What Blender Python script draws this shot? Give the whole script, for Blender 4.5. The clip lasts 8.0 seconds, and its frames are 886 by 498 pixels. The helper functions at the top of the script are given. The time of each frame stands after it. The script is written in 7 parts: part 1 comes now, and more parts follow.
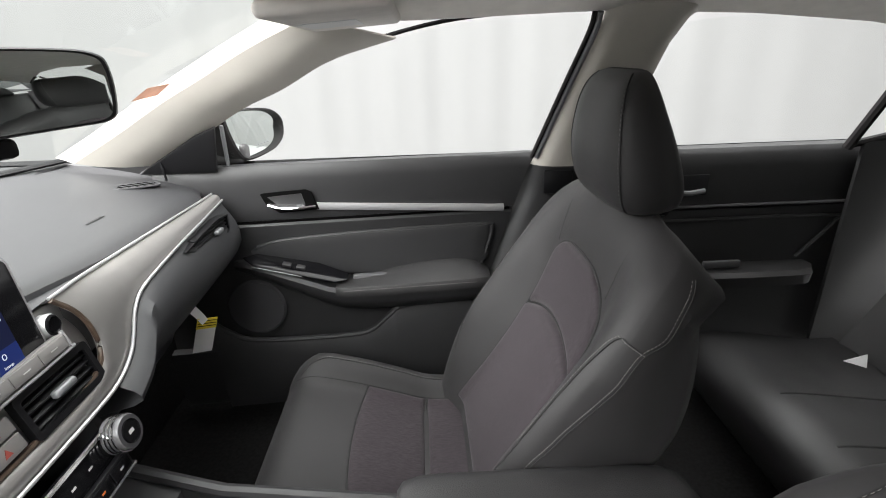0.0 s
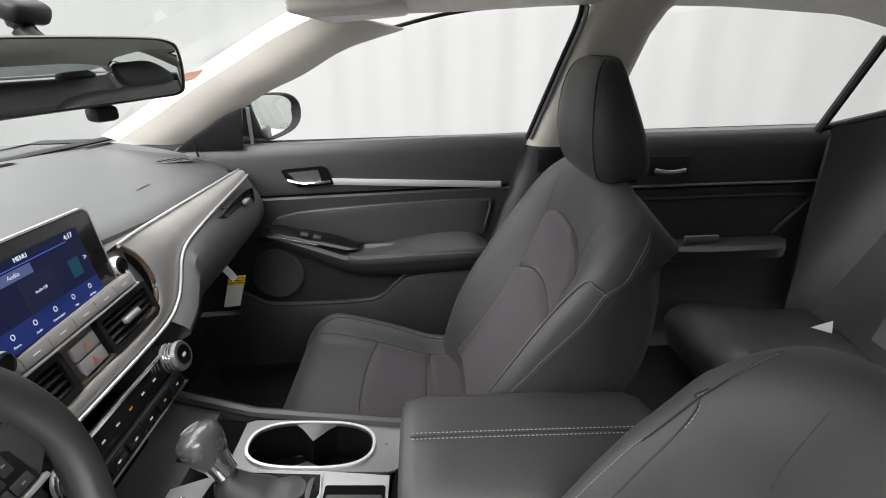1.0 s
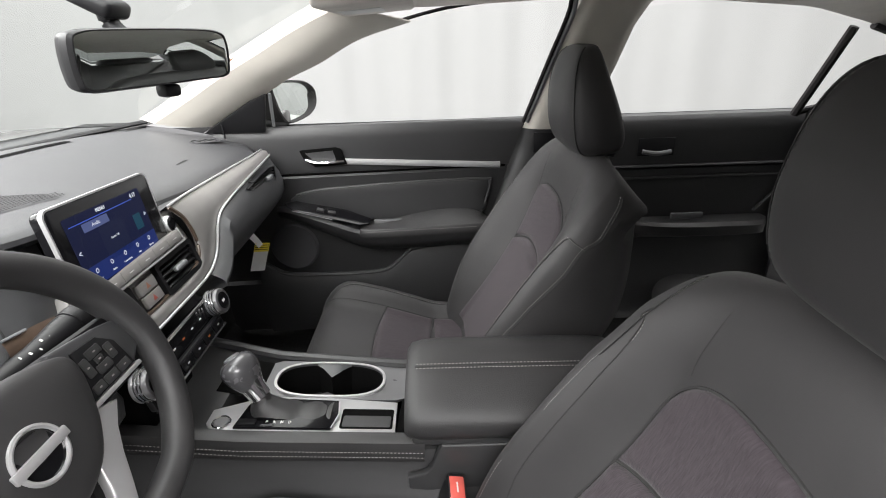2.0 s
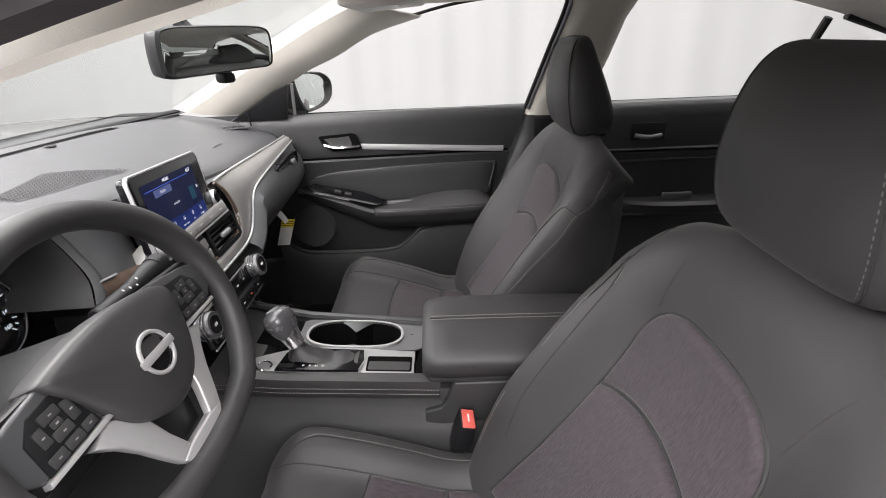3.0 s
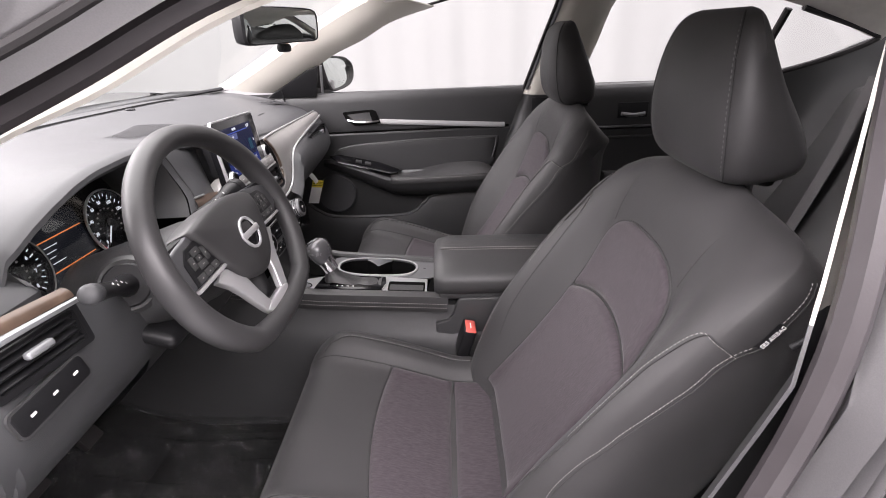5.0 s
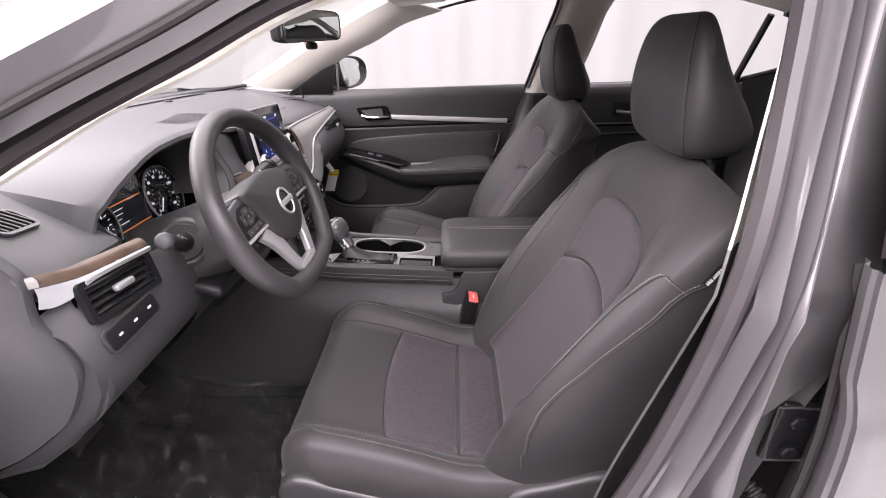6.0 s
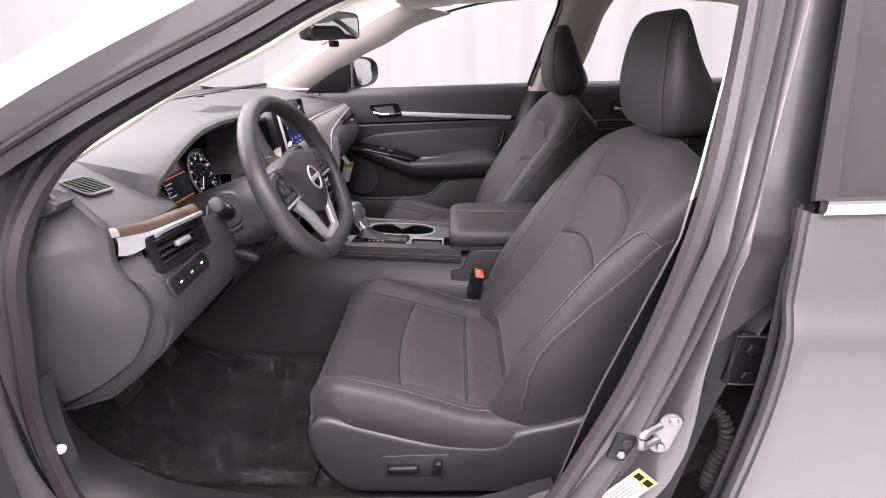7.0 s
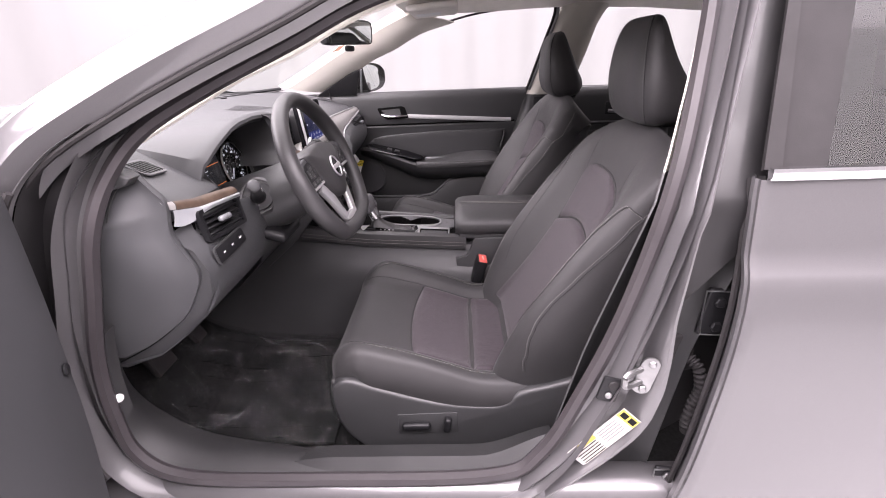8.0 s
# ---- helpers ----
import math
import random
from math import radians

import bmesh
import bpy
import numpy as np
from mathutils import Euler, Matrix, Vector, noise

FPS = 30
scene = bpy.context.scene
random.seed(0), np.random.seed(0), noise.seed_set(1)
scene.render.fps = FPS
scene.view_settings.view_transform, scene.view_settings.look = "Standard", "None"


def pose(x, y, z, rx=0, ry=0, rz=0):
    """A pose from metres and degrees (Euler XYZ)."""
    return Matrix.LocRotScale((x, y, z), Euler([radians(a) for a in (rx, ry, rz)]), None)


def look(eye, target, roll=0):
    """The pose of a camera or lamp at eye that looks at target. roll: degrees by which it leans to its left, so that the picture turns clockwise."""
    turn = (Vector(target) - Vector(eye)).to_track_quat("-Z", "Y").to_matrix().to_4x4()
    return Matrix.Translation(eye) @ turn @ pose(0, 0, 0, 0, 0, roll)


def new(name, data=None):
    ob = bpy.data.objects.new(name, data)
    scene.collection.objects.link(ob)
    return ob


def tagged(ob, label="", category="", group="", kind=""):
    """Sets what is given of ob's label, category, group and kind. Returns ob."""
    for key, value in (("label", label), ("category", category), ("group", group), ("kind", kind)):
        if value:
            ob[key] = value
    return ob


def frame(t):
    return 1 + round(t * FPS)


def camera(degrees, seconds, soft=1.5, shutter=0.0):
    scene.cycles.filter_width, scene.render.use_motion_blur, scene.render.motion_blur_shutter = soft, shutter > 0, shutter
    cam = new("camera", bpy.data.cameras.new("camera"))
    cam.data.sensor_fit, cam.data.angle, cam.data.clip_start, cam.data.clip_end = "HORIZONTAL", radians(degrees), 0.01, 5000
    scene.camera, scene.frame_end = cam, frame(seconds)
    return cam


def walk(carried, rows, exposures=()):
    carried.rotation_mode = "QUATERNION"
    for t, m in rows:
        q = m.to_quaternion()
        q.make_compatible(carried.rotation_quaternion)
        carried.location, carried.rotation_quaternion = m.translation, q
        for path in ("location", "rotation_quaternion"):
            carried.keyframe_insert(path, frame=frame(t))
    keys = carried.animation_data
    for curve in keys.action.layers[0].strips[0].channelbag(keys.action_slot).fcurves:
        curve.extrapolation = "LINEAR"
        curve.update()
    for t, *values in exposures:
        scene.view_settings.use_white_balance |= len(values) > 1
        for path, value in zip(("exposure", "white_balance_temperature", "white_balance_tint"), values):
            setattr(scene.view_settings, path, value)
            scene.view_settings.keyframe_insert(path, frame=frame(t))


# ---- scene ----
cam = camera(84.3, 8.0, 1.0)
TINTS = [(0, 0.0, 6550, 11), (2.3, -0.04, 6600, 12), (3.5, 0.0, 6650, 17), (4.7, 0.07, 6650, 20), (6.0, 0.11, 6670, 26), (8.0, 0.11, 6630, 29)]
PATH = [
    (0, (0.0156, -0.3979, 1.1622), (0.0874, 1.5344, 0.3936), -1.7),
    (0.5, (0.0177, -0.4697, 1.1611), (0.077, 1.4554, 0.3749), -1.6),
    (1, (0.0229, -0.5342, 1.159), (0.0624, 1.3857, 0.3603), -1.6),
    (2.5, (0.0343, -0.7432, 1.1538), (0.027, 1.1621, 0.3187), -2.1),
    (3, (0.0146, -0.8077, 1.1559), (0.0042, 1.0934, 0.3104), -2.4),
    (3.5, (0.0187, -0.8618, 1.1466), (0.0042, 1.0362, 0.2969), -2.5),
    (4, (0.0166, -0.9221, 1.1424), (-0.001, 0.978, 0.2958), -2.5),
    (4.5, (0.0104, -0.9866, 1.1299), (-0.0177, 0.9135, 0.2834), -2.4),
    (6, (0.0021, -1.2008, 1.1143), (-0.052, 0.7066, 0.2844), -1.8),
    (6.5, (-0.0042, -1.2601, 1.105), (-0.0697, 0.6525, 0.2896), -1.8),
    (7, (-0.0083, -1.3329, 1.0946), (-0.0801, 0.5838, 0.2896), -1.9),
    (7.5, (-0.0187, -1.4015, 1.0831), (-0.0926, 0.5214, 0.2917), -2.1),
    (8, (-0.0229, -1.4618, 1.079), (-0.0957, 0.4694, 0.3104), -2.1),
]
walk(cam, [(t, look(eye, target, roll)) for t, eye, target, roll in PATH], TINTS)


# ---- light: a white photo booth, lit by soft boxes overhead and by its glowing curtains ----
world = bpy.data.worlds.new("booth_air")
scene.world = world
world.use_nodes = True
world.node_tree.nodes["Background"].inputs[0].default_value = (1.0, 1.0, 1.0, 1)
world.node_tree.nodes["Background"].inputs[1].default_value = 0.25


def soft_box(name, m, sx, sy, watts, colour=(1, 1, 1)):
    lamp = bpy.data.lights.new(name, "AREA")
    lamp.shape, lamp.size, lamp.size_y, lamp.energy, lamp.color = "RECTANGLE", sx, sy, watts, colour
    ob = new(name, lamp)
    ob.matrix_world = m
    return ob


soft_box("soft_box_light", pose(0.0, 0.0, 3.2), 6.5, 5.4, 740)
soft_box("front_soft_box_light", look((-3.9, 0.3, 3.05), (0, 0.1, 0.9)), 5.0, 1.5, 330)
soft_box("side_soft_box_light", look((-0.1, -2.7, 2.95), (0, -0.2, 0.8)), 7.0, 1.5, 440)


# ---- materials ----
def mat(name, colour, rough=0.5, metal=0.0, bump=0.0, scale=400.0, vary=0.0, vscale=6.0, coat=0.0, sheen=0.0, kind="noise", spec=0.5, rvary=0.0):
    m = bpy.data.materials.new(name)
    m.use_nodes = True
    nt = m.node_tree
    b = nt.nodes["Principled BSDF"]
    b.inputs["Base Color"].default_value = (*colour, 1)
    b.inputs["Roughness"].default_value = rough
    b.inputs["Metallic"].default_value = metal
    b.inputs["Coat Weight"].default_value = coat
    b.inputs["Coat Roughness"].default_value = 0.06
    b.inputs["Sheen Weight"].default_value = sheen
    b.inputs["Specular IOR Level"].default_value = spec
    tc = nt.nodes.new("ShaderNodeTexCoord")
    if vary or rvary:
        n = nt.nodes.new("ShaderNodeTexNoise")
        n.inputs["Scale"].default_value, n.inputs["Detail"].default_value = vscale, 6
        nt.links.new(tc.outputs["Object"], n.inputs["Vector"])
        if vary:
            r = nt.nodes.new("ShaderNodeMapRange")
            r.inputs[1].default_value, r.inputs[2].default_value = 0.3, 0.7
            r.inputs[3].default_value, r.inputs[4].default_value = 1 - vary, 1 + vary
            nt.links.new(n.outputs["Fac"], r.inputs[0])
            v = nt.nodes.new("ShaderNodeVectorMath")
            v.operation = "SCALE"
            v.inputs[0].default_value = colour
            nt.links.new(r.outputs[0], v.inputs["Scale"])
            nt.links.new(v.outputs[0], b.inputs["Base Color"])
        if rvary:
            r2 = nt.nodes.new("ShaderNodeMapRange")
            r2.inputs[1].default_value, r2.inputs[2].default_value = 0.3, 0.7
            r2.inputs[3].default_value, r2.inputs[4].default_value = rough - rvary, rough + rvary
            nt.links.new(n.outputs["Fac"], r2.inputs[0])
            nt.links.new(r2.outputs[0], b.inputs["Roughness"])
    if bump:
        if kind == "voronoi":
            t = nt.nodes.new("ShaderNodeTexVoronoi")
            t.inputs["Scale"].default_value = scale
            out = t.outputs["Distance"]
        elif kind == "weave":
            t = nt.nodes.new("ShaderNodeTexNoise")
            t.inputs["Scale"].default_value, t.inputs["Detail"].default_value = scale, 3
            mp = nt.nodes.new("ShaderNodeMapping")
            mp.inputs["Scale"].default_value = (0.45, 2.0, 0.45)
            nt.links.new(tc.outputs["Object"], mp.inputs["Vector"])
            if vary:
                nt.links.new(mp.outputs[0], n.inputs["Vector"])
            nt.links.new(mp.outputs[0], t.inputs["Vector"])
            out = t.outputs["Fac"]
        else:
            t = nt.nodes.new("ShaderNodeTexNoise")
            t.inputs["Scale"].default_value, t.inputs["Detail"].default_value = scale, 4
            out = t.outputs["Fac"]
        if kind != "weave":
            nt.links.new(tc.outputs["Object"], t.inputs["Vector"])
        bp = nt.nodes.new("ShaderNodeBump")
        bp.inputs["Strength"].default_value, bp.inputs["Distance"].default_value = bump, 0.001
        nt.links.new(out, bp.inputs["Height"])
        nt.links.new(bp.outputs[0], b.inputs["Normal"])
    return m


def glow(name, colour, strength):
    m = bpy.data.materials.new(name)
    m.use_nodes = True
    b = m.node_tree.nodes["Principled BSDF"]
    b.inputs["Base Color"].default_value = (0.01, 0.01, 0.01, 1)
    b.inputs["Emission Color"].default_value = (*colour, 1)
    b.inputs["Emission Strength"].default_value = strength
    b.inputs["Roughness"].default_value = 0.25
    b.inputs["Specular IOR Level"].default_value = 0.15
    return m


def glass(name, tint=(1, 1, 1), alpha=0.05, sheer=0.9):
    m = bpy.data.materials.new(name)
    m.use_nodes = True
    nt = m.node_tree
    nt.nodes.clear()
    out = nt.nodes.new("ShaderNodeOutputMaterial")
    mix, tr, gl, fr, pw, ma = (nt.nodes.new("ShaderNode" + k) for k in ("MixShader", "BsdfTransparent", "BsdfGlossy", "LayerWeight", "Math", "Math"))
    tr.inputs[0].default_value = (*tint, 1)
    gl.inputs["Roughness"].default_value = 0.01
    fr.inputs[0].default_value = 0.5
    pw.operation, ma.operation = "POWER", "MULTIPLY_ADD"
    pw.inputs[1].default_value = 5.0
    ma.inputs[1].default_value, ma.inputs[2].default_value = sheer, alpha
    nt.links.new(fr.outputs["Facing"], pw.inputs[0])
    nt.links.new(pw.outputs[0], ma.inputs[0])
    nt.links.new(ma.outputs[0], mix.inputs[0])
    nt.links.new(tr.outputs[0], mix.inputs[1])
    nt.links.new(gl.outputs[0], mix.inputs[2])
    nt.links.new(mix.outputs[0], out.inputs[0])
    return m


LEATHER = mat("black_leatherette", (0.028, 0.0276, 0.0282), 0.45, bump=0.3, scale=900, kind="voronoi", vary=0.1, vscale=9, rvary=0.06, spec=0.60)
SEATCLOTH = mat("black_seat_upholstery", (0.0245, 0.0237, 0.0243), 0.55, bump=0.16, scale=1700, kind="voronoi", vary=0.13, vscale=14, rvary=0.05, spec=0.42, sheen=0.06)
FABRIC = mat("grey_insert_cloth", (0.037, 0.0302, 0.0347), 0.66, bump=0.6, scale=300, kind="weave", vary=0.30, vscale=190, sheen=0.14, spec=0.20)
PLASTIC = mat("dark_grained_plastic", (0.030, 0.0303, 0.0312), 0.46, bump=0.18, scale=1100, kind="voronoi", vary=0.08, vscale=10, spec=0.62)
SOFT = mat("charcoal_soft_touch_dash", (0.048, 0.049, 0.0515), 0.50, bump=0.18, scale=1000, kind="voronoi", vary=0.07, vscale=8)
BLACK = mat("matte_black_plastic", (0.009, 0.009, 0.010), 0.42, bump=0.1, scale=900, spec=0.3)
# Near black: puts the shade of deep openings into the colour; dial face too.
VOID = mat("painted_shade_and_dial_black", (0.004, 0.004, 0.004), 0.9, bump=0.1, scale=300, spec=0.04)
GLOSS = mat("piano_black_plastic", (0.006, 0.006, 0.007), 0.12, coat=0.0, rvary=0.03, vscale=40, spec=0.28)
SILVER = mat("satin_silver_trim", (0.54, 0.54, 0.545), 0.36, 0.6, bump=0.03, scale=700, rvary=0.05, vscale=30)
SILVERGREY = mat("mid_grey_satin_metal", (0.30, 0.31, 0.32), 0.4, 0.5, rvary=0.05, vscale=30)
CHROME = mat("bright_chrome", (0.82, 0.82, 0.83), 0.10, 1.0, rvary=0.04, vscale=25)
TRIM = mat("grey_metallic_dash_trim", (0.29, 0.282, 0.272), 0.38, 0.35, bump=0.05, scale=500, vary=0.04, vscale=25)
WHEELSKIN = mat("smooth_black_wheel_skin", (0.030, 0.0295, 0.0303), 0.46, bump=0.05, scale=1800, kind="voronoi", vary=0.05, vscale=14, rvary=0.04, spec=0.55)
SPOKECOVER = mat("satin_charcoal_spoke_cover", (0.060, 0.061, 0.064), 0.34, 0.15, bump=0.03, scale=900, rvary=0.05, vscale=30)
CUPTRIM = mat("dark_grey_satin_panel", (0.17, 0.17, 0.175), 0.32, 0.5, bump=0.03, scale=600, rvary=0.05, vscale=30)
WOOD = mat("brown_wood_look_trim", (0.085, 0.058, 0.042), 0.33, 0.1, bump=0.06, scale=250, vary=0.35, vscale=35)
HEADLINER = mat("light_grey_woven_headliner", (0.72, 0.69, 0.645), 0.9, bump=0.3, scale=900, vary=0.05, vscale=30)
PILLAR = mat("beige_grey_pillar_plastic", (0.57, 0.545, 0.49), 0.55, bump=0.12, scale=1200, kind="voronoi", vary=0.04, vscale=12)
PAINT = mat("grey_metallic_paint", (0.100, 0.097, 0.100), 0.37, 0.35, coat=0.7, vary=0.07, vscale=900)
# Body paint darkened: the shade in the door gaps is put into its colour.
JAMB = mat("shade_darkened_jamb_paint", (0.011, 0.0105, 0.011), 0.40, 0.1, coat=0.15, rvary=0.08, vscale=20)
SILL = mat("black_grained_sill_plastic", (0.013, 0.013, 0.0135), 0.50, bump=0.22, scale=900, kind="voronoi", vary=0.15, vscale=14, spec=0.4)
SEAL = mat("brown_grey_door_seal", (0.036, 0.032, 0.034), 0.46, bump=0.10, scale=500, vary=0.1, vscale=20, spec=0.35)
RUBBER = mat("black_rubber_seal", (0.026, 0.0245, 0.025), 0.62, bump=0.12, scale=500, vary=0.1, vscale=20, spec=0.14)
CARPET = mat("black_carpet", (0.016, 0.016, 0.016), 0.95, bump=0.8, scale=650, vary=0.3, vscale=120, spec=0.08)
STEEL = mat("zinc_plated_steel", (0.30, 0.30, 0.30), 0.40, 1.0, vary=0.08, vscale=60)
THREAD = mat("pale_grey_thread", (0.27, 0.26, 0.25), 0.8, bump=0.2, scale=900, vary=0.1, vscale=200)
DARKTHREAD = mat("dark_thread", (0.02, 0.02, 0.02), 0.8, bump=0.2, scale=900)
WHITE = mat("white_print", (0.66, 0.66, 0.65), 0.6, vary=0.03, vscale=30)
YELLOW = mat("yellow_label_ink", (0.70, 0.56, 0.04), 0.6, vary=0.05, vscale=50)
INK = mat("dark_label_ink", (0.012, 0.012, 0.012), 0.9, vary=0.05, vscale=50, spec=0.05)
ORANGE = mat("orange_print", (0.75, 0.18, 0.03), 0.6, vary=0.05, vscale=60)
# Cloth with its own glow, standing in for lamplight on the booth walls.
CURTAIN = mat("self_lit_white_booth_cloth", (0.15, 0.15, 0.15), 0.9, bump=0.2, scale=200, vary=0.02, vscale=2)
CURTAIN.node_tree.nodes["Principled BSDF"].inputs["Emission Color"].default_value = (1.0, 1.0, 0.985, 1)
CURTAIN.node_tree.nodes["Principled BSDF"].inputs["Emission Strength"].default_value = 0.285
GROUND = mat("pale_grey_booth_floor", (0.58, 0.58, 0.58), 0.45, bump=0.1, scale=60, vary=0.06, vscale=3)
GLASS = glass("clear_window_glass", (0.97, 0.985, 0.975))
SCREENGLASS = glass("green_tinted_windscreen_glass", (0.80, 0.83, 0.81), 0.02, 0.22)
TINT = glass("lightly_tinted_window_glass", (0.36, 0.38, 0.375), 0.04)
PRIVACY = glass("dark_tinted_rear_glass", (0.14, 0.145, 0.14), 0.02)
MIRROR = mat("silvered_mirror", (0.70, 0.74, 0.72), 0.015, 1.0, rvary=0.005, vscale=20)


# ---- building helpers ----
def cr(pts, n=8, closed=False):
    """A Catmull-Rom curve through pts, n steps a segment."""
    p = [np.array(q, float) for q in pts]
    k = len(p)
    out = []
    for i in range(k if closed else k - 1):
        if closed:
            a, b, c, d = p[i - 1], p[i], p[(i + 1) % k], p[(i + 2) % k]
        else:
            b, c = p[i], p[i + 1]
            a = p[i - 1] if i else 2 * b - c
            d = p[i + 2] if i + 2 < k else 2 * c - b
        for j in range(n):
            t = j / n
            out.append(0.5 * (2 * b + (c - a) * t + (2 * a - 5 * b + 4 * c - d) * t * t + (3 * b - 3 * c + d - a) * t ** 3))
    if not closed:
        out.append(p[-1])
    return np.array(out)


def even(pts, n):
    """A polyline resampled to n points at even steps."""
    p = np.array(pts, float)
    s = np.concatenate([[0], np.cumsum(np.linalg.norm(np.diff(p, axis=0), axis=1))])
    u = np.linspace(0, s[-1], n)
    return np.stack([np.interp(u, s, p[:, k]) for k in range(p.shape[1])], axis=1)


def smooth_step(a, b, x):
    t = min(1.0, max(0.0, (x - a) / (b - a)))
    return t * t * (3 - 2 * t)


def grid_bm(P, closed_u=False, closed_v=False, bm=None, cap=False):
    """A smooth sheet of quads over rows of points; cap closes the first and last row."""
    bm = bm or bmesh.new()
    V = [[bm.verts.new(tuple(q)) for q in row] for row in P]
    nu, nv = len(V), len(V[0])
    for i in range(nu if closed_u else nu - 1):
        for j in range(nv if closed_v else nv - 1):
            a, b, c, d = V[i][j], V[i][(j + 1) % nv], V[(i + 1) % nu][(j + 1) % nv], V[(i + 1) % nu][j]
            try:
                bm.faces.new((a, b, c, d)).smooth = True
            except ValueError:
                pass
    if cap:
        for row in (V[0], V[-1]):
            bm.faces.new(row).smooth = True
    return bm


def tidy(bm):
    bmesh.ops.remove_doubles(bm, verts=bm.verts[:], dist=1e-5)
    bmesh.ops.recalc_face_normals(bm, faces=bm.faces[:])
    return bm


def ribbon(curves, n=40, thick=0.0):
    """A sheet lofted over curves, each resampled to n points."""
    bm = grid_bm([even(c, n) for c in curves])
    bmesh.ops.recalc_face_normals(bm, faces=bm.faces[:])
    if thick:
        bmesh.ops.solidify(bm, geom=bm.faces[:], thickness=thick)
    return bm


def tube(path, r, sides=8, closed=False, bm=None, squash=1.0, up=(0, 0, 1)):
    """A round or oval bar along a path."""
    p = np.array(path, float)
    n = len(p)
    rows = []
    for i in range(n):
        t = (p[(i + 1) % n] - p[i - 1]) if closed else p[min(i + 1, n - 1)] - p[max(i - 1, 0)]
        t = t / (np.linalg.norm(t) + 1e-12)
        u = np.array(up, float)
        if abs(t @ u) > 0.95:
            u = np.array((0.0, 1.0, 0.0)) if abs(t[1]) < 0.9 else np.array((1.0, 0, 0))
        a = np.cross(t, u)
        a /= np.linalg.norm(a)
        b = np.cross(a, t)
        rr = r[i] if hasattr(r, "__len__") else r
        rows.append([p[i] + rr * (math.cos(k * 2 * math.pi / sides) * a + squash * math.sin(k * 2 * math.pi / sides) * b) for k in range(sides)])
    return tidy(grid_bm(rows, closed_u=closed, closed_v=True, bm=bm, cap=not closed))


def sweep(path, profile, out, bm=None, closed=False, cap=True):
    """A profile of (outward, across) pairs drawn along a path; out is the outward direction."""
    p = np.array(path, float)
    n = len(p)
    o = np.array(out, float)
    rows = []
    for i in range(n):
        t = (p[(i + 1) % n] - p[i - 1]) if closed else p[min(i + 1, n - 1)] - p[max(i - 1, 0)]
        t /= np.linalg.norm(t)
        a = o - (o @ t) * t
        a /= np.linalg.norm(a)
        b = np.cross(t, a)
        rows.append([p[i] + u * a + v * b for u, v in profile])
    return tidy(grid_bm(rows, closed_u=closed, closed_v=True, bm=bm, cap=cap and not closed))


def rbox(sx, sy, sz, r=0.004, m=None, seg=2):
    """A box with rounded edges, centred at the origin, then moved by m."""
    bm = bmesh.new()
    bmesh.ops.create_cube(bm, size=1)
    bmesh.ops.scale(bm, vec=(sx, sy, sz), verts=bm.verts)
    if r:
        bmesh.ops.bevel(bm, geom=bm.edges[:], offset=min(r, 0.49 * min(sx, sy, sz)), segments=seg, affect="EDGES", profile=0.5)
    if m is not None:
        bmesh.ops.transform(bm, matrix=m, verts=bm.verts)
    return bm


def disc(r, depth, m=None, sides=32, bevel=0.002, r2=None):
    """A short turned cylinder along z with softened rims."""
    r2 = r if r2 is None else r2
    prof = [(0, 0), (r - bevel, 0), (r, bevel), (r2, depth - bevel), (r2 - bevel, depth), (0, depth)]
    return turned(prof, sides, m)


def turned(prof, sides=32, m=None):
    rows = [[(rr * math.cos(2 * math.pi * k / sides), rr * math.sin(2 * math.pi * k / sides), z) for k in range(sides)] for rr, z in prof]
    bm = tidy(grid_bm(rows, closed_v=True))
    if m is not None:
        bmesh.ops.transform(bm, matrix=m, verts=bm.verts)
    return bm


def prism(outline, depth, m=None, r=0.002, seg=2):
    """An outline in the x-y plane raised by depth along z, with rounded edges."""
    bm = bmesh.new()
    f = bm.faces.new([bm.verts.new((x, y, 0)) for x, y in outline])
    ret = bmesh.ops.extrude_face_region(bm, geom=[f])
    vs = [g for g in ret["geom"] if isinstance(g, bmesh.types.BMVert)]
    bmesh.ops.translate(bm, verts=vs, vec=(0, 0, depth))
    bmesh.ops.recalc_face_normals(bm, faces=bm.faces[:])
    if r:
        es = [e for e in bm.edges if abs(e.verts[0].co.z - e.verts[1].co.z) < 1e-7]
        bmesh.ops.bevel(bm, geom=es, offset=r, segments=seg, affect="EDGES", profile=0.5)
    if m is not None:
        bmesh.ops.transform(bm, matrix=m, verts=bm.verts)
    return bm


def ring_prism(outer, inner, depth, m=None):
    """A frame between two outlines with the same number of points."""
    n = len(outer)
    rows = [[(x, y, z) for x, y in o] for o, z in ((outer, 0), (outer, depth), (inner, depth), (inner, 0))]
    bm = tidy(grid_bm(rows, closed_u=True, closed_v=True))
    for f in bm.faces:
        f.smooth = False
    if m is not None:
        bmesh.ops.transform(bm, matrix=m, verts=bm.verts)
    return bm


def rrect(w, h, r, n=5):
    """A rounded rectangle's outline."""
    r = min(r, 0.499 * w, 0.499 * h)
    out = []
    for cx, cy, a in ((w / 2 - r, h / 2 - r, 0), (-w / 2 + r, h / 2 - r, 90), (-w / 2 + r, -h / 2 + r, 180), (w / 2 - r, -h / 2 + r, 270)):
        for k in range(n + 1):
            b = radians(a + 90 * k / n)
            out.append((cx + r * math.cos(b), cy + r * math.sin(b)))
    return out


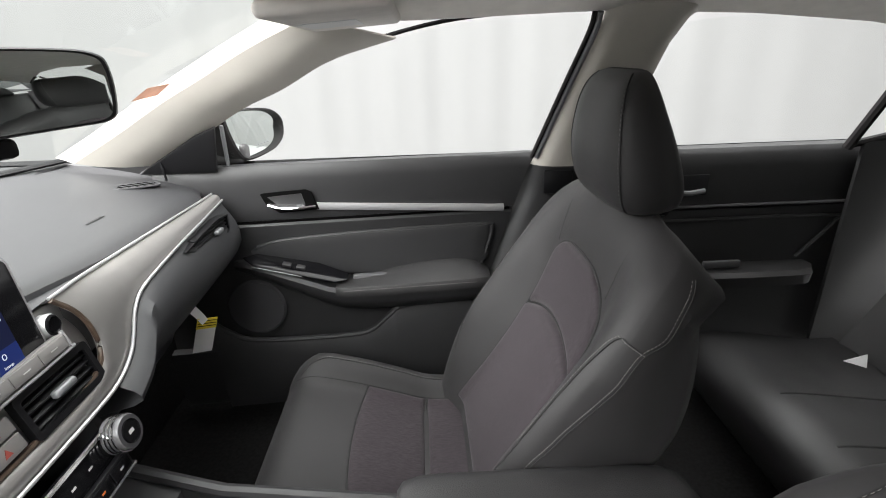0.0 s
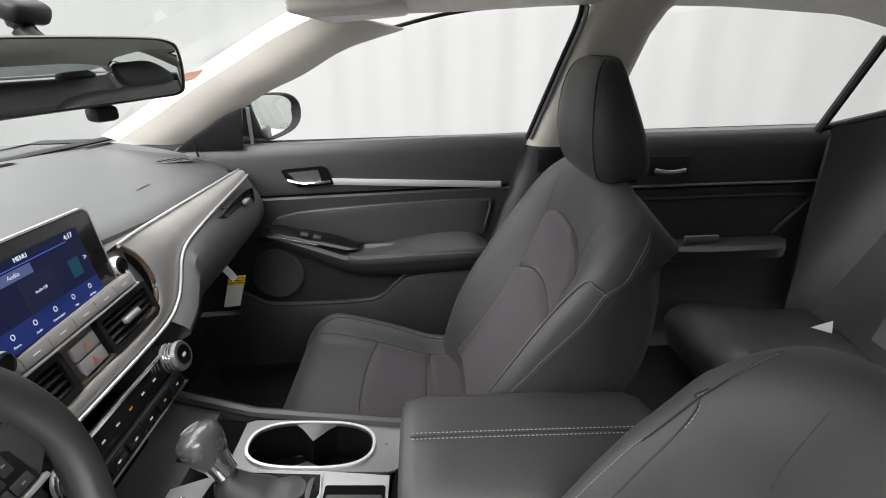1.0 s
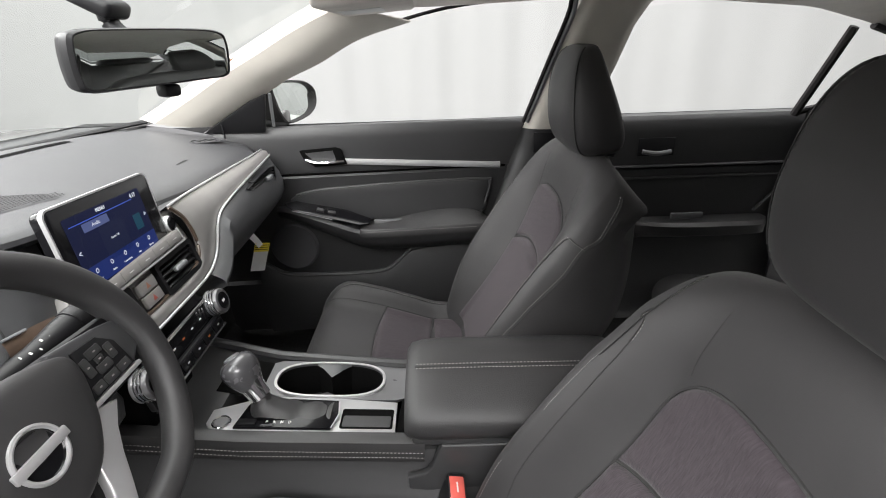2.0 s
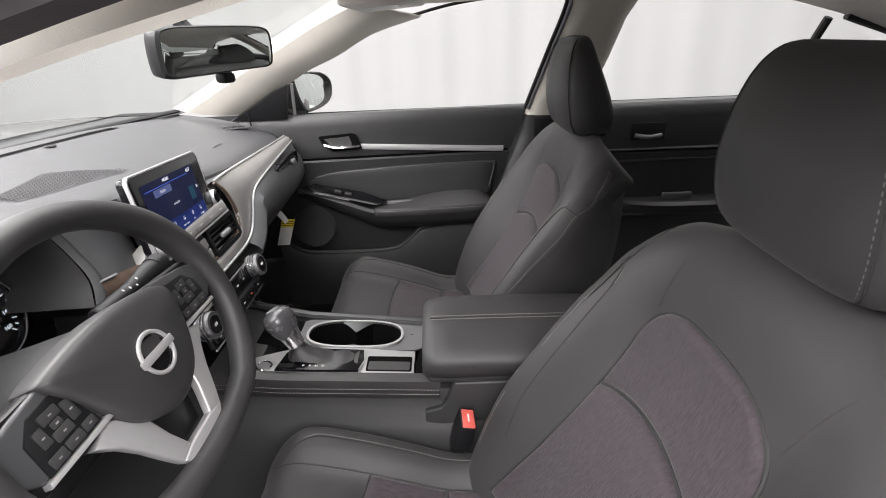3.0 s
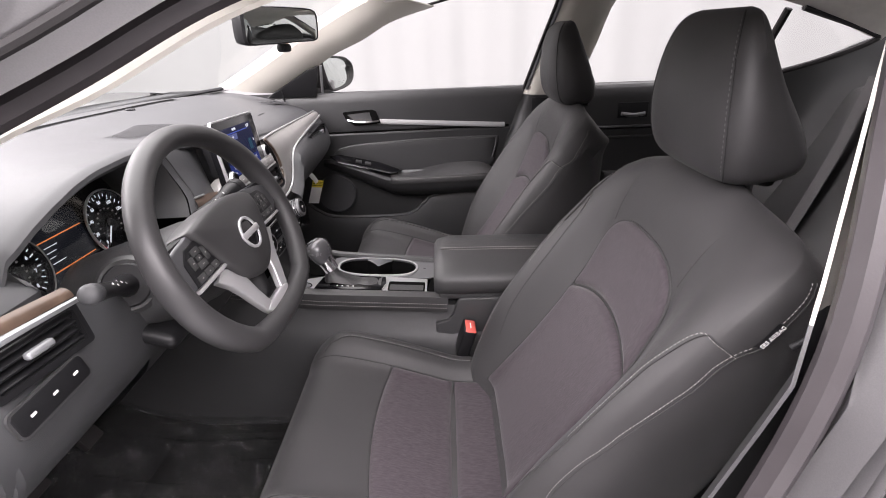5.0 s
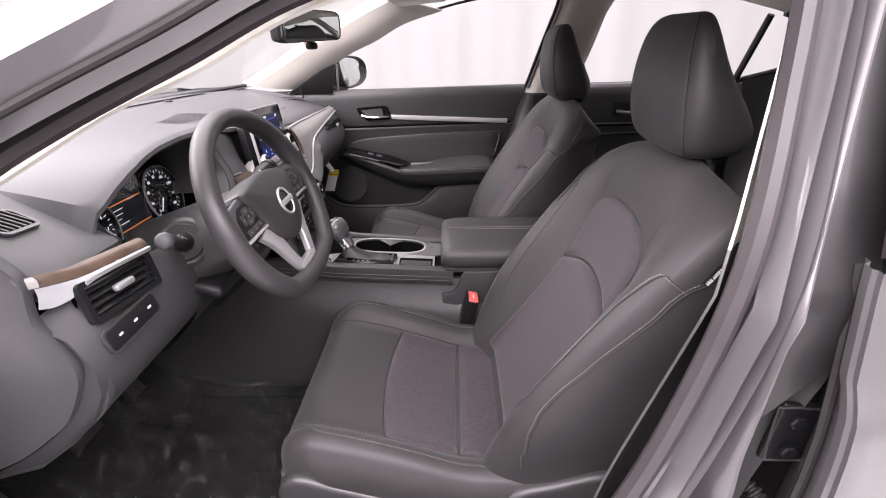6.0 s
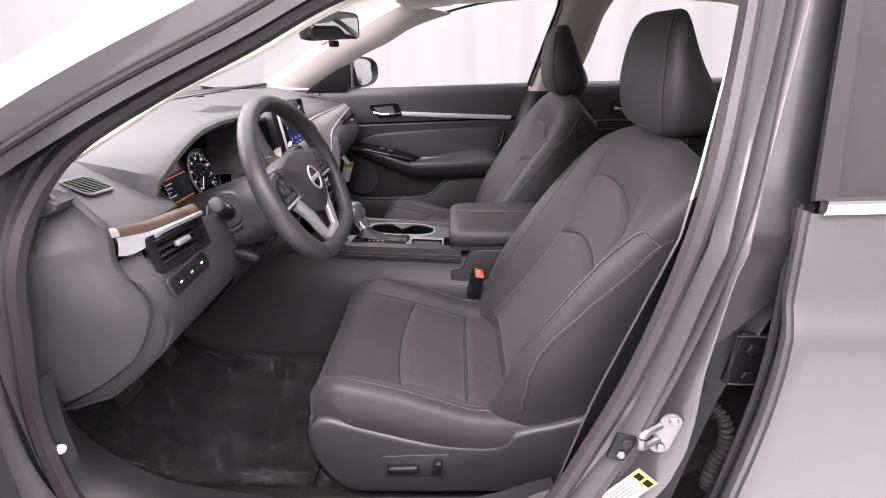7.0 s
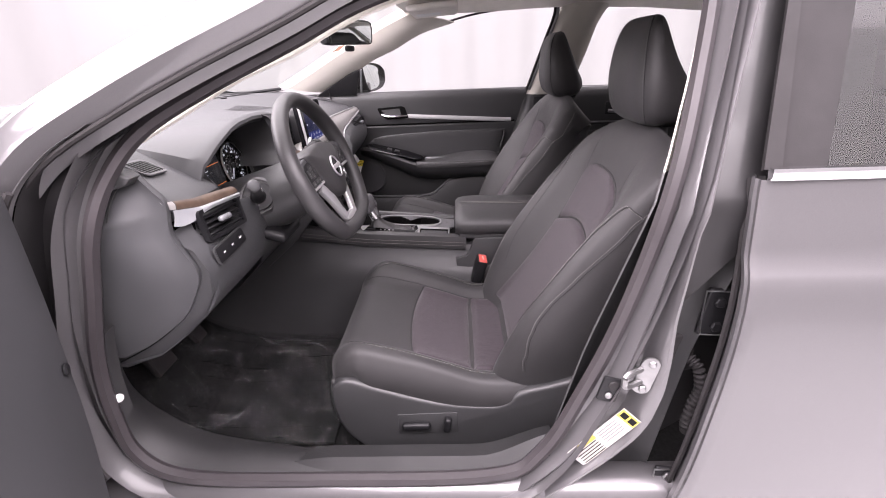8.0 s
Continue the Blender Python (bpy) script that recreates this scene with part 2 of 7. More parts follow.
def facing(origin, normal, up=(0, 0, 1)):
    """A pose whose z axis points along normal and whose y axis points up."""
    z = Vector(normal).normalized()
    x = Vector(up).cross(z).normalized()
    y = z.cross(x)
    m = Matrix((x, y, z)).transposed().to_4x4()
    m.translation = origin
    return m


def part(name, bm, material, parent=None, label="", flat=False):
    """Links a bmesh as one mesh object, under a thing or under a part of it."""
    me = bpy.data.meshes.new(name)
    bm.to_mesh(me)
    bm.free()
    me.materials.append(material)
    if not flat:
        me.shade_smooth()
        me.set_sharp_from_angle(angle=radians(38))
    ob = new(name, me)
    if parent is not None:
        hang(ob, parent)
    if label:
        tagged(ob, label)
    return ob


def hang(ob, parent):
    """Makes ob, given in world metres, a child of a thing or part."""
    ob.parent = parent
    if parent.data is None:
        ob.matrix_parent_inverse = Matrix.Translation(-parent.location)


def thing(name, at, label, category, group="", kind=""):
    """An Empty at a thing's base; its parts are given in world metres."""
    ob = new(name)
    ob.empty_display_size = 0.05
    ob.location = at
    return tagged(ob, label, category, group, kind)


def stitches(path, step=0.0075, r=0.0009, lift=(0, 0, 0), fill=0.62):
    """A row of thread stitches along a path."""
    p = np.array(path, float) + np.array(lift)
    length = np.sum(np.linalg.norm(np.diff(p, axis=0), axis=1))
    step, r = 0.80 * step, 0.70 * r
    q = even(p, max(3, 2 * int(length / step) + 1))
    bm = bmesh.new()
    for i in range(0, len(q) - 2, 2):
        a, b = q[i], q[i] + fill * 1.95 * (q[i + 1] - q[i])
        t = (b - a) / (np.linalg.norm(b - a) + 1e-12)
        u = np.cross(t, (0.3, 0.9, 0.4))
        u /= np.linalg.norm(u)
        v = np.cross(t, u)
        rows = [[c + r * s * (u * math.cos(k * 1.2566) + v * math.sin(k * 1.2566)) for k in range(5)] for c, s in ((a, 0.5), (a + 0.3 * (b - a), 1), (a + 0.7 * (b - a), 1), (b, 0.5))]
        grid_bm(rows, closed_v=True, bm=bm)
    return bm


def letters(body, size, m, name, material, parent, depth=0.0004, align="CENTER", label=""):
    """Raised lettering in the built-in font, as a mesh."""
    cu = bpy.data.curves.new("lettering", "FONT")
    cu.body, cu.size, cu.extrude, cu.align_x, cu.align_y = body, size, depth, align, "CENTER"
    tmp = bpy.data.objects.new("lettering", cu)
    scene.collection.objects.link(tmp)
    dg = bpy.context.evaluated_depsgraph_get()
    me = bpy.data.meshes.new_from_object(tmp.evaluated_get(dg))
    bpy.data.objects.remove(tmp)
    me.transform(m)
    me.name = name
    me.materials.clear()
    me.materials.append(material)
    ob = new(name, me)
    hang(ob, parent)
    if label:
        tagged(ob, label)
    return ob


def mirror_y(curve):
    c = np.array(curve, float)
    c[:, 1] *= -1
    return c


# ---- the booth ----
def booth():
    rows = []
    for i in range(721):
        a = 2 * math.pi * i / 720
        fold = 0.016 * math.sin(37 * a + 2 * math.sin(5 * a)) + 0.009 * math.sin(83 * a + 1.3)
        rr = 1 / max(abs(math.cos(a)) / 4.6, abs(math.sin(a)) / 3.4) ** 1.0
        rr = min(rr, 5.0) + fold
        rows.append([(rr * math.cos(a), rr * math.sin(a), z) for z in (0, 1.2, 2.4, 3.6)])
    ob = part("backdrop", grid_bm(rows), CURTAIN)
    tagged(ob, "self-glowing white cloth curtains hung round the photo booth", "backdrop", kind="structure")
    # The ceiling is added out of view and glows like the curtains.
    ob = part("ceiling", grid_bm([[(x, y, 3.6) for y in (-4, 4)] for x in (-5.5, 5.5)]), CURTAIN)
    tagged(ob, "plain white booth ceiling above the lamps, added out of view and glowing", "ceiling", kind="structure")
    ob = part("ground", grid_bm([[(x, y, 0) for y in np.linspace(-5.5, 5.5, 3)] for x in np.linspace(-6.5, 6.5, 3)]), GROUND)
    tagged(ob, "pale grey smooth booth floor under the car", "floor", kind="structure")


booth()

# ---- main curves of the cabin (passenger side; y is mirrored for the driver) ----
LOW_A = [(-0.60, 0.755, 0.945), (-0.47, 0.735, 1.012), (-0.364, 0.712, 1.069), (-0.27, 0.696, 1.107), (-0.161, 0.674, 1.16), (-0.026, 0.658, 1.197), (0.085, 0.650, 1.218), (0.195, 0.646, 1.227), (0.369, 0.646, 1.230)]
UP_A = [(-0.774, 0.7, 0.977), (-0.669, 0.685, 1.03), (-0.569, 0.665, 1.083), (-0.469, 0.648, 1.134), (-0.369, 0.63, 1.183), (-0.289, 0.615, 1.22), (-0.224, 0.6, 1.247)]


def gy(z):
    return 0.80 - 0.42 * (z - 0.86)


body = thing("car_body", (0, 0, 0.0), "grey metallic sedan body shell with beige pillar trim", "car body")


def side_trim(sgn):
    f = (lambda c: np.array(c, float)) if sgn > 0 else (lambda c: mirror_y(c) + np.array((0, 0.046, -0.018)))
    low, up = even(cr(f(LOW_A[:6]), 8), 40), even(cr(f(UP_A), 8), 40)
    mid = 0.5 * (low + up)
    mid[:, 1] -= sgn * 0.030
    mid[:, 2] -= 0.004
    q1, q3 = 0.5 * (low + mid), 0.5 * (up + mid)
    q1[:, 1] -= sgn * 0.012
    q3[:, 1] -= sgn * 0.012
    part("pillar_trim", ribbon([low, q1, mid, q3, up], 40, 0.004), PILLAR, body, "smooth beige windscreen pillar trim")
    # centre pillar: beige above the belt, dark below
    def bp(z, w):
        front = np.interp(z, (0.30, 0.62, 0.93, 1.09, 1.25), (0.10, 0.185, 0.292, 0.340, 0.395))
        rear = np.interp(z, (0.30, 0.62, 0.93, 1.07, 1.17, 1.22, 1.25), (0.30, 0.36, 0.47, 0.512, 0.535, 0.56, 0.60))
        return front + (rear - front) * w
    for name, zs, material, lab in (("centre_pillar_trim", np.linspace(0.905, 1.245, 15), PILLAR, "beige centre pillar trim"), ("lower_pillar_trim", np.linspace(0.30, 0.905, 15), PLASTIC, "dark plastic lower pillar trim")):
        rows = []
        for z in zs:
            y0 = (gy(z) if z > 0.86 else 0.80) - (0 if sgn > 0 else 0.055)
            rows.append([(bp(z, w), sgn * (y0 + 0.012 - 0.035 * (1 - (2 * w - 1) ** 4)), z) for w in np.linspace(0, 1, 13)])
        bm = grid_bm(rows)
        bmesh.ops.recalc_face_normals(bm, faces=bm.faces[:])
        bmesh.ops.solidify(bm, geom=bm.faces[:], thickness=0.003)
        part(name, bm, material, body, lab)
    # rear quarter trim
    rows = []
    for x in np.linspace(1.10, 1.75, 14):
        top = np.interp(x, (1.10, 1.27, 1.44, 1.75), (0.930, 0.975, 1.045, 1.10))
        rows.append([(x, sgn * (0.77 + 0.0 * x), z) for z in np.linspace(0.35, top, 10)])
    part("quarter_trim", ribbon(rows, 10, 0.01), PLASTIC, body, "dark rear quarter trim")


def headliner():
    rows = []
    for x in np.linspace(-0.215, 1.46, 40):
        ye = np.interp(x, (-0.215, 0.085, 0.37, 0.97, 1.15, 1.44, 2.0), (0.600, 0.650, 0.650, 0.662, 0.680, 0.722, 0.74))
        ze = np.interp(x, (-0.215, -0.1, 0.085, 0.37, 0.70, 0.97, 1.15, 1.44, 2.0), (1.230, 1.222, 1.226, 1.234, 1.222, 1.199, 1.155, 1.048, 0.98))
        zc = np.interp(x, (-0.215, 0.1, 0.6, 1.2, 2.0), (1.262, 1.30, 1.305, 1.26, 1.12))
        rows.append([(x, ye * w, ze + (zc - ze) * (1 - abs(w) ** 3.2)) for w in np.linspace(-1, 1, 33)])
    bm = grid_bm(rows)
    bmesh.ops.recalc_face_normals(bm, faces=bm.faces[:])
    part("headliner", bm, HEADLINER, body, "pale grey woven headliner")
    rows2 = [[(x, y * 1.045 if abs(y) > 0.3 else y, z + 0.05) for x, y, z in r] for r in rows]
    bm = grid_bm(rows2)
    part("roof_panel", bm, PAINT, body, "grey painted roof panel")
    top = [(x + 0.01, y, z + 0.03) for x, y, z in rows[-1]]
    low = [(2.15, y * 0.93, 0.95) for x, y, z in rows[-1]]
    ob = part("rear_window", ribbon([top, low], 33), TINT, body, "tinted rear window glass")


side_trim(1)
side_trim(-1)
headliner()


def windscreen():
    up = [(-0.215, -0.60, 1.245), (-0.25, -0.3, 1.268), (-0.26, 0, 1.275), (-0.25, 0.3, 1.268), (-0.215, 0.60, 1.245)]
    lo = [(-0.800, -0.740, 0.958), (-0.89, -0.4, 0.957), (-0.925, 0, 0.957), (-0.89, 0.4, 0.957), (-0.800, 0.740, 0.958)]
    a, b = even(cr(up), 33), even(cr(lo), 33)
    rows = [a + (b - a) * k / 12 + np.array((0, 0, 0.02 * math.sin(math.pi * k / 12))) for k in range(13)]
    ob = part("windscreen", grid_bm(rows), SCREENGLASS, body, "faintly green windscreen glass")
    ob.visible_shadow = False
    part("windscreen_edge", tube(even(cr(lo), 40) + np.array((0.012, 0, 0.006)), 0.012, 8, squash=0.5), BLACK, body, "black windscreen edge band")
    head = even(cr(up), 40)
    part("windscreen_header", ribbon([head + np.array((0.02, 0, 0.03)), head + np.array((0.0, 0, -0.010)), head + np.array((0.035, 0, -0.018)), head + np.array((0.09, 0, 0.002))], 40), HEADLINER, body)


windscreen()


def side_glass(sgn):
    pts = [(-0.50, 0.93)] + [(p[0], p[2]) for p in LOW_A[1:]] + [(0.341, 1.094), (0.284, 0.93)]
    bm = bmesh.new()
    bm.faces.new([bm.verts.new((x, sgn * (gy(z) + 0.012), z)) for x, z in pts])
    return bm


ob = part("front_door_glass", side_glass(1), GLASS, body, "clear raised front door window glass")
ob.visible_shadow = False
bm = bmesh.new()
bm.faces.new([bm.verts.new((x, gy(z) + 0.012, z)) for x, z in ((0.46, 0.92), (0.52, 1.07), (0.555, 1.21), (0.70, 1.222), (0.968, 1.20), (1.15, 1.155), (1.44, 1.045), (1.275, 0.975), (1.07, 0.922))])
ob = part("rear_door_glass", bm, GLASS, body, "clear rear door window glass")
ob.visible_shadow = False


def passenger_frames():
    # black glass-run channel with a bright inner edge along the front door's rear upright
    path = cr([(0.281, gy(0.925) + 0.004, 0.925), (0.331, gy(1.094) + 0.004, 1.094), (0.362, gy(1.195) + 0.004, 1.195), (0.366, gy(1.232) + 0.004, 1.232)], 6)
    part("door_frame_channel", tube(path + np.array((0.000, 0, 0)), 0.0055, 8), RUBBER, body, "black rubber window channel")
    part("door_frame_edge", tube(path + np.array((0.0105, -0.002, 0)), 0.0065, 8), SILVERGREY, body, "grey metal window frame edge")
    path = cr([(p[0], p[1] + 0.008, p[2] + 0.007) for p in LOW_A], 6)
    part("window_seal", tube(path, 0.0045, 6), RUBBER, body)
    # divider bar of the rear door window
    part("window_divider", tube(cr([(1.068, gy(0.925), 0.92), (1.104, gy(1.139), 1.150)], 6), 0.012, 8), RUBBER, body, "black rear window divider bar")
    path = cr([(1.07, 0.775, 0.925), (1.273, 0.752, 0.978), (1.435, 0.726, 1.042), (1.40, 0.71, 1.075), (1.15, 0.680, 1.152)], 6)
    part("quarter_seal", tube(path, 0.010, 8), RUBBER, body)
    # black sail panel inside the outside mirror
    bm = prism([(-0.625, 0.932), (-0.452, 0.932), (-0.421, 1.044), (-0.47, 1.024)], 0.012, Matrix(((1, 0, 0, 0), (0, -0.39, 0.92, 1.086), (0, 0.92, 0.39, 0.070), (0, 0, 0, 1))), r=0.003)
    part("sail_panel", bm, BLACK, body, "black triangular mirror sail panel")


passenger_frames()
# ---- driver's door opening, outer body ----
def y_seal(z):
    return -float(np.interp(z, (0.37, 0.43, 0.55, 0.86), (0.795, 0.785, 0.772, 0.768))) if z < 0.86 else -(gy(z) - 0.032)


OPEN = [(-0.52, 0.378), (-0.28, 0.372), (0.02, 0.378), (0.112, 0.425), (0.182, 0.55), (0.237, 0.70), (0.289, 0.89), (0.335, 1.06), (0.356, 1.17), (0.345, 1.212), (0.31, 1.222), (0.195, 1.221),
        (0.085, 1.215), (-0.026, 1.196), (-0.161, 1.157), (-0.27, 1.105), (-0.40, 1.045), (-0.50, 0.988), (-0.555, 0.92), (-0.585, 0.84), (-0.612, 0.74), (-0.640, 0.62), (-0.642, 0.52), (-0.615, 0.425)]
LOOP = cr([(x, y_seal(z), z) for x, z in OPEN], 7, closed=True)


def body_side():
    seal = sweep(LOOP, [(0.016, -0.010), (0.019, 0.0), (0.014, 0.009), (0.004, 0.013), (-0.006, 0.008), (-0.006, -0.008), (0.004, -0.013)], (0, -1, 0), closed=True)
    part("door_seal", seal, SEAL, body, "brown-grey rubber door opening seal")
    c = np.array((-0.12, 0, 0.78))

    def off(curve, grow, dy, dz=0.0):
        """The opening's loop grown outwards by metres in its plane and moved in y."""
        p = np.array(curve)
        out = p.copy()
        n = len(p)
        for i in range(n):
            t = p[(i + 1) % n] - p[i - 1]
            nrm = np.array((t[2], 0, -t[0]))
            nrm /= np.linalg.norm(nrm)
            out[i] = p[i] + grow * nrm + np.array((0, dy, dz))
        return out
    # painted flange that surrounds the opening
    steps = [(0.004, 0.004), (0.022, -0.004), (0.030, -0.020), (0.034, -0.040)]
    part("door_flange", grid_bm([off(LOOP, g, dy) for g, dy in steps], closed_v=True), PAINT, body, "grey painted door opening flange")
    return off


off = body_side()
arc = slice(10 * 7, 21 * 7)
part("pillar_inner_flange", grid_bm([off(LOOP, g, dy)[arc] for g, dy in ((0.006, 0.006), (0.030, 0.0), (0.055, 0.010), (0.075, 0.030))]), PAINT, body, "grey painted pillar flange")


def a_pillar_outer():
    low = cr([(-0.665, -0.80, 0.905), (-0.60, -0.790, 0.965), (-0.50, -0.768, 1.022), (-0.40, -0.745, 1.072), (-0.27, -0.718, 1.130), (-0.161, -0.694, 1.182), (-0.026, -0.672, 1.222), (0.085, -0.662, 1.243), (0.195, -0.658, 1.253), (0.40, -0.658, 1.258), (0.8, -0.66, 1.243), (1.2, -0.70, 1.16)], 8)
    n = 80
    low = even(low, n)
    chan = low + np.array((0.010, 0.016, -0.020))
    lip = low + np.array((-0.010, -0.010, 0.012))
    face = low + np.array((-0.024, -0.008, 0.030))
    brow = low + np.array((-0.036, -0.003, 0.049))
    edge = low + np.array((-0.042, 0.010, 0.056))
    part("roof_side_rail", ribbon([chan, low, lip, 0.5 * (lip + face) + np.array((0, -0.006, 0)), face, brow, edge], n), PAINT, body, "grey painted windscreen pillar and roof rail")
    part("rail_weather_strip", tube(low + np.array((0.003, -0.001, -0.004)), 0.0050, 8), RUBBER, body, "black rubber strip in the pillar channel")


a_pillar_outer()


def hinge_post():
    """The painted post in front of the driver's opening, down to the rocker."""
    a = cr([(-0.490, -0.752, 0.997), (-0.545, -0.775, 0.955), (-0.600, -0.790, 0.88), (-0.628, -0.79, 0.78), (-0.655, -0.79, 0.66), (-0.662, -0.79, 0.52), (-0.640, -0.79, 0.42)], 8)
    b = cr([(-0.535, -0.778, 1.006), (-0.600, -0.797, 0.965), (-0.655, -0.815, 0.90), (-0.690, -0.82, 0.79), (-0.705, -0.82, 0.66), (-0.690, -0.82, 0.52), (-0.655, -0.82, 0.40)], 8)
    c = b + np.array((-0.012, 0.010, 0))
    d = cr([(-0.580, -0.772, 1.018), (-0.665, -0.795, 0.965), (-0.730, -0.80, 0.90), (-0.775, -0.80, 0.79), (-0.79, -0.80, 0.66), (-0.775, -0.80, 0.52), (-0.74, -0.80, 0.36)], 8)
    e = d + np.array([(-0.06 * f, -0.03 * f, 0) for f in np.clip(np.linspace(-0.25, 1.6, len(d)), 0, 1)])
    part("hinge_post", ribbon([b + np.array((0.003, 0.004, 0)), b + np.array((0, -0.003, 0)), c, 0.5 * (c + d) + np.array((0, 0.02, 0)), d, e], 50), PAINT, body, "grey painted front door hinge post")
    # The channel's shade is painted in with the darkened jamb colour.
    part("hinge_channel", ribbon([a, 0.75 * a + 0.25 * b + np.array((0.0, 0.030, 0)), 0.3 * a + 0.7 * b + np.array((0.0, 0.034, 0)), b + np.array((0.004, 0.006, 0))], 50), JAMB, body, "channel beside the door seal, painted dark for shade")
    part("post_seal", tube(b[14:] + np.array((-0.004, -0.006, 0)), 0.006, 6), RUBBER, body)


hinge_post()


def rocker():
    rows = []
    for x in np.linspace(-0.78, 1.6, 40):
        rows.append([(x, y, z) for y, z in ((-0.74, 0.30), (-0.75, 0.360), (-0.775, 0.372), (-0.800, 0.368), (-0.818, 0.352), (-0.830, 0.325), (-0.838, 0.29), (-0.835, 0.24), (-0.80, 0.17))])
    part("rocker_panel", grid_bm(rows), PAINT, body, "grey painted rocker panel")
    rows = []
    for x in np.linspace(-0.46, 0.135, 26):
        rise = -0.020 * smooth_step(-0.26, -0.44, x) + 0.05 * smooth_step(0.0, 0.16, x) + 0.10 * smooth_step(-0.48, -0.68, x)
        inw = 0.045 * smooth_step(-0.45, -0.68, x)
        rows.append([(x, y + inw * (1 if y > -0.76 else 0.2), z + rise * (1 if z > 0.3 else 0)) for y, z in ((-0.690, 0.23), (-0.705, 0.30), (-0.722, 0.372), (-0.736, 0.392), (-0.752, 0.397), (-0.772, 0.396), (-0.784, 0.389), (-0.792, 0.372))])
    part("sill_trim", ribbon(rows, 8, 0.003), SILL, body, "dark grained plastic sill trim")
    # kick panel: the sill trim sweeps up along the seal to the dash end
    idx = list(range(8, -1, -1)) + [-k for k in range(1, 4 * 7 - 4)]
    rim = even([LOOP[i] + np.array((0.0, 0.004, 0.0)) for i in idx], 40)
    crest = rim + np.array([(0.012 * f, 0.022, 0.014) for f in np.linspace(0, 1, 40)])
    foot = even(cr([(-0.35, -0.722, 0.372), (-0.46, -0.716, 0.385), (-0.545, -0.708, 0.402), (-0.605, -0.700, 0.432), (-0.645, -0.698, 0.470), (-0.668, -0.700, 0.515), (-0.680, -0.705, 0.560)], 6), 40)
    deep = foot + np.array((0.0, 0.012, -0.14))
    part("kick_panel", ribbon([rim, crest, 0.5 * (crest + foot) + np.array((0, 0, 0.004)), foot, deep], 40, 0.003), SILL, body, "dark grained kick panel")


rocker()


def b_post():
    """The painted centre post behind the driver's opening, with its steps."""
    rows = []
    for z in np.linspace(0.33, 1.20, 60):
        xs = np.interp(z, (0.33, 0.36, 0.425, 0.55, 0.70, 0.89, 1.06, 1.17, 1.22), (0.03, 0.06, 0.128, 0.198, 0.250, 0.301, 0.347, 0.372, 0.378))
        xr = np.interp(z, (0.33, 0.38, 0.43, 0.47, 0.50, 0.56, 0.615, 0.69, 0.83, 0.95, 1.2), (0.10, 0.165, 0.229, 0.272, 0.290, 0.305, 0.308, 0.306, 0.318, 0.350, 0.425))
        xq = max(xr, np.interp(z, (0.33, 0.69, 0.80, 0.9, 1.2), (0, 0.306, 0.40, 0.42, 0.47)))
        up = 0.0 if z < 0.86 else 0.42 * (z - 0.86)
        y1 = -0.778 - 0.012 * smooth_step(0.5, 0.37, z)
        w = xr - xs
        row = [(xs + w * u, y1 + o) for u, o in ((0, 0), (0.08, -0.004), (0.14, -0.020), (0.22, -0.027), (0.30, -0.024), (0.36, -0.010), (0.46, 0.002), (0.60, 0.003), (0.70, -0.008), (0.78, -0.024), (0.88, -0.030), (0.96, -0.029), (0.99, -0.022), (1.0, -0.008))]
        row += [(xr + 0.004, y1 + 0.004), (max(xr + 0.005, xq - 0.003), y1 - 0.002), (xq + 0.007, -0.755), (xq + 0.012, -0.725), (xq + 0.04, -0.700), (xq + 0.10, -0.690), (xq + 0.2, -0.690)]
        rows.append([(x, y + up, z) for x, y in row])
    part("centre_post", grid_bm([r[:15] for r in rows]), PAINT, body, "grey painted centre post")
    # From here back the post takes the darkened tone in place of gap shade.
    part("post_recess", grid_bm([r[14:] for r in rows]), JAMB, body, "recess between centre post and rear door, painted dark for shade")


b_post()


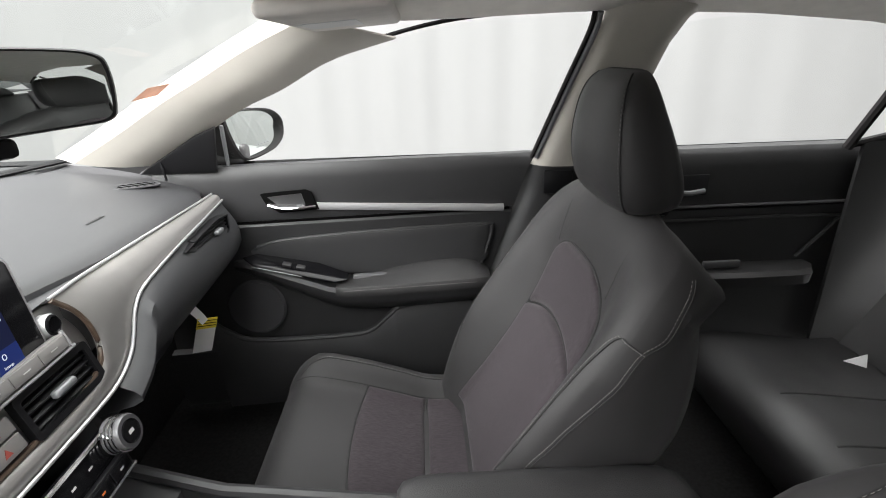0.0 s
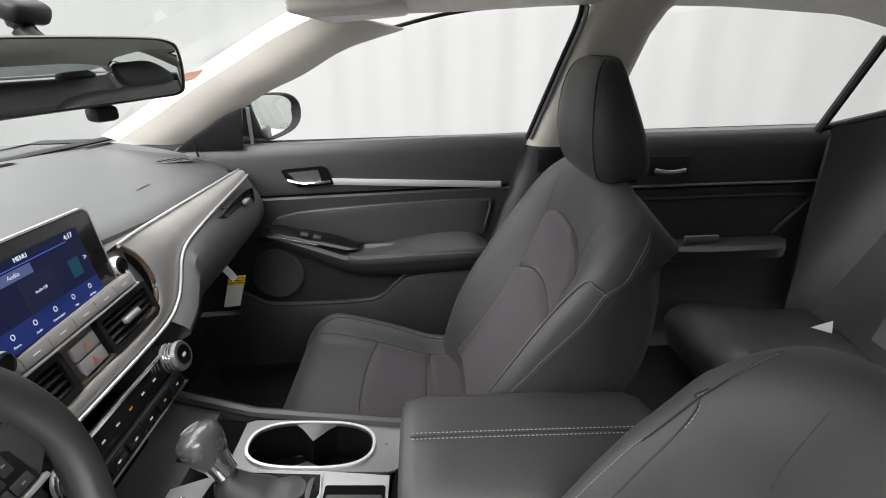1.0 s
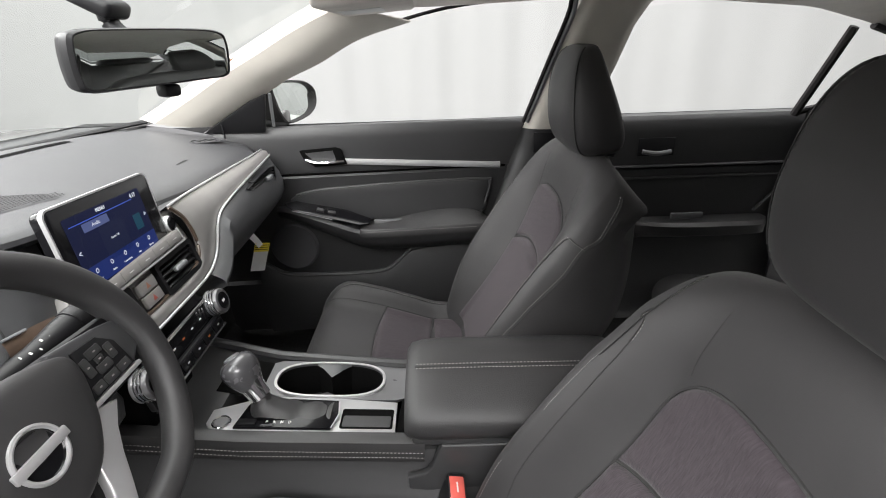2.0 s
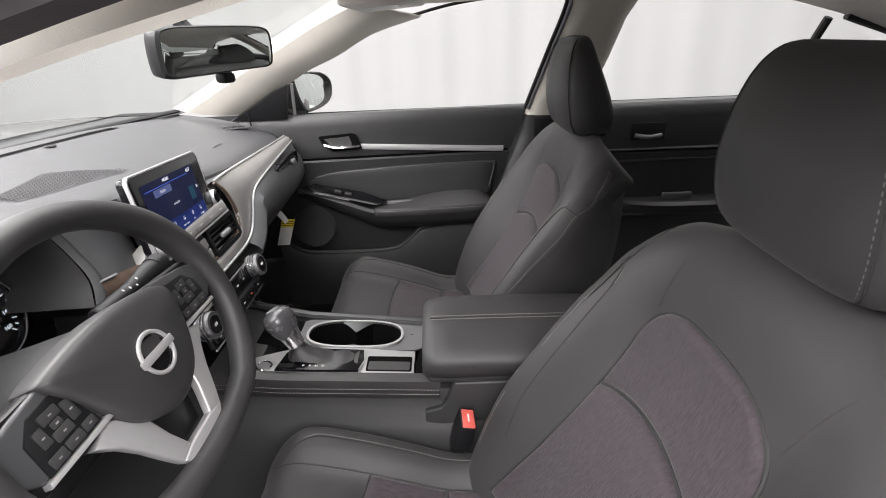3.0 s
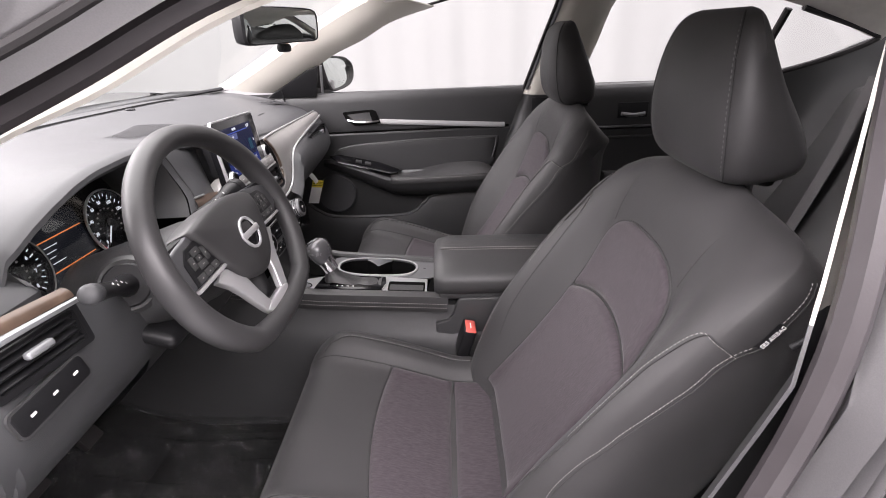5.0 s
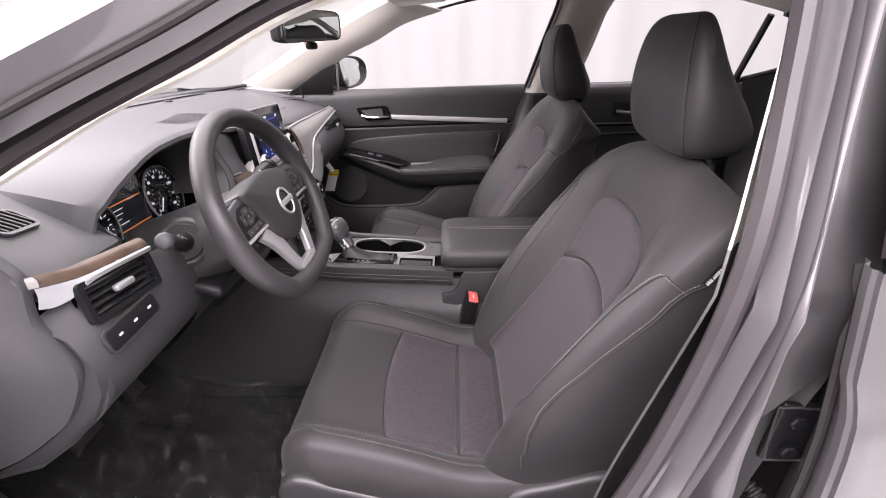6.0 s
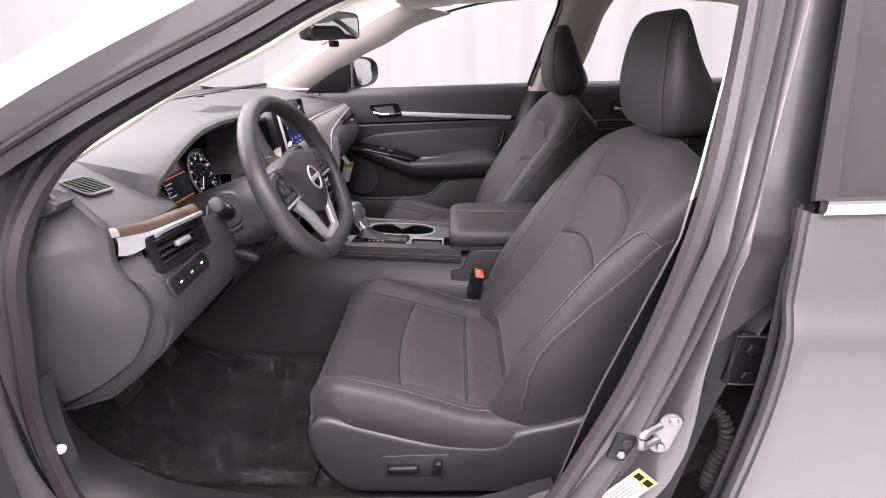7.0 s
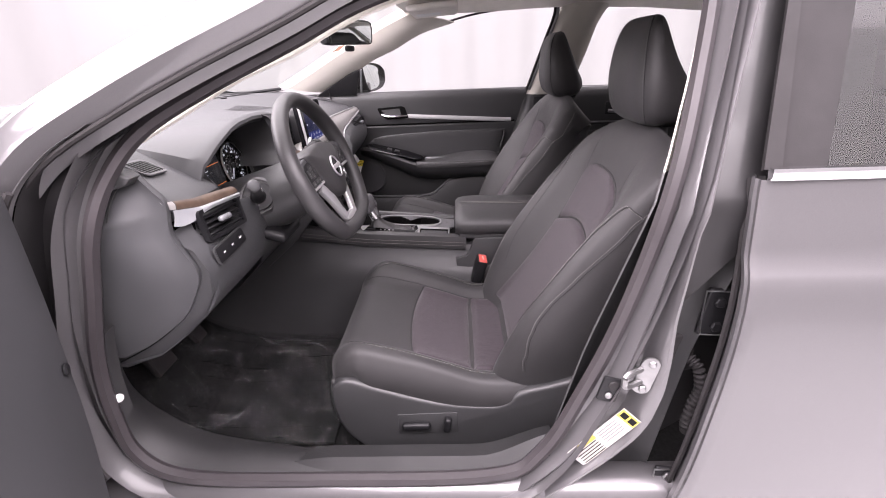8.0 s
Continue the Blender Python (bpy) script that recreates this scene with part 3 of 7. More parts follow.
def rear_door_outer():
    th = thing("rear_door", (0.7, -0.8, 0.35), "closed grey rear door with chrome belt moulding", "car door")
    edge = lambda z: float(np.interp(z, (0.30, 0.42, 0.55, 0.66, 0.72, 0.83, 0.91), (0.318, 0.336, 0.353, 0.370, 0.377, 0.383, 0.387)))
    rows = []
    for z in np.linspace(0.30, 0.905, 34):
        y = -0.800 - 0.045 * math.sin(math.pi * min(1, max(0, (0.90 - z) / 0.75))) - (0.012 * smooth_step(0.80, 0.76, z))
        x0 = edge(z)
        rows.append([(x0 + 0.060, y + 0.12, z), (x0 + 0.020, y + 0.06, z), (x0 + 0.012, y + 0.030, z), (x0 + 0.003, y + 0.026, z), (x0 + 0.001, y + 0.014, z), (x0 + 0.004, y + 0.010, z), (x0 + 0.003, y + 0.003, z), (x0 + 0.008, y, z)] + [(x, y - 0.01 * math.sin((x - x0) * 1.5), z) for x in np.linspace(x0 + 0.02, 1.6, 18)])
    part("door_skin", grid_bm(rows), PAINT, th, "grey metallic door skin")
    # edge rubber
    rub = [(edge(z) + 0.008, -0.765 - 0.045 * math.sin(math.pi * min(1, max(0, (0.90 - z) / 0.75))), z) for z in np.linspace(0.30, 0.90, 30)]
    part("edge_seal", tube(rub, 0.005, 6), RUBBER, th)
    prof = [(0.012, -0.006), (0.012, 0.004), (0.008, 0.010), (0.0, 0.011), (0.0, -0.008)]
    part("belt_moulding", sweep([(x, -0.798, 0.915) for x in np.linspace(0.396, 1.6, 12)], prof, (0, -1, 0.1)), CHROME, th, "bright chrome belt moulding")
    # black upright of the window frame, then glass
    part("window_upright", ribbon([[(0.392 + 0.19 * (z - 0.91), -gy(z) - 0.016, z) for z in np.linspace(0.918, 1.20, 12)], [(0.414 + 0.16 * (z - 0.91), -gy(z) - 0.020, z) for z in np.linspace(0.918, 1.20, 12)]], 12, 0.01), RUBBER, th, "black window frame upright")
    part("frame_panel", ribbon([[(0.414 + 0.16 * (z - 0.91), -gy(z) - 0.013, z) for z in np.linspace(0.918, 1.20, 12)], [(0.478 + 0.22 * (z - 0.91), -gy(z) - 0.013, z) for z in np.linspace(0.918, 1.20, 12)]], 12, 0.004), RUBBER, th, "satin grey window frame panel")
    part("window_glass", ribbon([[(0.476 + 0.22 * (z - 0.91), -gy(z) - 0.010, z) for z in np.linspace(0.918, 1.20, 12)], [(1.5, -gy(z) - 0.010, z) for z in np.linspace(0.918, 1.20, 12)]], 12), PRIVACY, th, "dark rear door glass that mirrors the booth").visible_shadow = False
    return th


rear_door_outer()


def fender():
    rows = []
    for x in np.linspace(-2.2, -0.76, 22):
        zt = np.interp(x, (-2.2, -1.6, -1.1, -0.76), (0.78, 0.90, 0.955, 0.975))
        rows.append([(x, y, z) for y, z in ((-0.84, 0.35), (-0.865, 0.55), (-0.86, 0.75), (-0.835, zt - 0.10), (-0.78, zt - 0.035), (-0.70, zt))])
    part("fender", grid_bm(rows), PAINT, body, "grey front fender")
    rows = []
    for x in np.linspace(-2.2, -0.98, 18):
        zt = np.interp(x, (-2.2, -1.6, -1.1, -0.9), (0.78, 0.90, 0.955, 0.965))
        rows.append([(x, y, zt + 0.05 * (1 - (y / 0.7) ** 2)) for y in np.linspace(-0.70, 0.85, 15)])
    part("bonnet", grid_bm(rows), PAINT, body, "grey bonnet")
    part("cowl", grid_bm([[(x, y, 0.955) for y in np.linspace(-0.74, 0.8, 8)] for x in (-1.0, -0.78)]), BLACK, body, "black wiper cowl")


fender()


def shell_inside():
    # firewall, floor, far-side rocker and rear: closed, dark carpet
    part("floor_pan", grid_bm([[(x, y, np.interp(x, (-1.05, -0.80, -0.6, 1.6), (0.45, 0.29, 0.235, 0.235))) for y in np.linspace(-0.73, 0.80, 12)] for x in np.linspace(-1.05, 1.6, 30)]), CARPET, body, "black floor carpet")
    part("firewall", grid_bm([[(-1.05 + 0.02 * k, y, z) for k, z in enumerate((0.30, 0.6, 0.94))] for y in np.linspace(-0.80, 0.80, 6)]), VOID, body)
    part("side_wall", grid_bm([[(x, 0.835, z) for z in (0.2, 0.6, 0.93)] for x in np.linspace(-1.1, 1.8, 8)]), PLASTIC, body)
    part("rear_shelf", grid_bm([[(x, y, 0.93) for y in np.linspace(-0.75, 0.75, 6)] for x in (1.55, 2.2)]), PLASTIC, body, "dark parcel shelf")


shell_inside()
# ---- front seats ----
from mathutils.bvhtree import BVHTree

CUSH = [(0.16, 0.385), (0.09, 0.398), (0.0, 0.405), (-0.07, 0.428), (-0.144, 0.453), (-0.22, 0.474), (-0.268, 0.480), (-0.297, 0.469), (-0.314, 0.445), (-0.317, 0.405), (-0.308, 0.365), (-0.285, 0.34)]
CUSH_RISE = [0.034, 0.036, 0.038, 0.040, 0.041, 0.041, 0.038, 0.030, 0.018, 0.008, 0.0, 0.0]
CUSH_W = [1.0, 1.0, 1.0, 1.0, 1.0, 1.0, 0.99, 0.97, 0.94, 0.91, 0.89, 0.88]
CUSH_SEC = [(0.0, 0.0), (0.08, 0.0), (0.135, 0.02), (0.160, 0.13), (0.178, 0.42), (0.195, 0.78), (0.212, 0.97), (0.226, 1.0), (0.241, 0.82), (0.251, 0.35)]


def path_frames(pts, n):
    p = even(cr(pts, 10), n)
    t = np.gradient(p, axis=0)
    t /= np.linalg.norm(t, axis=1)[:, None]
    return p, t


NS = 60
CP, CT = path_frames([(x, 0, z) for x, z in CUSH], NS)
c_u = [min(range(NS), key=lambda i: (CP[i][0] - x) ** 2 + (CP[i][2] - z) ** 2) for x, z in CUSH]
SEC = cr(CUSH_SEC, 4)


def cush_point(i, y):
    """A place on the cushion's top at station i (may be fractional) and y across it."""
    i0 = int(min(NS - 2, max(0, math.floor(i))))
    f = i - i0
    p, t = CP[i0] * (1 - f) + CP[i0 + 1] * f, CT[i0] * (1 - f) + CT[i0 + 1] * f
    nrm = np.array((t[2], 0, -t[0])) / np.linalg.norm(t)
    if nrm[2] < -0.2 or (nrm[0] > 0.5):
        nrm = -nrm
    rise, wid = np.interp(i, c_u, CUSH_RISE), np.interp(i, c_u, CUSH_W)
    d = np.interp(abs(y) / wid, SEC[:, 0], SEC[:, 1]) * rise
    back = 0.034 * smooth_step(0.13, 0.25, abs(y)) * smooth_step(-0.20, -0.31, p[0])
    return p + nrm * d + np.array((back, y, 0)), nrm


def station_x(x):
    return float(np.interp(-x, [-q[0] for q in CP[:46]], range(46)))


def padded(fn, half, low, high, nu, nv, lift, tuck=0.005, roll=0.016):
    """A stuffed panel on a surface fn(z or x, y): half(f) is its half width, low(y) and high(y) its ends; its rim rolls over into the seam."""
    rows = []
    for i in range(nu + 1):
        f = 0.5 - 0.5 * math.cos(math.pi * i / nu)
        w = half(f)
        row = []
        for j in range(nv + 1):
            g = math.sin(0.5 * math.pi * (2 * j / nv - 1))
            y = w * g
            u0, u1 = low(y), high(y)
            p, n = fn(u0 + (u1 - u0) * f, y)
            d = min(f * abs(u1 - u0), (1 - f) * abs(u1 - u0), w * (1 - abs(g)))
            k = min(1.0, d / roll)
            row.append(p + n * ((lift + tuck) * math.sqrt(max(0.0, 1 - (1 - k) ** 2)) - tuck))
        rows.append(row)
    return tidy(grid_bm(rows))


BACK = [  # height along the spine: front x, z, half width, bolster, thickness
    (0.055, 0.365, 0.215, 0.024, 0.165), (0.090, 0.43, 0.232, 0.050, 0.17), (0.162, 0.535, 0.252, 0.076, 0.160), (0.237, 0.655, 0.260, 0.072, 0.148), (0.280, 0.745, 0.260, 0.054, 0.148),
    (0.306, 0.83, 0.260, 0.028, 0.146), (0.325, 0.882, 0.254, 0.014, 0.152), (0.347, 0.915, 0.236, 0.006, 0.138), (0.368, 0.934, 0.192, 0.0, 0.112), (0.385, 0.940, 0.11, 0.0, 0.06)]
NB = 54
BR = even(cr(BACK, 8), NB)
BT = np.gradient(BR[:, :2], axis=0)
BT /= np.linalg.norm(BT, axis=1)[:, None]
BACK_SEC = [(0.0, 0.0), (0.07, 0.0), (0.118, 0.015), (0.140, 0.09), (0.165, 0.38), (0.190, 0.74), (0.212, 0.96), (0.227, 1.0), (0.242, 0.86), (0.25, 0.62)]
BSEC = cr(BACK_SEC, 4)


def back_point(i, y):
    i = min(NB - 1.001, max(0, i))
    i0 = int(math.floor(i))
    f = i - i0
    r = BR[i0] * (1 - f) + BR[i0 + 1] * f
    t = BT[i0] * (1 - f) + BT[i0 + 1] * f
    lean = np.array((min(0.82, max(0.2, t[0])), t[1]))
    lean /= np.linalg.norm(lean)
    nrm = np.array((-lean[1], 0, lean[0]))
    d = np.interp(abs(y) * 0.25 / r[2], BSEC[:, 0], BSEC[:, 1]) * r[3]
    d -= float(np.interp(r[1], (0.74, 0.83, 0.90, 0.94), (0.0, 0.012, 0.032, 0.036))) * min(1.0, abs(y) / r[2]) ** 2.5  # the shoulders wrap back
    return np.array((r[0], y, r[1])) + nrm * d, nrm


def back_station(z):
    return float(np.interp(z, BR[:, 1], range(NB)))


def front_seat(yc, label, powered, upright=0.0):
    th = thing("front_seat", (0.05, yc, 0.235), label, "car seat", "front seats")
    mv = Matrix.Translation((0, yc, 0))

    tilt = Matrix.Translation((0.08, 0, 0.40)) @ Matrix.Rotation(radians(-upright), 4, "Y") @ Matrix.Translation((-0.08, 0, -0.40))
    lean, rest_on = [], []

    def add(name, bm, material, parent=th, lab=""):
        if lean:
            for v in bm.verts:  # the outboard shoulder and head restraint side are fuller
                if rest_on and not powered:  # pushed down and fuller in front
                    v.co.z -= 0.014
                    v.co.x -= 0.012 * smooth_step(0.38, 0.33, v.co.x)
                if v.co.y * yc > 0 and rest_on:
                    v.co.y *= 1 + 0.10 * (1 - 0.9 * smooth_step(0.97, 1.12, v.co.z))
                    v.co.x += 0.030 * smooth_step(0.38, 0.44, v.co.x) * (1 - smooth_step(0.97, 1.12, v.co.z))
                if v.co.y * yc < 0 and not rest_on:  # the inboard shoulder is slimmer
                    v.co.y *= float(np.interp(v.co.z, (0.76, 0.83, 0.882, 0.915, 0.945), (1.0, 0.96, 0.88, 0.80, 0.78)))
            bmesh.ops.transform(bm, matrix=tilt, verts=bm.verts)
        bmesh.ops.transform(bm, matrix=mv, verts=bm.verts)
        return part(name, bm, material, parent, lab)
    # cushion: top, bolsters and sides in one skin
    rows = []
    for i in range(NS):
        wid = np.interp(i, c_u, CUSH_W)
        half = [cush_point(i, y * wid)[0] for y in SEC[:, 0]]
        p, n = cush_point(i, 0.251 * wid)
        down = 0.075 if i < 36 else max(0.02, 0.075 - 0.004 * (i - 36))
        side = [p + np.array((0, 0.005, 0)) - n * 0.22 * down, p + np.array((0, 0.004, 0)) - n * 0.6 * down, p - np.array((0, 0.004, 0)) - n * down]
        right = [*half, *side]
        left = [q * np.array((1, -1, 1)) for q in right[:0:-1]]
        rows.append(left + right)
    cushion = add("seat_cushion", grid_bm(rows), SEATCLOTH, lab="black upholstered cushion with raised bolsters")
    on_cush = lambda x, y: cush_point(station_x(x), y)
    bow = lambda y: -0.150 + 0.016 * (y / 0.172) ** 2
    wide = lambda f: 0.172
    nose = station_x(-0.292) + 7
    front = lambda u, y: cush_point(u, y)
    add("cushion_front_panel", padded(front, lambda f: 0.172 - 0.004 * f, lambda y: station_x(bow(y) - 0.0015), lambda y: nose, 26, 22, 0.004, roll=1.0), SEATCLOTH, cushion)
    add("cushion_insert", padded(on_cush, wide, lambda y: -0.003, lambda y: bow(y) + 0.0015, 22, 26, 0.009), FABRIC, cushion, "grey cloth insert")
    add("cushion_rear_insert", padded(on_cush, wide, lambda y: 0.13, lambda y: 0.002, 16, 26, 0.013), FABRIC, cushion, "grey cloth roll at the rear of the cushion")
    add("insert_seam", tube([on_cush(bow(y), y)[0] + np.array((0, 0, 0.0006)) for y in np.linspace(-0.172, 0.172, 22)], 0.0016, 5), DARKTHREAD, cushion)
    add("insert_seam", tube([on_cush(-0.001, y)[0] + np.array((0, 0, 0.0004)) for y in np.linspace(-0.172, 0.172, 22)], 0.0022, 5), DARKTHREAD, cushion)
    for s in (-1, 1):
        add("insert_seam", tube([cush_point(i, s * 0.1735)[0] + np.array((0, 0, 0.0002)) for i in np.linspace(station_x(0.12), station_x(-0.292), 30)], 0.0013, 5), DARKTHREAD, cushion)
        line = [cush_point(i, s * 0.213 * np.interp(i, c_u, CUSH_W))[0] + np.array((0, 0, 0.0006)) for i in np.linspace(station_x(0.08), station_x(-0.235), 30)]
        end = [cush_point(station_x(x), s * w)[0] + np.array((0, 0, 0.0006)) for x, w in ((-0.255, 0.206), (-0.272, 0.194), (-0.284, 0.178))]
        add("stitching", stitches(cr([p + np.array((0, s * 0.0035, 0.0004)) for p in line + end], 3), 0.0066, 0.0007), THREAD, cushion)
        add("cushion_seam", tube(cr(line + end, 2), 0.0012, 5), DARKTHREAD, cushion)
    # backrest: closed rings
    lean.append(1)
    rows = []
    for i in range(NB):
        r = BR[i]
        k = r[2] / 0.25
        fr = [back_point(i, y * k) for y in BSEC[:, 0]]
        n = fr[0][1]
        half = [q[0] for q in fr]
        e = half[-1]
        th_ = r[4]
        c0 = fr[0][0]
        side = [e + np.array((0, 0.006 * k, 0)) - n * 0.018 * min(1, th_ / 0.1), e + np.array((0, 0.009 * k, 0)) - n * 0.045 * min(1, th_ / 0.15), e + np.array((0, 0.006, 0)) - n * 0.085 * min(1, th_ / 0.15)]
        soft = (0.25 if powered else 1.0) * smooth_step(0.68, 0.86, r[1])  # the shoulders round off towards the back
        side[1] = side[1] - np.array((0, 0.005, 0)) * soft
        side[2] = side[2] - np.array((0, 0.030, 0)) * soft
        bk = [c0 - n * th_ * f + np.array((0, r[2] * w, 0)) for f, w in ((0.68 - 0.06 * soft, 0.965 - 0.16 * soft), (0.86 - 0.06 * soft, 0.89 - 0.22 * soft), (0.97 - 0.04 * soft, 0.72 - 0.20 * soft), (1.0, 0.42 - 0.12 * soft), (1.0, 0.0))]
        right = [*half, *side, *bk]
        left = [q * np.array((1, -1, 1)) for q in right[-2:0:-1]]
        rows.append(right + left)
    m_ = len(rows[0])
    skin = BVHTree.FromPolygons([Vector(q) for row in rows for q in row], [(i * m_ + j, i * m_ + (j + 1) % m_, (i + 1) * m_ + (j + 1) % m_, (i + 1) * m_ + j) for i in range(NB - 1) for j in range(m_)])

    def on_skin(p, gap):
        """The nearest place on the backrest, lifted off it by gap."""
        at, nrm, _, _ = skin.find_nearest(Vector(p))
        if nrm.dot(at - Vector((at.x + 0.05, at.y * 0.4, at.z))) < 0:
            nrm = -nrm
        return np.array(at + nrm * gap)
    back = add("backrest", tidy(grid_bm(rows, closed_v=True, cap=True)), SEATCLOTH, lab="black upholstered backrest with side bolsters")
    # two stuffed inserts that meet along an arched seam
    on_back = lambda z, y: back_point(back_station(z), y)
    arched = lambda y: 0.666 + 0.034 * (1 - (y / 0.142) ** 2)
    crown = lambda f: (0.142 - 0.012 * f) * max(0.0, 1 - (max(0.0, f - 0.50) / 0.50) ** 2.6) ** (1 / 2.5)
    add("backrest_insert", padded(on_back, lambda f: 0.150 - 0.008 * f, lambda y: 0.43, lambda y: arched(y) - 0.0015, 30, 26, 0.012), FABRIC, back, "grey cloth lower insert")
    add("backrest_upper_insert", padded(on_back, crown, lambda y: arched(y) + 0.0015, lambda y: 0.829, 34, 26, 0.009), FABRIC, back, "grey cloth upper insert")
    lift = lambda z, y, gap=0.0006: on_back(z, y)[0] + on_back(z, y)[1] * gap
    add("insert_seam", tube([lift(arched(y), y) for y in np.linspace(-0.142, 0.142, 22)], 0.0018, 5), DARKTHREAD, back)
    ff = np.concatenate([np.linspace(0, 0.85, 20), [0.90, 0.94, 0.97, 0.985, 0.995, 1.0]])
    rim_r = [lift(arched(crown(f)) * (1 - f) + 0.829 * f, crown(f) + 0.001) for f in ff]
    rim_l = [q * np.array((1, -1, 1)) for q in rim_r]
    add("insert_seam", tube(rim_r + rim_l[-2::-1], 0.0024, 6), DARKTHREAD, back)
    for s in (-1, 1):
        add("insert_seam", tube([lift(z, s * (0.151 - 0.008 * (z - 0.43) / 0.236)) for z in np.linspace(0.43, 0.666, 14)], 0.0020, 6), DARKTHREAD, back)
        # the long side seam runs from the foot of the bolster up and over the shoulder
        side_line = ((0.098, 0.46), (0.096, 0.495), (0.099, 0.535), (0.112, 0.578), (0.136, 0.618), (0.166, 0.655), (0.198, 0.69), (0.234, 0.727), (0.268, 0.762), (0.302, 0.796))
        line = [(x, s * 0.285, z) for x, z in side_line]
        for z, depth in ((0.818, 0.037), (0.842, 0.036), (0.866, 0.033), (0.888, 0.028), (0.905, 0.020)):
            rim_at, rim_n = on_back(z, s * float(np.interp(z, BR[:, 1], BR[:, 2])))
            line.append(tuple(rim_at - rim_n * depth + np.array((0, s * 0.012, 0))))
        line = [on_skin(p, 0.0012) for p in cr(line, 4)]
        share = 1.0
        if s * yc < 0 and powered:  # inboard of the driver the seam lies nearer the crest
            share = 0.885
            line = [on_skin(lift(z, s * w * float(np.interp(z, BR[:, 1], BR[:, 2]))), 0.0012) for z, w in zip(np.linspace(0.46, 0.895, 57), np.interp(np.linspace(0.46, 0.895, 57), (0.46, 0.70, 0.83, 0.87, 0.895), (0.86, 0.86, 0.865, 0.90, 0.95)))]
        if s * yc > 0:
            tag_line = np.array(line)
        add("stitching", stitches([on_skin(p + np.array((-0.0045, 0, 0.003)), 0.0010) for p in line], 0.0066, 0.00066), THREAD, back)
        add("backrest_seam", tube(line, 0.0009, 5), DARKTHREAD, back)
        # a branch leaves it at shoulder height and comes down the crest
        down = [line[36 if share == 1.0 else 48]] + [on_skin(lift(z + (0 if share == 1.0 else 0.012), s * share * w * float(np.interp(z, BR[:, 1], BR[:, 2]))), 0.0010) for z, w in ((0.806, 0.985), (0.809, 0.96), (0.805, 0.938), (0.794, 0.918), (0.775, 0.902), (0.745, 0.888), (0.70, 0.88), (0.62, 0.88), (0.55, 0.87), (0.49, 0.83))]
        curve = [on_skin(p, 0.0010) for p in even(cr(down, 5), 80)]
        add("stitching", stitches(curve, 0.0066, 0.00066), THREAD, back)
        add("backrest_seam", tube([on_skin(p + np.array((0.002, s * 0.004, 0)), 0.0004) for p in curve], 0.0012, 5), DARKTHREAD, back)
        # shoulder crease from the upper insert to the top of the side seam
        crease = [on_skin(lift(z, s * y), -0.0002) for z, y in ((0.806, 0.129), (0.836, 0.135), (0.860, 0.140), (0.882, 0.146), (0.902, 0.154))]
        add("shoulder_seam", tube(even(cr(crease, 4), 24), list(np.linspace(0.0011, 0.0004, 24)), 5), DARKTHREAD, back)
    if powered:
        tl = even(tag_line[38:48], 19)
        edge = [[on_skin(p + np.array((-d, 0, d * 0.3)), 0.0014) for p in tl[3:15]] for d in (0.001, 0.009)]
        tag = add("airbag_tag", ribbon(edge, 12, 0.0006), BLACK, back, "small woven airbag tag")
        along = Vector(tl[12] - tl[6]).normalized()
        mid = on_skin(tl[9] + np.array((-0.005, 0, 0.0015)), 0.0045)
        facing_out = Vector((-0.25, -1, 0.1)).normalized()
        flat = facing(mid, facing_out, facing_out.cross(along))
        letters("SRS AIRBAG", 0.0060, mv @ tilt @ flat, "tag_print", WHITE, tag)
    # head restraint
    rest_on.append(1)
    rows = []
    for z, xf, xb, hw in ((0.928, 0.372, 0.402, 0.050), (0.932, 0.350, 0.418, 0.088), (0.945, 0.333, 0.428, 0.112), (0.965, 0.324, 0.430, 0.122), (0.99, 0.320, 0.425, 0.126), (1.02, 0.319, 0.416, 0.126), (1.05, 0.322, 0.405, 0.122), (1.08, 0.327, 0.394, 0.114), (1.105, 0.334, 0.385, 0.104), (1.122, 0.342, 0.379, 0.092), (1.132, 0.351, 0.374, 0.078), (1.136, 0.360, 0.368, 0.060)):
        row = []
        cx, hx = 0.5 * (xf + xb), 0.5 * (xb - xf)
        for k in range(44):
            a = 2 * math.pi * k / 44
            ca, sa = math.cos(a), math.sin(a)
            px, py = abs(ca) ** 0.55 * (1 if ca > 0 else -1), abs(sa) ** 0.62 * (1 if sa > 0 else -1)
            row.append((cx + hx * px, hw * py * (0.93 if px > 0 else 1.0), z))
        rows.append(row)
    rest = add("head_restraint", tidy(grid_bm([cr(col, 3) for col in np.swapaxes(np.array(rows), 0, 1)], closed_u=True)), SEATCLOTH, lab="black upholstered head restraint")
    for s in (-1, 1):
        seam = [(xf + 0.1155 * (xb - xf) - 0.0008, s * hw * 0.862, z) for z, xf, xb, hw in ((0.934, 0.347, 0.420, 0.092), (0.945, 0.333, 0.428, 0.112), (0.965, 0.324, 0.430, 0.122), (0.99, 0.320, 0.425, 0.126), (1.02, 0.319, 0.416, 0.126), (1.05, 0.322, 0.405, 0.122), (1.08, 0.327, 0.394, 0.114), (1.105, 0.334, 0.385, 0.104), (1.122, 0.342, 0.379, 0.092), (1.132, 0.351, 0.374, 0.078))]
        add("restraint_seam", tube(cr(seam, 4), 0.0009, 5), DARKTHREAD, rest)
        add("stitching", stitches(cr([(x - 0.0006, y * 0.965, z) for x, y, z in seam], 4), 0.008, 0.0011), mat_dim, rest)
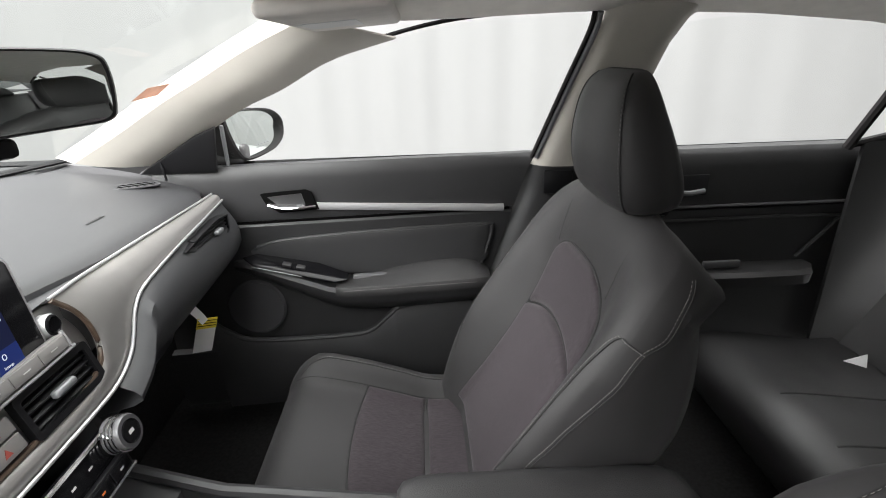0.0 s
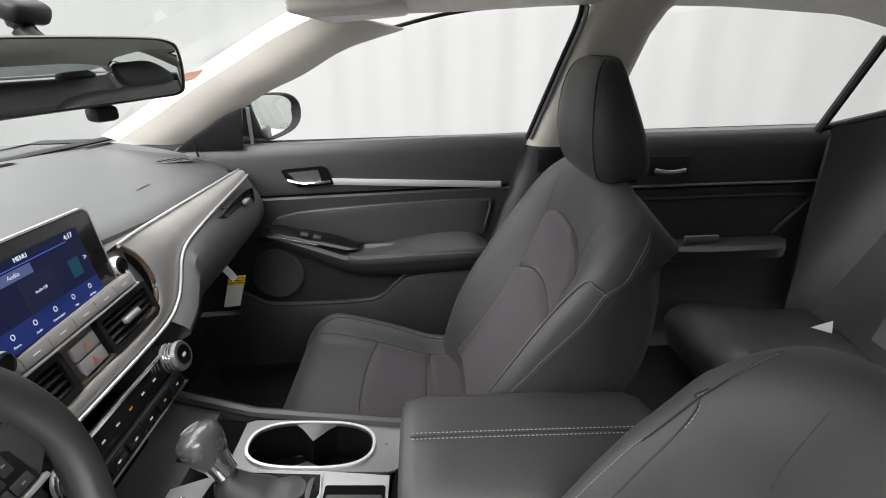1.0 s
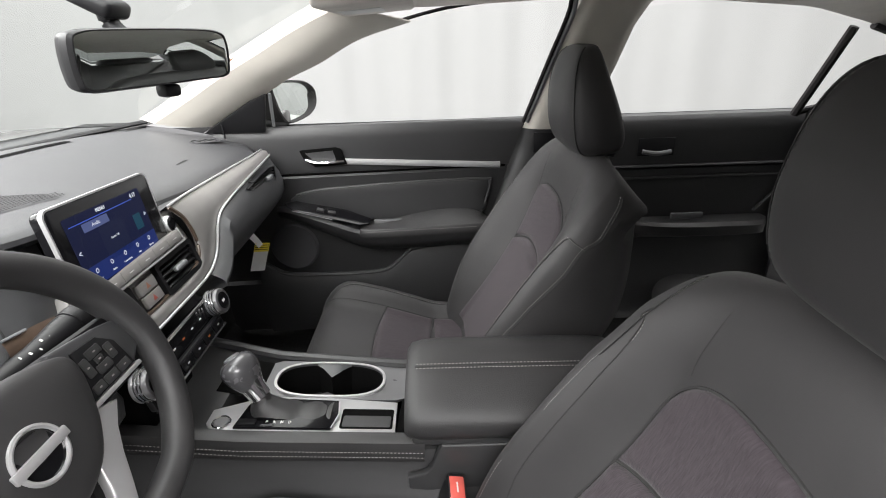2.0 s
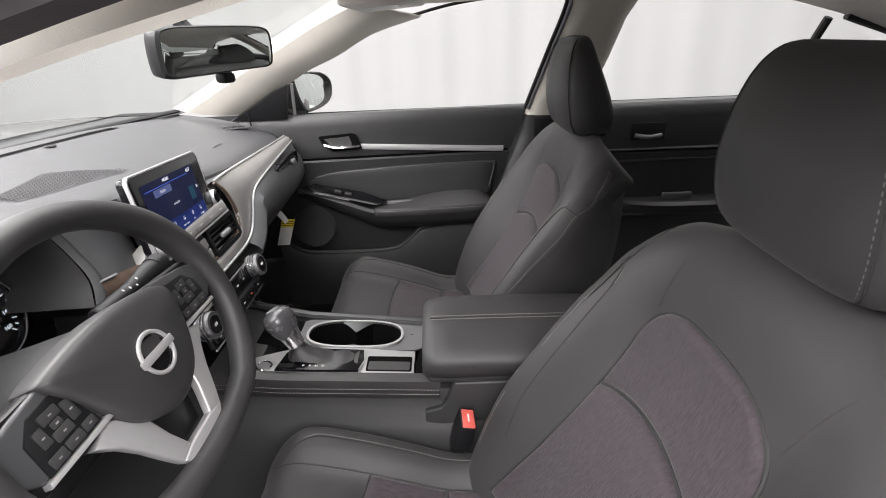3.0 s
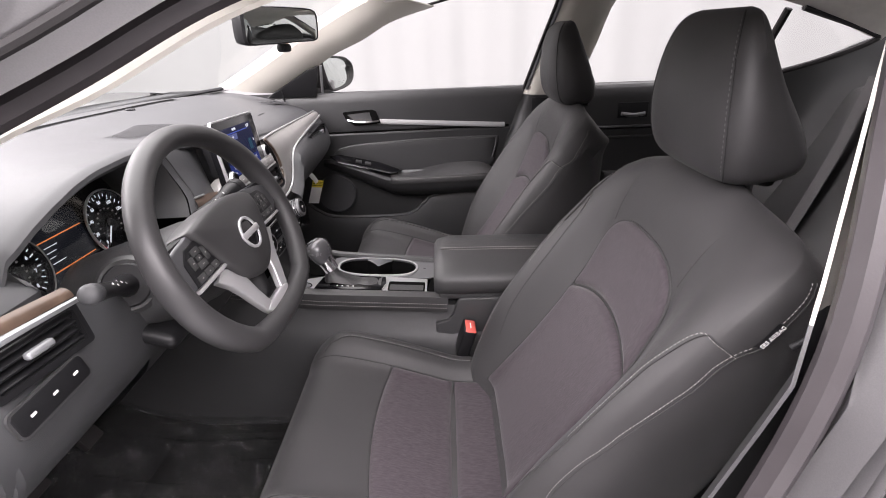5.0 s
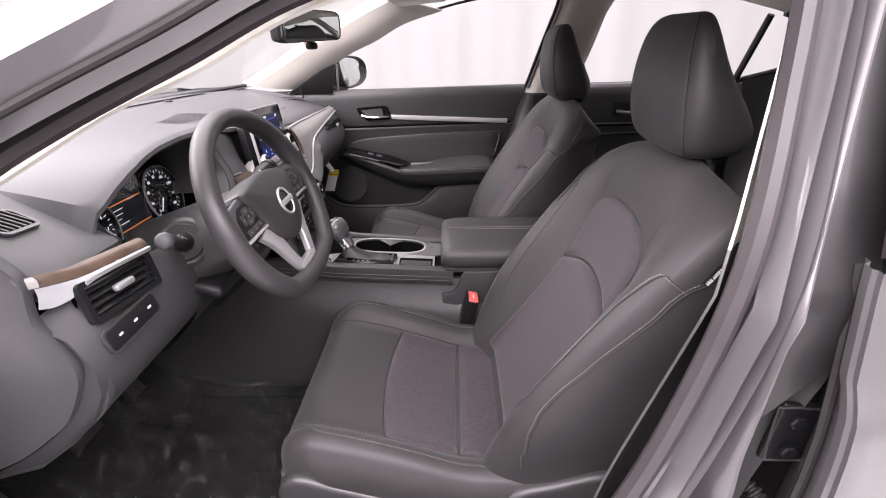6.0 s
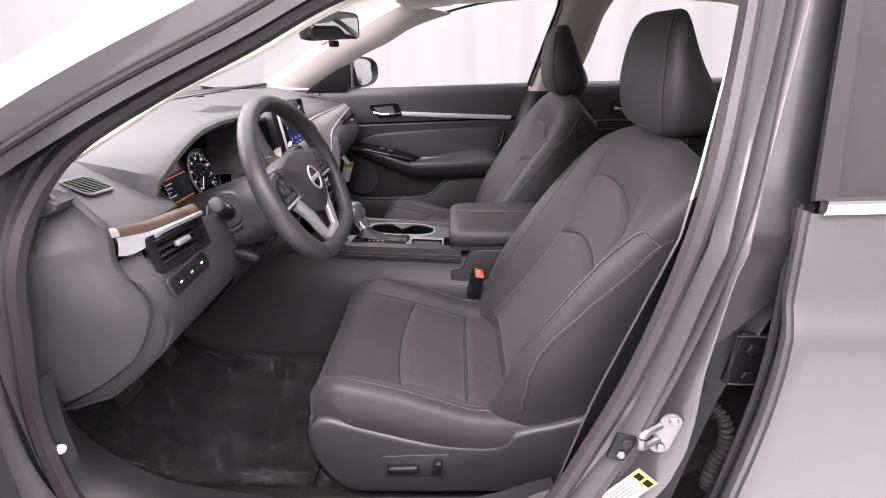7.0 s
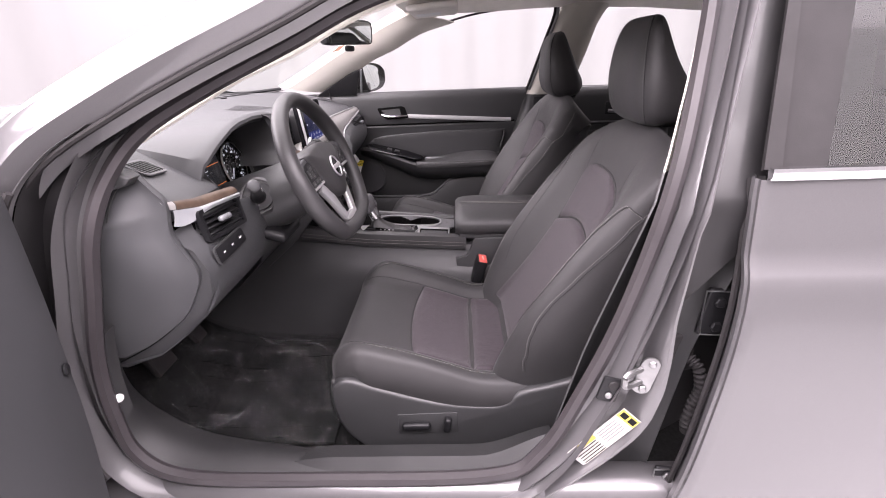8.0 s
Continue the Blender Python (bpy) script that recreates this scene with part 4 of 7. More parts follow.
        add("restraint_post", tube([(0.395, s * 0.062, 0.86), (0.392, s * 0.062, 0.955)], 0.006, 10), STEEL, th, "steel head restraint post")
        add("post_guide", rbox(0.034, 0.030, 0.014, 0.004, pose(0.394, s * 0.062, 0.934, 0, 16, 0)), BLACK, th, "black plastic post guide")
    # plastic base with its side covers
    lean.clear()
    for s in (-1, 1):
        out = [(-0.303, 0.424), (-0.268, 0.455), (-0.20, 0.432), (-0.08, 0.396), (0.03, 0.385), (0.070, 0.395), (0.095, 0.418), (0.16, 0.435), (0.235, 0.455), (0.27, 0.43), (0.255, 0.33), (0.19, 0.275), (-0.18, 0.268), (-0.250, 0.285), (-0.292, 0.345)]
        o2 = [tuple(q) for q in cr(out, 3, closed=True)]
        mm = Matrix(((1, 0, 0, 0), (0, 0, 1, 0.222), (0, 1, 0, 0), (0, 0, 0, 1)))
        bm = prism(o2, 0.036, mm, r=0.010, seg=3)
        if s < 0:
            bmesh.ops.scale(bm, vec=(1, -1, 1), verts=bm.verts)
            bmesh.ops.reverse_faces(bm, faces=bm.faces[:])
        cover = add("side_cover", bm, PLASTIC, th, "dark plastic seat side cover")
        if s < 0 and powered:
            add("seat_switch", rbox(0.062, 0.016, 0.017, 0.007, pose(-0.125, -0.266, 0.342, 0, -2, 0), 3), BLACK, cover, "slim power seat switch")
            add("recline_switch", rbox(0.016, 0.018, 0.036, 0.006, pose(-0.058, -0.266, 0.345, 0, 8, 0), 3), BLACK, cover, "upright power recline switch")
            add("switch_recess", rbox(0.128, 0.005, 0.052, 0.002, pose(-0.10, -0.2575, 0.343, 0, -2, 0)), PLASTIC, cover)
        add("seat_rail", rbox(0.50, 0.045, 0.04, 0.006, pose(-0.02, s * 0.19, 0.255)), BLACK, th, "black steel seat rail")
    skirt = [(-0.312, 0.425), (-0.317, 0.395), (-0.311, 0.362), (-0.290, 0.340), (0.10, 0.345), (0.15, 0.40)]
    bm = prism(skirt, 0.44, Matrix(((1, 0, 0, 0), (0, 0, -1, 0.22), (0, 1, 0, 0), (0, 0, 0, 1))), r=0.014, seg=3)
    add("cushion_skirt", bm, SEATCLOTH, th, "black cushion skirt above the seat base")
    add("seat_pan", rbox(0.46, 0.42, 0.07, 0.02, pose(-0.05, 0, 0.325)), BLACK, th)
    # lever stub and white cover by the hinge
    for s in (-1, 1):
        add("hinge_cap", rbox(0.03, 0.008, 0.045, 0.003, pose(0.082, s * 0.235, 0.405, 0, 25, 0)), PILLAR, th, "pale hinge cap")
    return th


mat_dim = mat("grey_thread", (0.10, 0.10, 0.10), 0.8, bump=0.2, scale=900)
SILVERDARK = mat("dark_satin_switch", (0.16, 0.16, 0.165), 0.35, 0.5, rvary=0.05, vscale=60)
front_seat(-0.365, "black upholstered driver seat with grey cloth inserts and pale stitching", True)
front_seat(0.365, "black upholstered passenger seat with grey cloth inserts and pale stitching", False, 3.0)


def rear_seat():
    th = thing("rear_bench", (0.95, 0, 0.235), "black leatherette rear bench seat behind the front seats", "car seat")
    prof = [(0.80, 0.24), (0.735, 0.30), (0.715, 0.38), (0.735, 0.425), (0.79, 0.445), (0.87, 0.438), (0.98, 0.420), (1.08, 0.405), (1.15, 0.405)]
    pc = cr(prof, 5)
    rows = []
    for y in np.linspace(-0.70, 0.745, 60):
        d = 0.016 * math.cos(2 * math.pi * (abs(y) - 0.38) / 0.50) if abs(y) < 0.63 else 0.016 * math.cos(math.pi)
        rows.append([(x - d * 0.3, y, z - 0.010 + d * 0.5 * (1 if z > 0.39 else 0.4)) for x, z in pc])
    part("bench_cushion", grid_bm(rows), LEATHER, th, "black leatherette bench cushion")
    rows = []
    pb = cr([(1.12, 0.40), (1.17, 0.48), (1.25, 0.62), (1.32, 0.76), (1.37, 0.87), (1.41, 0.90), (1.46, 0.90)], 6)
    for y in np.linspace(-0.66, 0.70, 60):
        d = 0.018 * math.cos(2 * math.pi * (abs(y) - 0.38) / 0.5)
        rows.append([(x - d, y, z) for x, z in pb])
    part("bench_backrest", grid_bm(rows), LEATHER, th, "black leatherette bench backrest")
    for y in (0.30, 0.46):
        q = [(x, y, z + 0.004 - 0.01) for x, z in pc[20:]]
        part("bench_seam", tube(q, 0.0025, 5), DARKTHREAD, th)
    for y in (-0.38, 0.38):
        part("bench_head_restraint", rbox(0.10, 0.25, 0.15, 0.04, pose(1.43, y, 0.965, 0, 15, 0), 4), LEATHER, th)
    part("seat_anchor_tag", prism([(-0.024, 0), (0.024, 0.0), (0.018, 0.034)], 0.003, facing((1.075, 0.585, 0.412), (-0.62, -0.62, 0.5)), r=0.0005), WHITE, th, "small white cloth anchor tag")


rear_seat()
# ---- dashboard ----
dash = thing("dashboard", (-0.7, 0, 0.5), "charcoal soft-touch dashboard with grey trim band", "dashboard")


def edge_x(y):
    return float(np.interp(y, (-0.60, -0.55, -0.19, -0.12, 0.05, 0.16, 0.35, 0.55, 0.66, 0.72), (-0.52, -0.502, -0.500, -0.500, -0.500, -0.478, -0.470, -0.466, -0.468, -0.50)))


def edge_z(y):
    return float(np.interp(y, (-0.62, -0.575, -0.555, -0.51, -0.474, -0.42, -0.378, -0.30, -0.203, -0.15, -0.08, 0.05, 0.15, 0.30, 0.70), (0.880, 0.893, 0.905, 0.925, 0.938, 0.954, 0.962, 0.966, 0.962, 0.952, 0.942, 0.930, 0.908, 0.896, 0.886)))


def dash_top(x, y):
    """Height of the dash top."""
    front = np.interp(abs(y), (0, 0.4, 0.72), (0.970, 0.966, 0.955))
    xe = edge_x(y)
    f = min(1.0, max(0.0, (x + 0.84) / (xe + 0.84)))
    return float(front + (edge_z(y) - front) * f ** 1.7)


def wing_top(x):
    return float(np.interp(x, (-0.90, -0.80, -0.637, -0.597, -0.53, -0.485), (0.956, 0.952, 0.936, 0.918, 0.885, 0.860)))


def dash_pad():
    rows = []
    for y in np.linspace(-0.572, 0.745, 80):
        xe = edge_x(y)
        drop = 0.022 * smooth_step(-0.560, -0.572, y)
        row = [(x, y, dash_top(x, y) - drop) for x in np.linspace(-1.0, xe - 0.014, 26)]
        z = dash_top(xe, y) - drop
        row += [(xe - 0.006, y, z - 0.001), (xe, y, z - 0.006), (xe + 0.001, y, z - 0.013), (xe - 0.012, y, z - 0.022)]
        rows.append(row)
    part("dash_pad", grid_bm(rows), SOFT, dash, "charcoal soft-touch top pad")
    rows = []
    for y in np.linspace(-0.708, -0.545, 16):
        side = smooth_step(-0.70, -0.745, y)
        rows.append([(x, y, wing_top(x) - 0.02 * side) for x in np.linspace(-0.95, -0.50 - 0.022 * smooth_step(-0.65, -0.70, y), 22)] + [(-0.488 - 0.022 * smooth_step(-0.65, -0.70, y), y, 0.855 + 0.012 * smooth_step(-0.65, -0.70, y)), (-0.488 - 0.022 * smooth_step(-0.65, -0.70, y), y, 0.845), (-0.53, y, 0.82)])
    part("dash_wing", grid_bm(rows), SOFT, dash, "charcoal dash wing beside the instruments")
    # sloping shoulder between wing and dials
    rows = []
    for f in np.linspace(0, 1, 10):
        rows.append([(-0.560 + 0.02 * f, -0.555 + 0.030 * f, 0.892 - 0.030 * f), (-0.50 + 0.0 * f, -0.550 + 0.035 * f, 0.868 - 0.05 * f), (-0.470, -0.545 + 0.045 * f, 0.845 - 0.07 * f)])
    part("dash_shoulder", grid_bm(rows), SOFT, dash)


dash_pad()


def strip_between(a, b, bulge, n=40, k=6, out=(0.8, 0, 0.6)):
    """A band between two curves, swelling outwards in between."""
    a, b = even(cr(a, 8), n), even(cr(b, 8), n)
    o = np.array(out)
    return ribbon([a + (b - a) * i / k + o * bulge * math.sin(math.pi * i / k) for i in range(k + 1)], n)


# trim band from the passenger door to the centre stack, then down and under the vents
BAND_TOP = [(-0.466, 0.700, 0.882), (-0.464, 0.60, 0.884), (-0.463, 0.48, 0.887), (-0.462, 0.34, 0.890), (-0.461, 0.24, 0.892), (-0.457, 0.165, 0.892)]
ACCENT = [(-0.448, 0.704, 0.868), (-0.440, 0.60, 0.864), (-0.434, 0.48, 0.858), (-0.429, 0.37, 0.850), (-0.427, 0.300, 0.840), (-0.425, 0.268, 0.822), (-0.423, 0.248, 0.795), (-0.420, 0.222, 0.772), (-0.416, 0.175, 0.757), (-0.414, 0.10, 0.754), (-0.414, -0.06, 0.754), (-0.416, -0.17, 0.756)]
ARC = [(-0.457, 0.165, 0.892), (-0.448, 0.182, 0.870), (-0.440, 0.192, 0.838), (-0.434, 0.188, 0.806), (-0.430, 0.165, 0.786), (-0.428, 0.10, 0.778), (-0.428, -0.06, 0.778), (-0.430, -0.17, 0.780)]
part("trim_band", strip_between(BAND_TOP + ARC[1:], ACCENT, 0.007, 110), TRIM, dash, "grey metallic trim band along the dash")
part("trim_band_line", tube(even(cr([(x + 0.003, y, z + 0.002) for x, y, z in BAND_TOP], 6), 40), 0.0023, 6), SILVER, dash, "thin silver edge line")
part("stack_arc_edge", tube(even(cr([(x + 0.005, y, z) for x, y, z in ARC], 6), 50), 0.0036, 6), WOOD, dash, "dark bronze edge round the vents")
part("chrome_line", tube(even(cr([(x + 0.004, y, z) for x, y, z in ACCENT], 6), 90), 0.0026, 8), SILVER, dash, "satin silver accent line along the dash")
lip_curve = [(edge_x(y) - 0.004, y, edge_z(y) - 0.014) for y in np.linspace(0.08, 0.70, 24)]
part("dash_lip", ribbon([lip_curve, even(cr([(-0.470, 0.08, 0.880), (-0.461, 0.12, 0.888)] + [(x - 0.001, y, z + 0.001) for x, y, z in BAND_TOP[::-1]], 6), 24)], 24), SOFT, dash, "charcoal lip above the trim band")
# glove box side: padded panel under the accent line
rows = []
ca = even(cr(ACCENT[:9], 8), 50)
for dx, z in ((0, None), (0.014, 0.842), (0.027, 0.820), (0.034, 0.795), (0.034, 0.770), (0.020, 0.742), (-0.030, 0.705), (-0.10, 0.66), (-0.15, 0.58), (-0.19, 0.50)):
    row = []
    for k, p in enumerate(ca):
        s = (p[2] - 0.757) / (0.868 - 0.757)
        zz = p[2] if z is None else z
        zz = min(zz, p[2] - (0 if z is None else 0.004))
        if z is not None and p[2] < 0.85:
            zz = min(zz, p[2] - 0.3 * (0.868 - z))
        row.append((p[0] - 0.003 + dx, p[1], zz))
    rows.append(row)
part("glovebox_panel", grid_bm(rows), SOFT, dash, "dark padded glovebox panel")
part("footwell_lining", grid_bm([[(-0.70, y, z) for y in np.linspace(0.05, 0.82, 8)] for z in (0.24, 0.60)]), CARPET, dash)
# passenger end cap by the door
part("dash_end_joint", tube([(-0.565, 0.712, 0.958), (-0.562, 0.714, 0.915)], 0.003, 6), BLACK, dash)


def slot_vent(centre, along, across, normal, n, length, gap, parent, tab=True, frame_mat=BLACK):
    """An air vent: recessed box with slats and a tab."""
    c, a, b, nn = (np.array(v, float) for v in (centre, along, across, normal))
    a, b, nn = a / np.linalg.norm(a), b / np.linalg.norm(b), nn / np.linalg.norm(nn)
    m = Matrix(((a[0], b[0], nn[0], c[0]), (a[1], b[1], nn[1], c[1]), (a[2], b[2], nn[2], c[2]), (0, 0, 0, 1)))
    h = n * gap
    box = part("air_vent", ring_prism(rrect(length + 0.016, h + 0.016, 0.006), rrect(length, h, 0.004), 0.010, m @ pose(0, 0, -0.006)), frame_mat, parent, "black air vent")
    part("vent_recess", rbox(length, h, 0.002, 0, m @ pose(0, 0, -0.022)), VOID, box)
    for k in range(n):
        part("slat", rbox(length, 0.0035, 0.018, 0.001, m @ pose(0, (k - (n - 1) / 2) * gap, -0.008, 24, 0, 0)), BLACK, box)
    if tab:
        part("vent_tab", rbox(0.036, 0.010, 0.011, 0.004, m @ pose(0.0, 0, 0.004), 3), SILVERGREY, box, "satin vent tab")
    return box




def side_vent():
    """The wedge-shaped vent tucked under the accent line at the door end of the dash."""
    at = Matrix(((0, 0, 1, -0.424), (1, 0, 0, 0), (0, 1, 0, 0), (0, 0, 0, 1)))
    wedge = [(0.442, 0.843), (0.500, 0.819), (0.560, 0.811), (0.632, 0.807), (0.650, 0.818), (0.650, 0.850), (0.600, 0.8555), (0.520, 0.8515)]
    inner = [(0.560 + (y - 0.560) * 0.93, 0.832 + (z - 0.832) * 0.84) for y, z in wedge]
    box = part("air_vent", ring_prism(wedge, inner, 0.018, at @ pose(0, 0, -0.010)), BLACK, dash, "black wedge-shaped side air vent")
    part("vent_recess", prism(inner, 0.002, at @ pose(0, 0, -0.012), r=0), VOID, box)
    for k, (y0, y1, z) in enumerate(((0.480, 0.640, 0.8465), (0.478, 0.640, 0.8385), (0.486, 0.640, 0.8305), (0.505, 0.638, 0.8225), (0.535, 0.634, 0.8150))):
        part("slat", rbox(0.014, y1 - y0, 0.0026, 0.0008, pose(-0.424, 0.5 * (y0 + y1), z, -2, 14, 0)), BLACK, box)
    part("vent_tab", rbox(0.012, 0.030, 0.010, 0.003, pose(-0.414, 0.585, 0.833), 3), SILVERGREY, box, "satin vent tab")


side_vent()


VENTRIM = mat("mid_grey_vent_rim", (0.10, 0.10, 0.105), 0.5, bump=0.1, scale=900, vary=0.05, vscale=40)


def demist_vent(x, y, s):
    zt, tilt = (dash_top(x, y), 0.12) if y > 0 else (wing_top(x), 0.40)
    m = facing((x, y, zt + 0.001), (tilt, 0, 1), (0.62, 0.70, 0) if s > 0 else (0.12, 1, 0)) @ Matrix.Diagonal((0.52, 0.80, 1, 1) if s > 0 else (0.80, 0.44, 1, 1))
    fr = part("demister_vent", ring_prism(rrect(0.070, 0.125, 0.022), rrect(0.056, 0.110, 0.016), 0.0025, m), VENTRIM, dash, "demister vent with slots")
    part("slot_floor", prism(rrect(0.058, 0.112, 0.016), 0.001, m @ pose(0, 0, 0.0010), r=0), VOID, fr)
    for k in range(6):
        part("slat", rbox(0.056, 0.0055, 0.001, 0, m @ pose(0, (k - 2.5) * 0.0185, 0.0024, 0, 0, 14)), SOFT, fr)


demist_vent(-0.590, 0.634, 1)
demist_vent(-0.578, -0.617, -1)


def dash_details():
    # perforated speaker area, the mat-like raised middle panel and defroster slot
    far = even([(-0.640, -0.117, 0), (-0.672, 0.020, 0), (-0.602, 0.092, 0)], 26)
    near = even([(-0.587, -0.143, 0), (-0.580, -0.02, 0), (-0.572, 0.084, 0)], 26)
    bm = bmesh.new()
    for i in range(22):
        for j in range(48):
            x, y = -0.672 + 0.0052 * i, -0.142 + 0.0052 * j + 0.0026 * (i % 2)
            lo, hi = np.interp(y, far[:, 1], far[:, 0]), np.interp(y, near[:, 1], near[:, 0])
            if lo + 0.004 < x < hi - 0.003:
                z = dash_top(x, y) + 0.0016
                bm.faces.new([bm.verts.new((x + 0.0017 * math.cos(q * 1.047), y + 0.0017 * math.sin(q * 1.047), z)) for q in range(6)])
    ob = part("speaker_perforation", bm, VOID, dash, "speaker grille holes in the dash top")
    tagged(ob, kind="stuff")
    part("speaker_grille", grid_bm([[(x, y, dash_top(x, y) + 0.0009) for x, y in (far[j, :2] + (near[j, :2] - far[j, :2]) * f for f in np.linspace(0, 1, 10))] for j in range(26)]), BLACK2, dash, "dark speaker grille panel")
    part("defroster_slot", grid_bm([[(x - 0.03 * (y / 0.5) ** 2 * -1, y, dash_top(x, y) + 0.001) for y in np.linspace(-0.46, 0.46, 30)] for x in (-0.845, -0.825)]), VOID, dash, "long dark defroster slot")
    # light sensor and airbag emboss
    part("light_sensor", disc(0.012, 0.004, pose(-0.80, 0.22, dash_top(-0.80, 0.22))), BLACK, dash)
    for k in range(5):
        part("airbag_emboss", rbox(0.006, 0.008, 0.0008, 0, pose(-0.545, 0.40 + 0.010 * k, dash_top(-0.545, 0.42) + 0.0004)), DARKTHREAD, dash)


BLACK2 = mat("dark_speaker_cloth", (0.050, 0.050, 0.053), 0.7, bump=0.3, scale=900)
dash_details()


# ---- centre stack ----
stack_n = Vector((0.965, 0, 0.26)).normalized()
stack_u = Vector((0, 1, 0)).cross(stack_n) * -1


def on_stack(y, z, lift=0.0):
    """A pose on the sloping stack face at y and height z."""
    x = -0.428 - 0.27 * (z - 0.77)
    return facing(Vector((x, y, z)) + lift * stack_n, stack_n)


def centre_stack():
    th = thing("centre_stack", (-0.43, 0.01, 0.6), "centre stack with touchscreen, vents and climate controls", "car console")
    face = [(-0.112, 0.100), (0.150, 0.128), (0.172, 0.10), (0.182, 0.065), (0.176, 0.035), (0.150, 0.018), (0.05, 0.010), (-0.12, 0.010), (-0.130, 0.04)]
    m0 = on_stack(0.01, 0.765, -0.03)
    part("stack_face", prism([tuple(q) for q in cr(face, 3, closed=True)], 0.028, m0, r=0.006), TRIM, th, "grey stack face round the vents")
    # screen
    nz = Vector((0.988, 0.055, 0.142)).normalized()
    ux = Vector((-0.0486, 0.9977, -0.0480)).normalized()
    ms = Matrix((ux, nz.cross(ux), nz)).transposed().to_4x4()
    ms.translation = Vector((-0.445, 0.0105, 0.907)) - 0.020 * nz
    scr = part("touchscreen", prism(rrect(0.242, 0.126, 0.010), 0.020, ms, r=0.0025), GLOSS, th, "touchscreen with glossy black bezel")
    part("screen_trim", ring_prism(rrect(0.2465, 0.1305, 0.0125), rrect(0.2412, 0.1252, 0.010), 0.006, ms @ pose(0, 0, 0.0130)), SILVER, scr, "satin silver screen rim")
    part("screen_back", prism(rrect(0.20, 0.10, 0.02), 0.03, ms @ pose(0.01, -0.006, -0.029), r=0.008), BLACK, scr)
    part("display", prism(rrect(0.184, 0.098, 0.003), 0.0006, ms @ pose(-0.008, -0.003, 0.0203), r=0), SCREEN, scr, "lit blue menu display")
    up = lambda x, y: ms @ pose(x * 1.02 - 0.008, y * 0.94 - 0.003, 0.0211)
    part("menu_tile", prism(rrect(0.058, 0.012, 0.001), 0.0003, up(-0.032, 0.030), r=0), TILE, scr, "pale blue menu tile")
    part("menu_panel", prism(rrect(0.058, 0.049, 0.001), 0.0002, up(-0.005, -0.004), r=0), TILEDARK, scr)
    part("map_tile", prism(rrect(0.020, 0.024, 0.001), 0.0003, up(0.060, 0.002), r=0), TEAL, scr)
    part("menu_bar", prism(rrect(0.184, 0.026, 0.001), 0.0002, up(0, -0.036), r=0), BLUEBAR, scr)
    part("menu_rule", prism(rrect(0.15, 0.0012, 0.0004), 0.0003, up(-0.01, 0.039), r=0), BLUELINE, scr)
    letters("MENU", 0.0075, up(-0.012, 0.046), "screen_text", LIT, scr)
    letters("Audio", 0.0075, up(-0.032, 0.030), "screen_text", LIT, scr)
    letters("Audio Off", 0.0050, up(-0.005, 0.000), "screen_text", LIT, scr)
    letters("4:17", 0.0095, up(0.070, 0.044), "screen_text", LIT, scr)
    letters(">", 0.012, up(0.083, 0.008), "screen_text", LIT, scr)
    letters("<", 0.012, up(-0.083, 0.000), "screen_text", LIT, scr)
    for k, w in enumerate(("Phone", "Audio", "Connections", "Info", "Settings")):
        x = -0.068 + 0.034 * k
        part("menu_icon", ring_prism(rrect(0.006, 0.007, 0.003, 3), rrect(0.004, 0.005, 0.002, 3), 0.0004, up(x, -0.031)), LIT, scr)
        letters(w, 0.0042, up(x, -0.043), "screen_text", LIT, scr)
    for y, knob_at in ((1, Vector((-0.458, 0.146, 0.866))), (-1, Vector((-0.440, -0.097, 0.862)))):
        mk = ms.copy()
        mk.translation = knob_at - 0.002 * nz
        k = part("volume_knob", turned([(0, -0.012), (0.0135, -0.012), (0.0135, 0.012), (0.0130, 0.016), (0.011, 0.017), (0, 0.0165)], 32, mk), BLACK, scr, "black rotary knob with bright rim")
        part("knob_ring", turned([(0.0135, 0.003), (0.0150, 0.004), (0.0150, 0.013), (0.0133, 0.0165)], 32, mk), SILVER, k)
        part("knob_cap", disc(0.0105, 0.001, mk @ pose(0, 0, 0.0168)), GLOSS, k)
    # key row under the screen
    mk = on_stack(0.01, 0.845, 0.006)
    part("key_panel", prism(rrect(0.265, 0.020, 0.004), 0.012, mk, r=0.002), TRIM, th, "row of grey media keys")
    for k in range(6):
        b = part("media_key", prism(rrect(0.0425, 0.016, 0.002), 0.0022, mk @ pose(-0.108 + 0.0432 * k, 0, 0.012), r=0.0008), TRIM, th)
        part("key_print", rbox(0.011, 0.0014, 0.0004, 0, mk @ pose(-0.108 + 0.0432 * k, 0, 0.0144)), WHITE, b)
    part("key_row_edge", tube(cr([on_stack(-0.125, 0.833, 0.016).translation[:], on_stack(0.125, 0.833, 0.016).translation[:], on_stack(0.143, 0.836, 0.016).translation[:], on_stack(0.146, 0.856, 0.014).translation[:]], 6), 0.0026, 6), SILVER, th, "bright silver edge under the keys")
    # centre vents and hazard switch
    nn, uu = stack_n, stack_u
    for y in (0.108, -0.085):
        slot_vent(on_stack(y, 0.801, 0.008).translation, (0, 1, 0), -stack_u if stack_u.z < 0 else stack_u, stack_n, 4, 0.108, 0.0105, th)
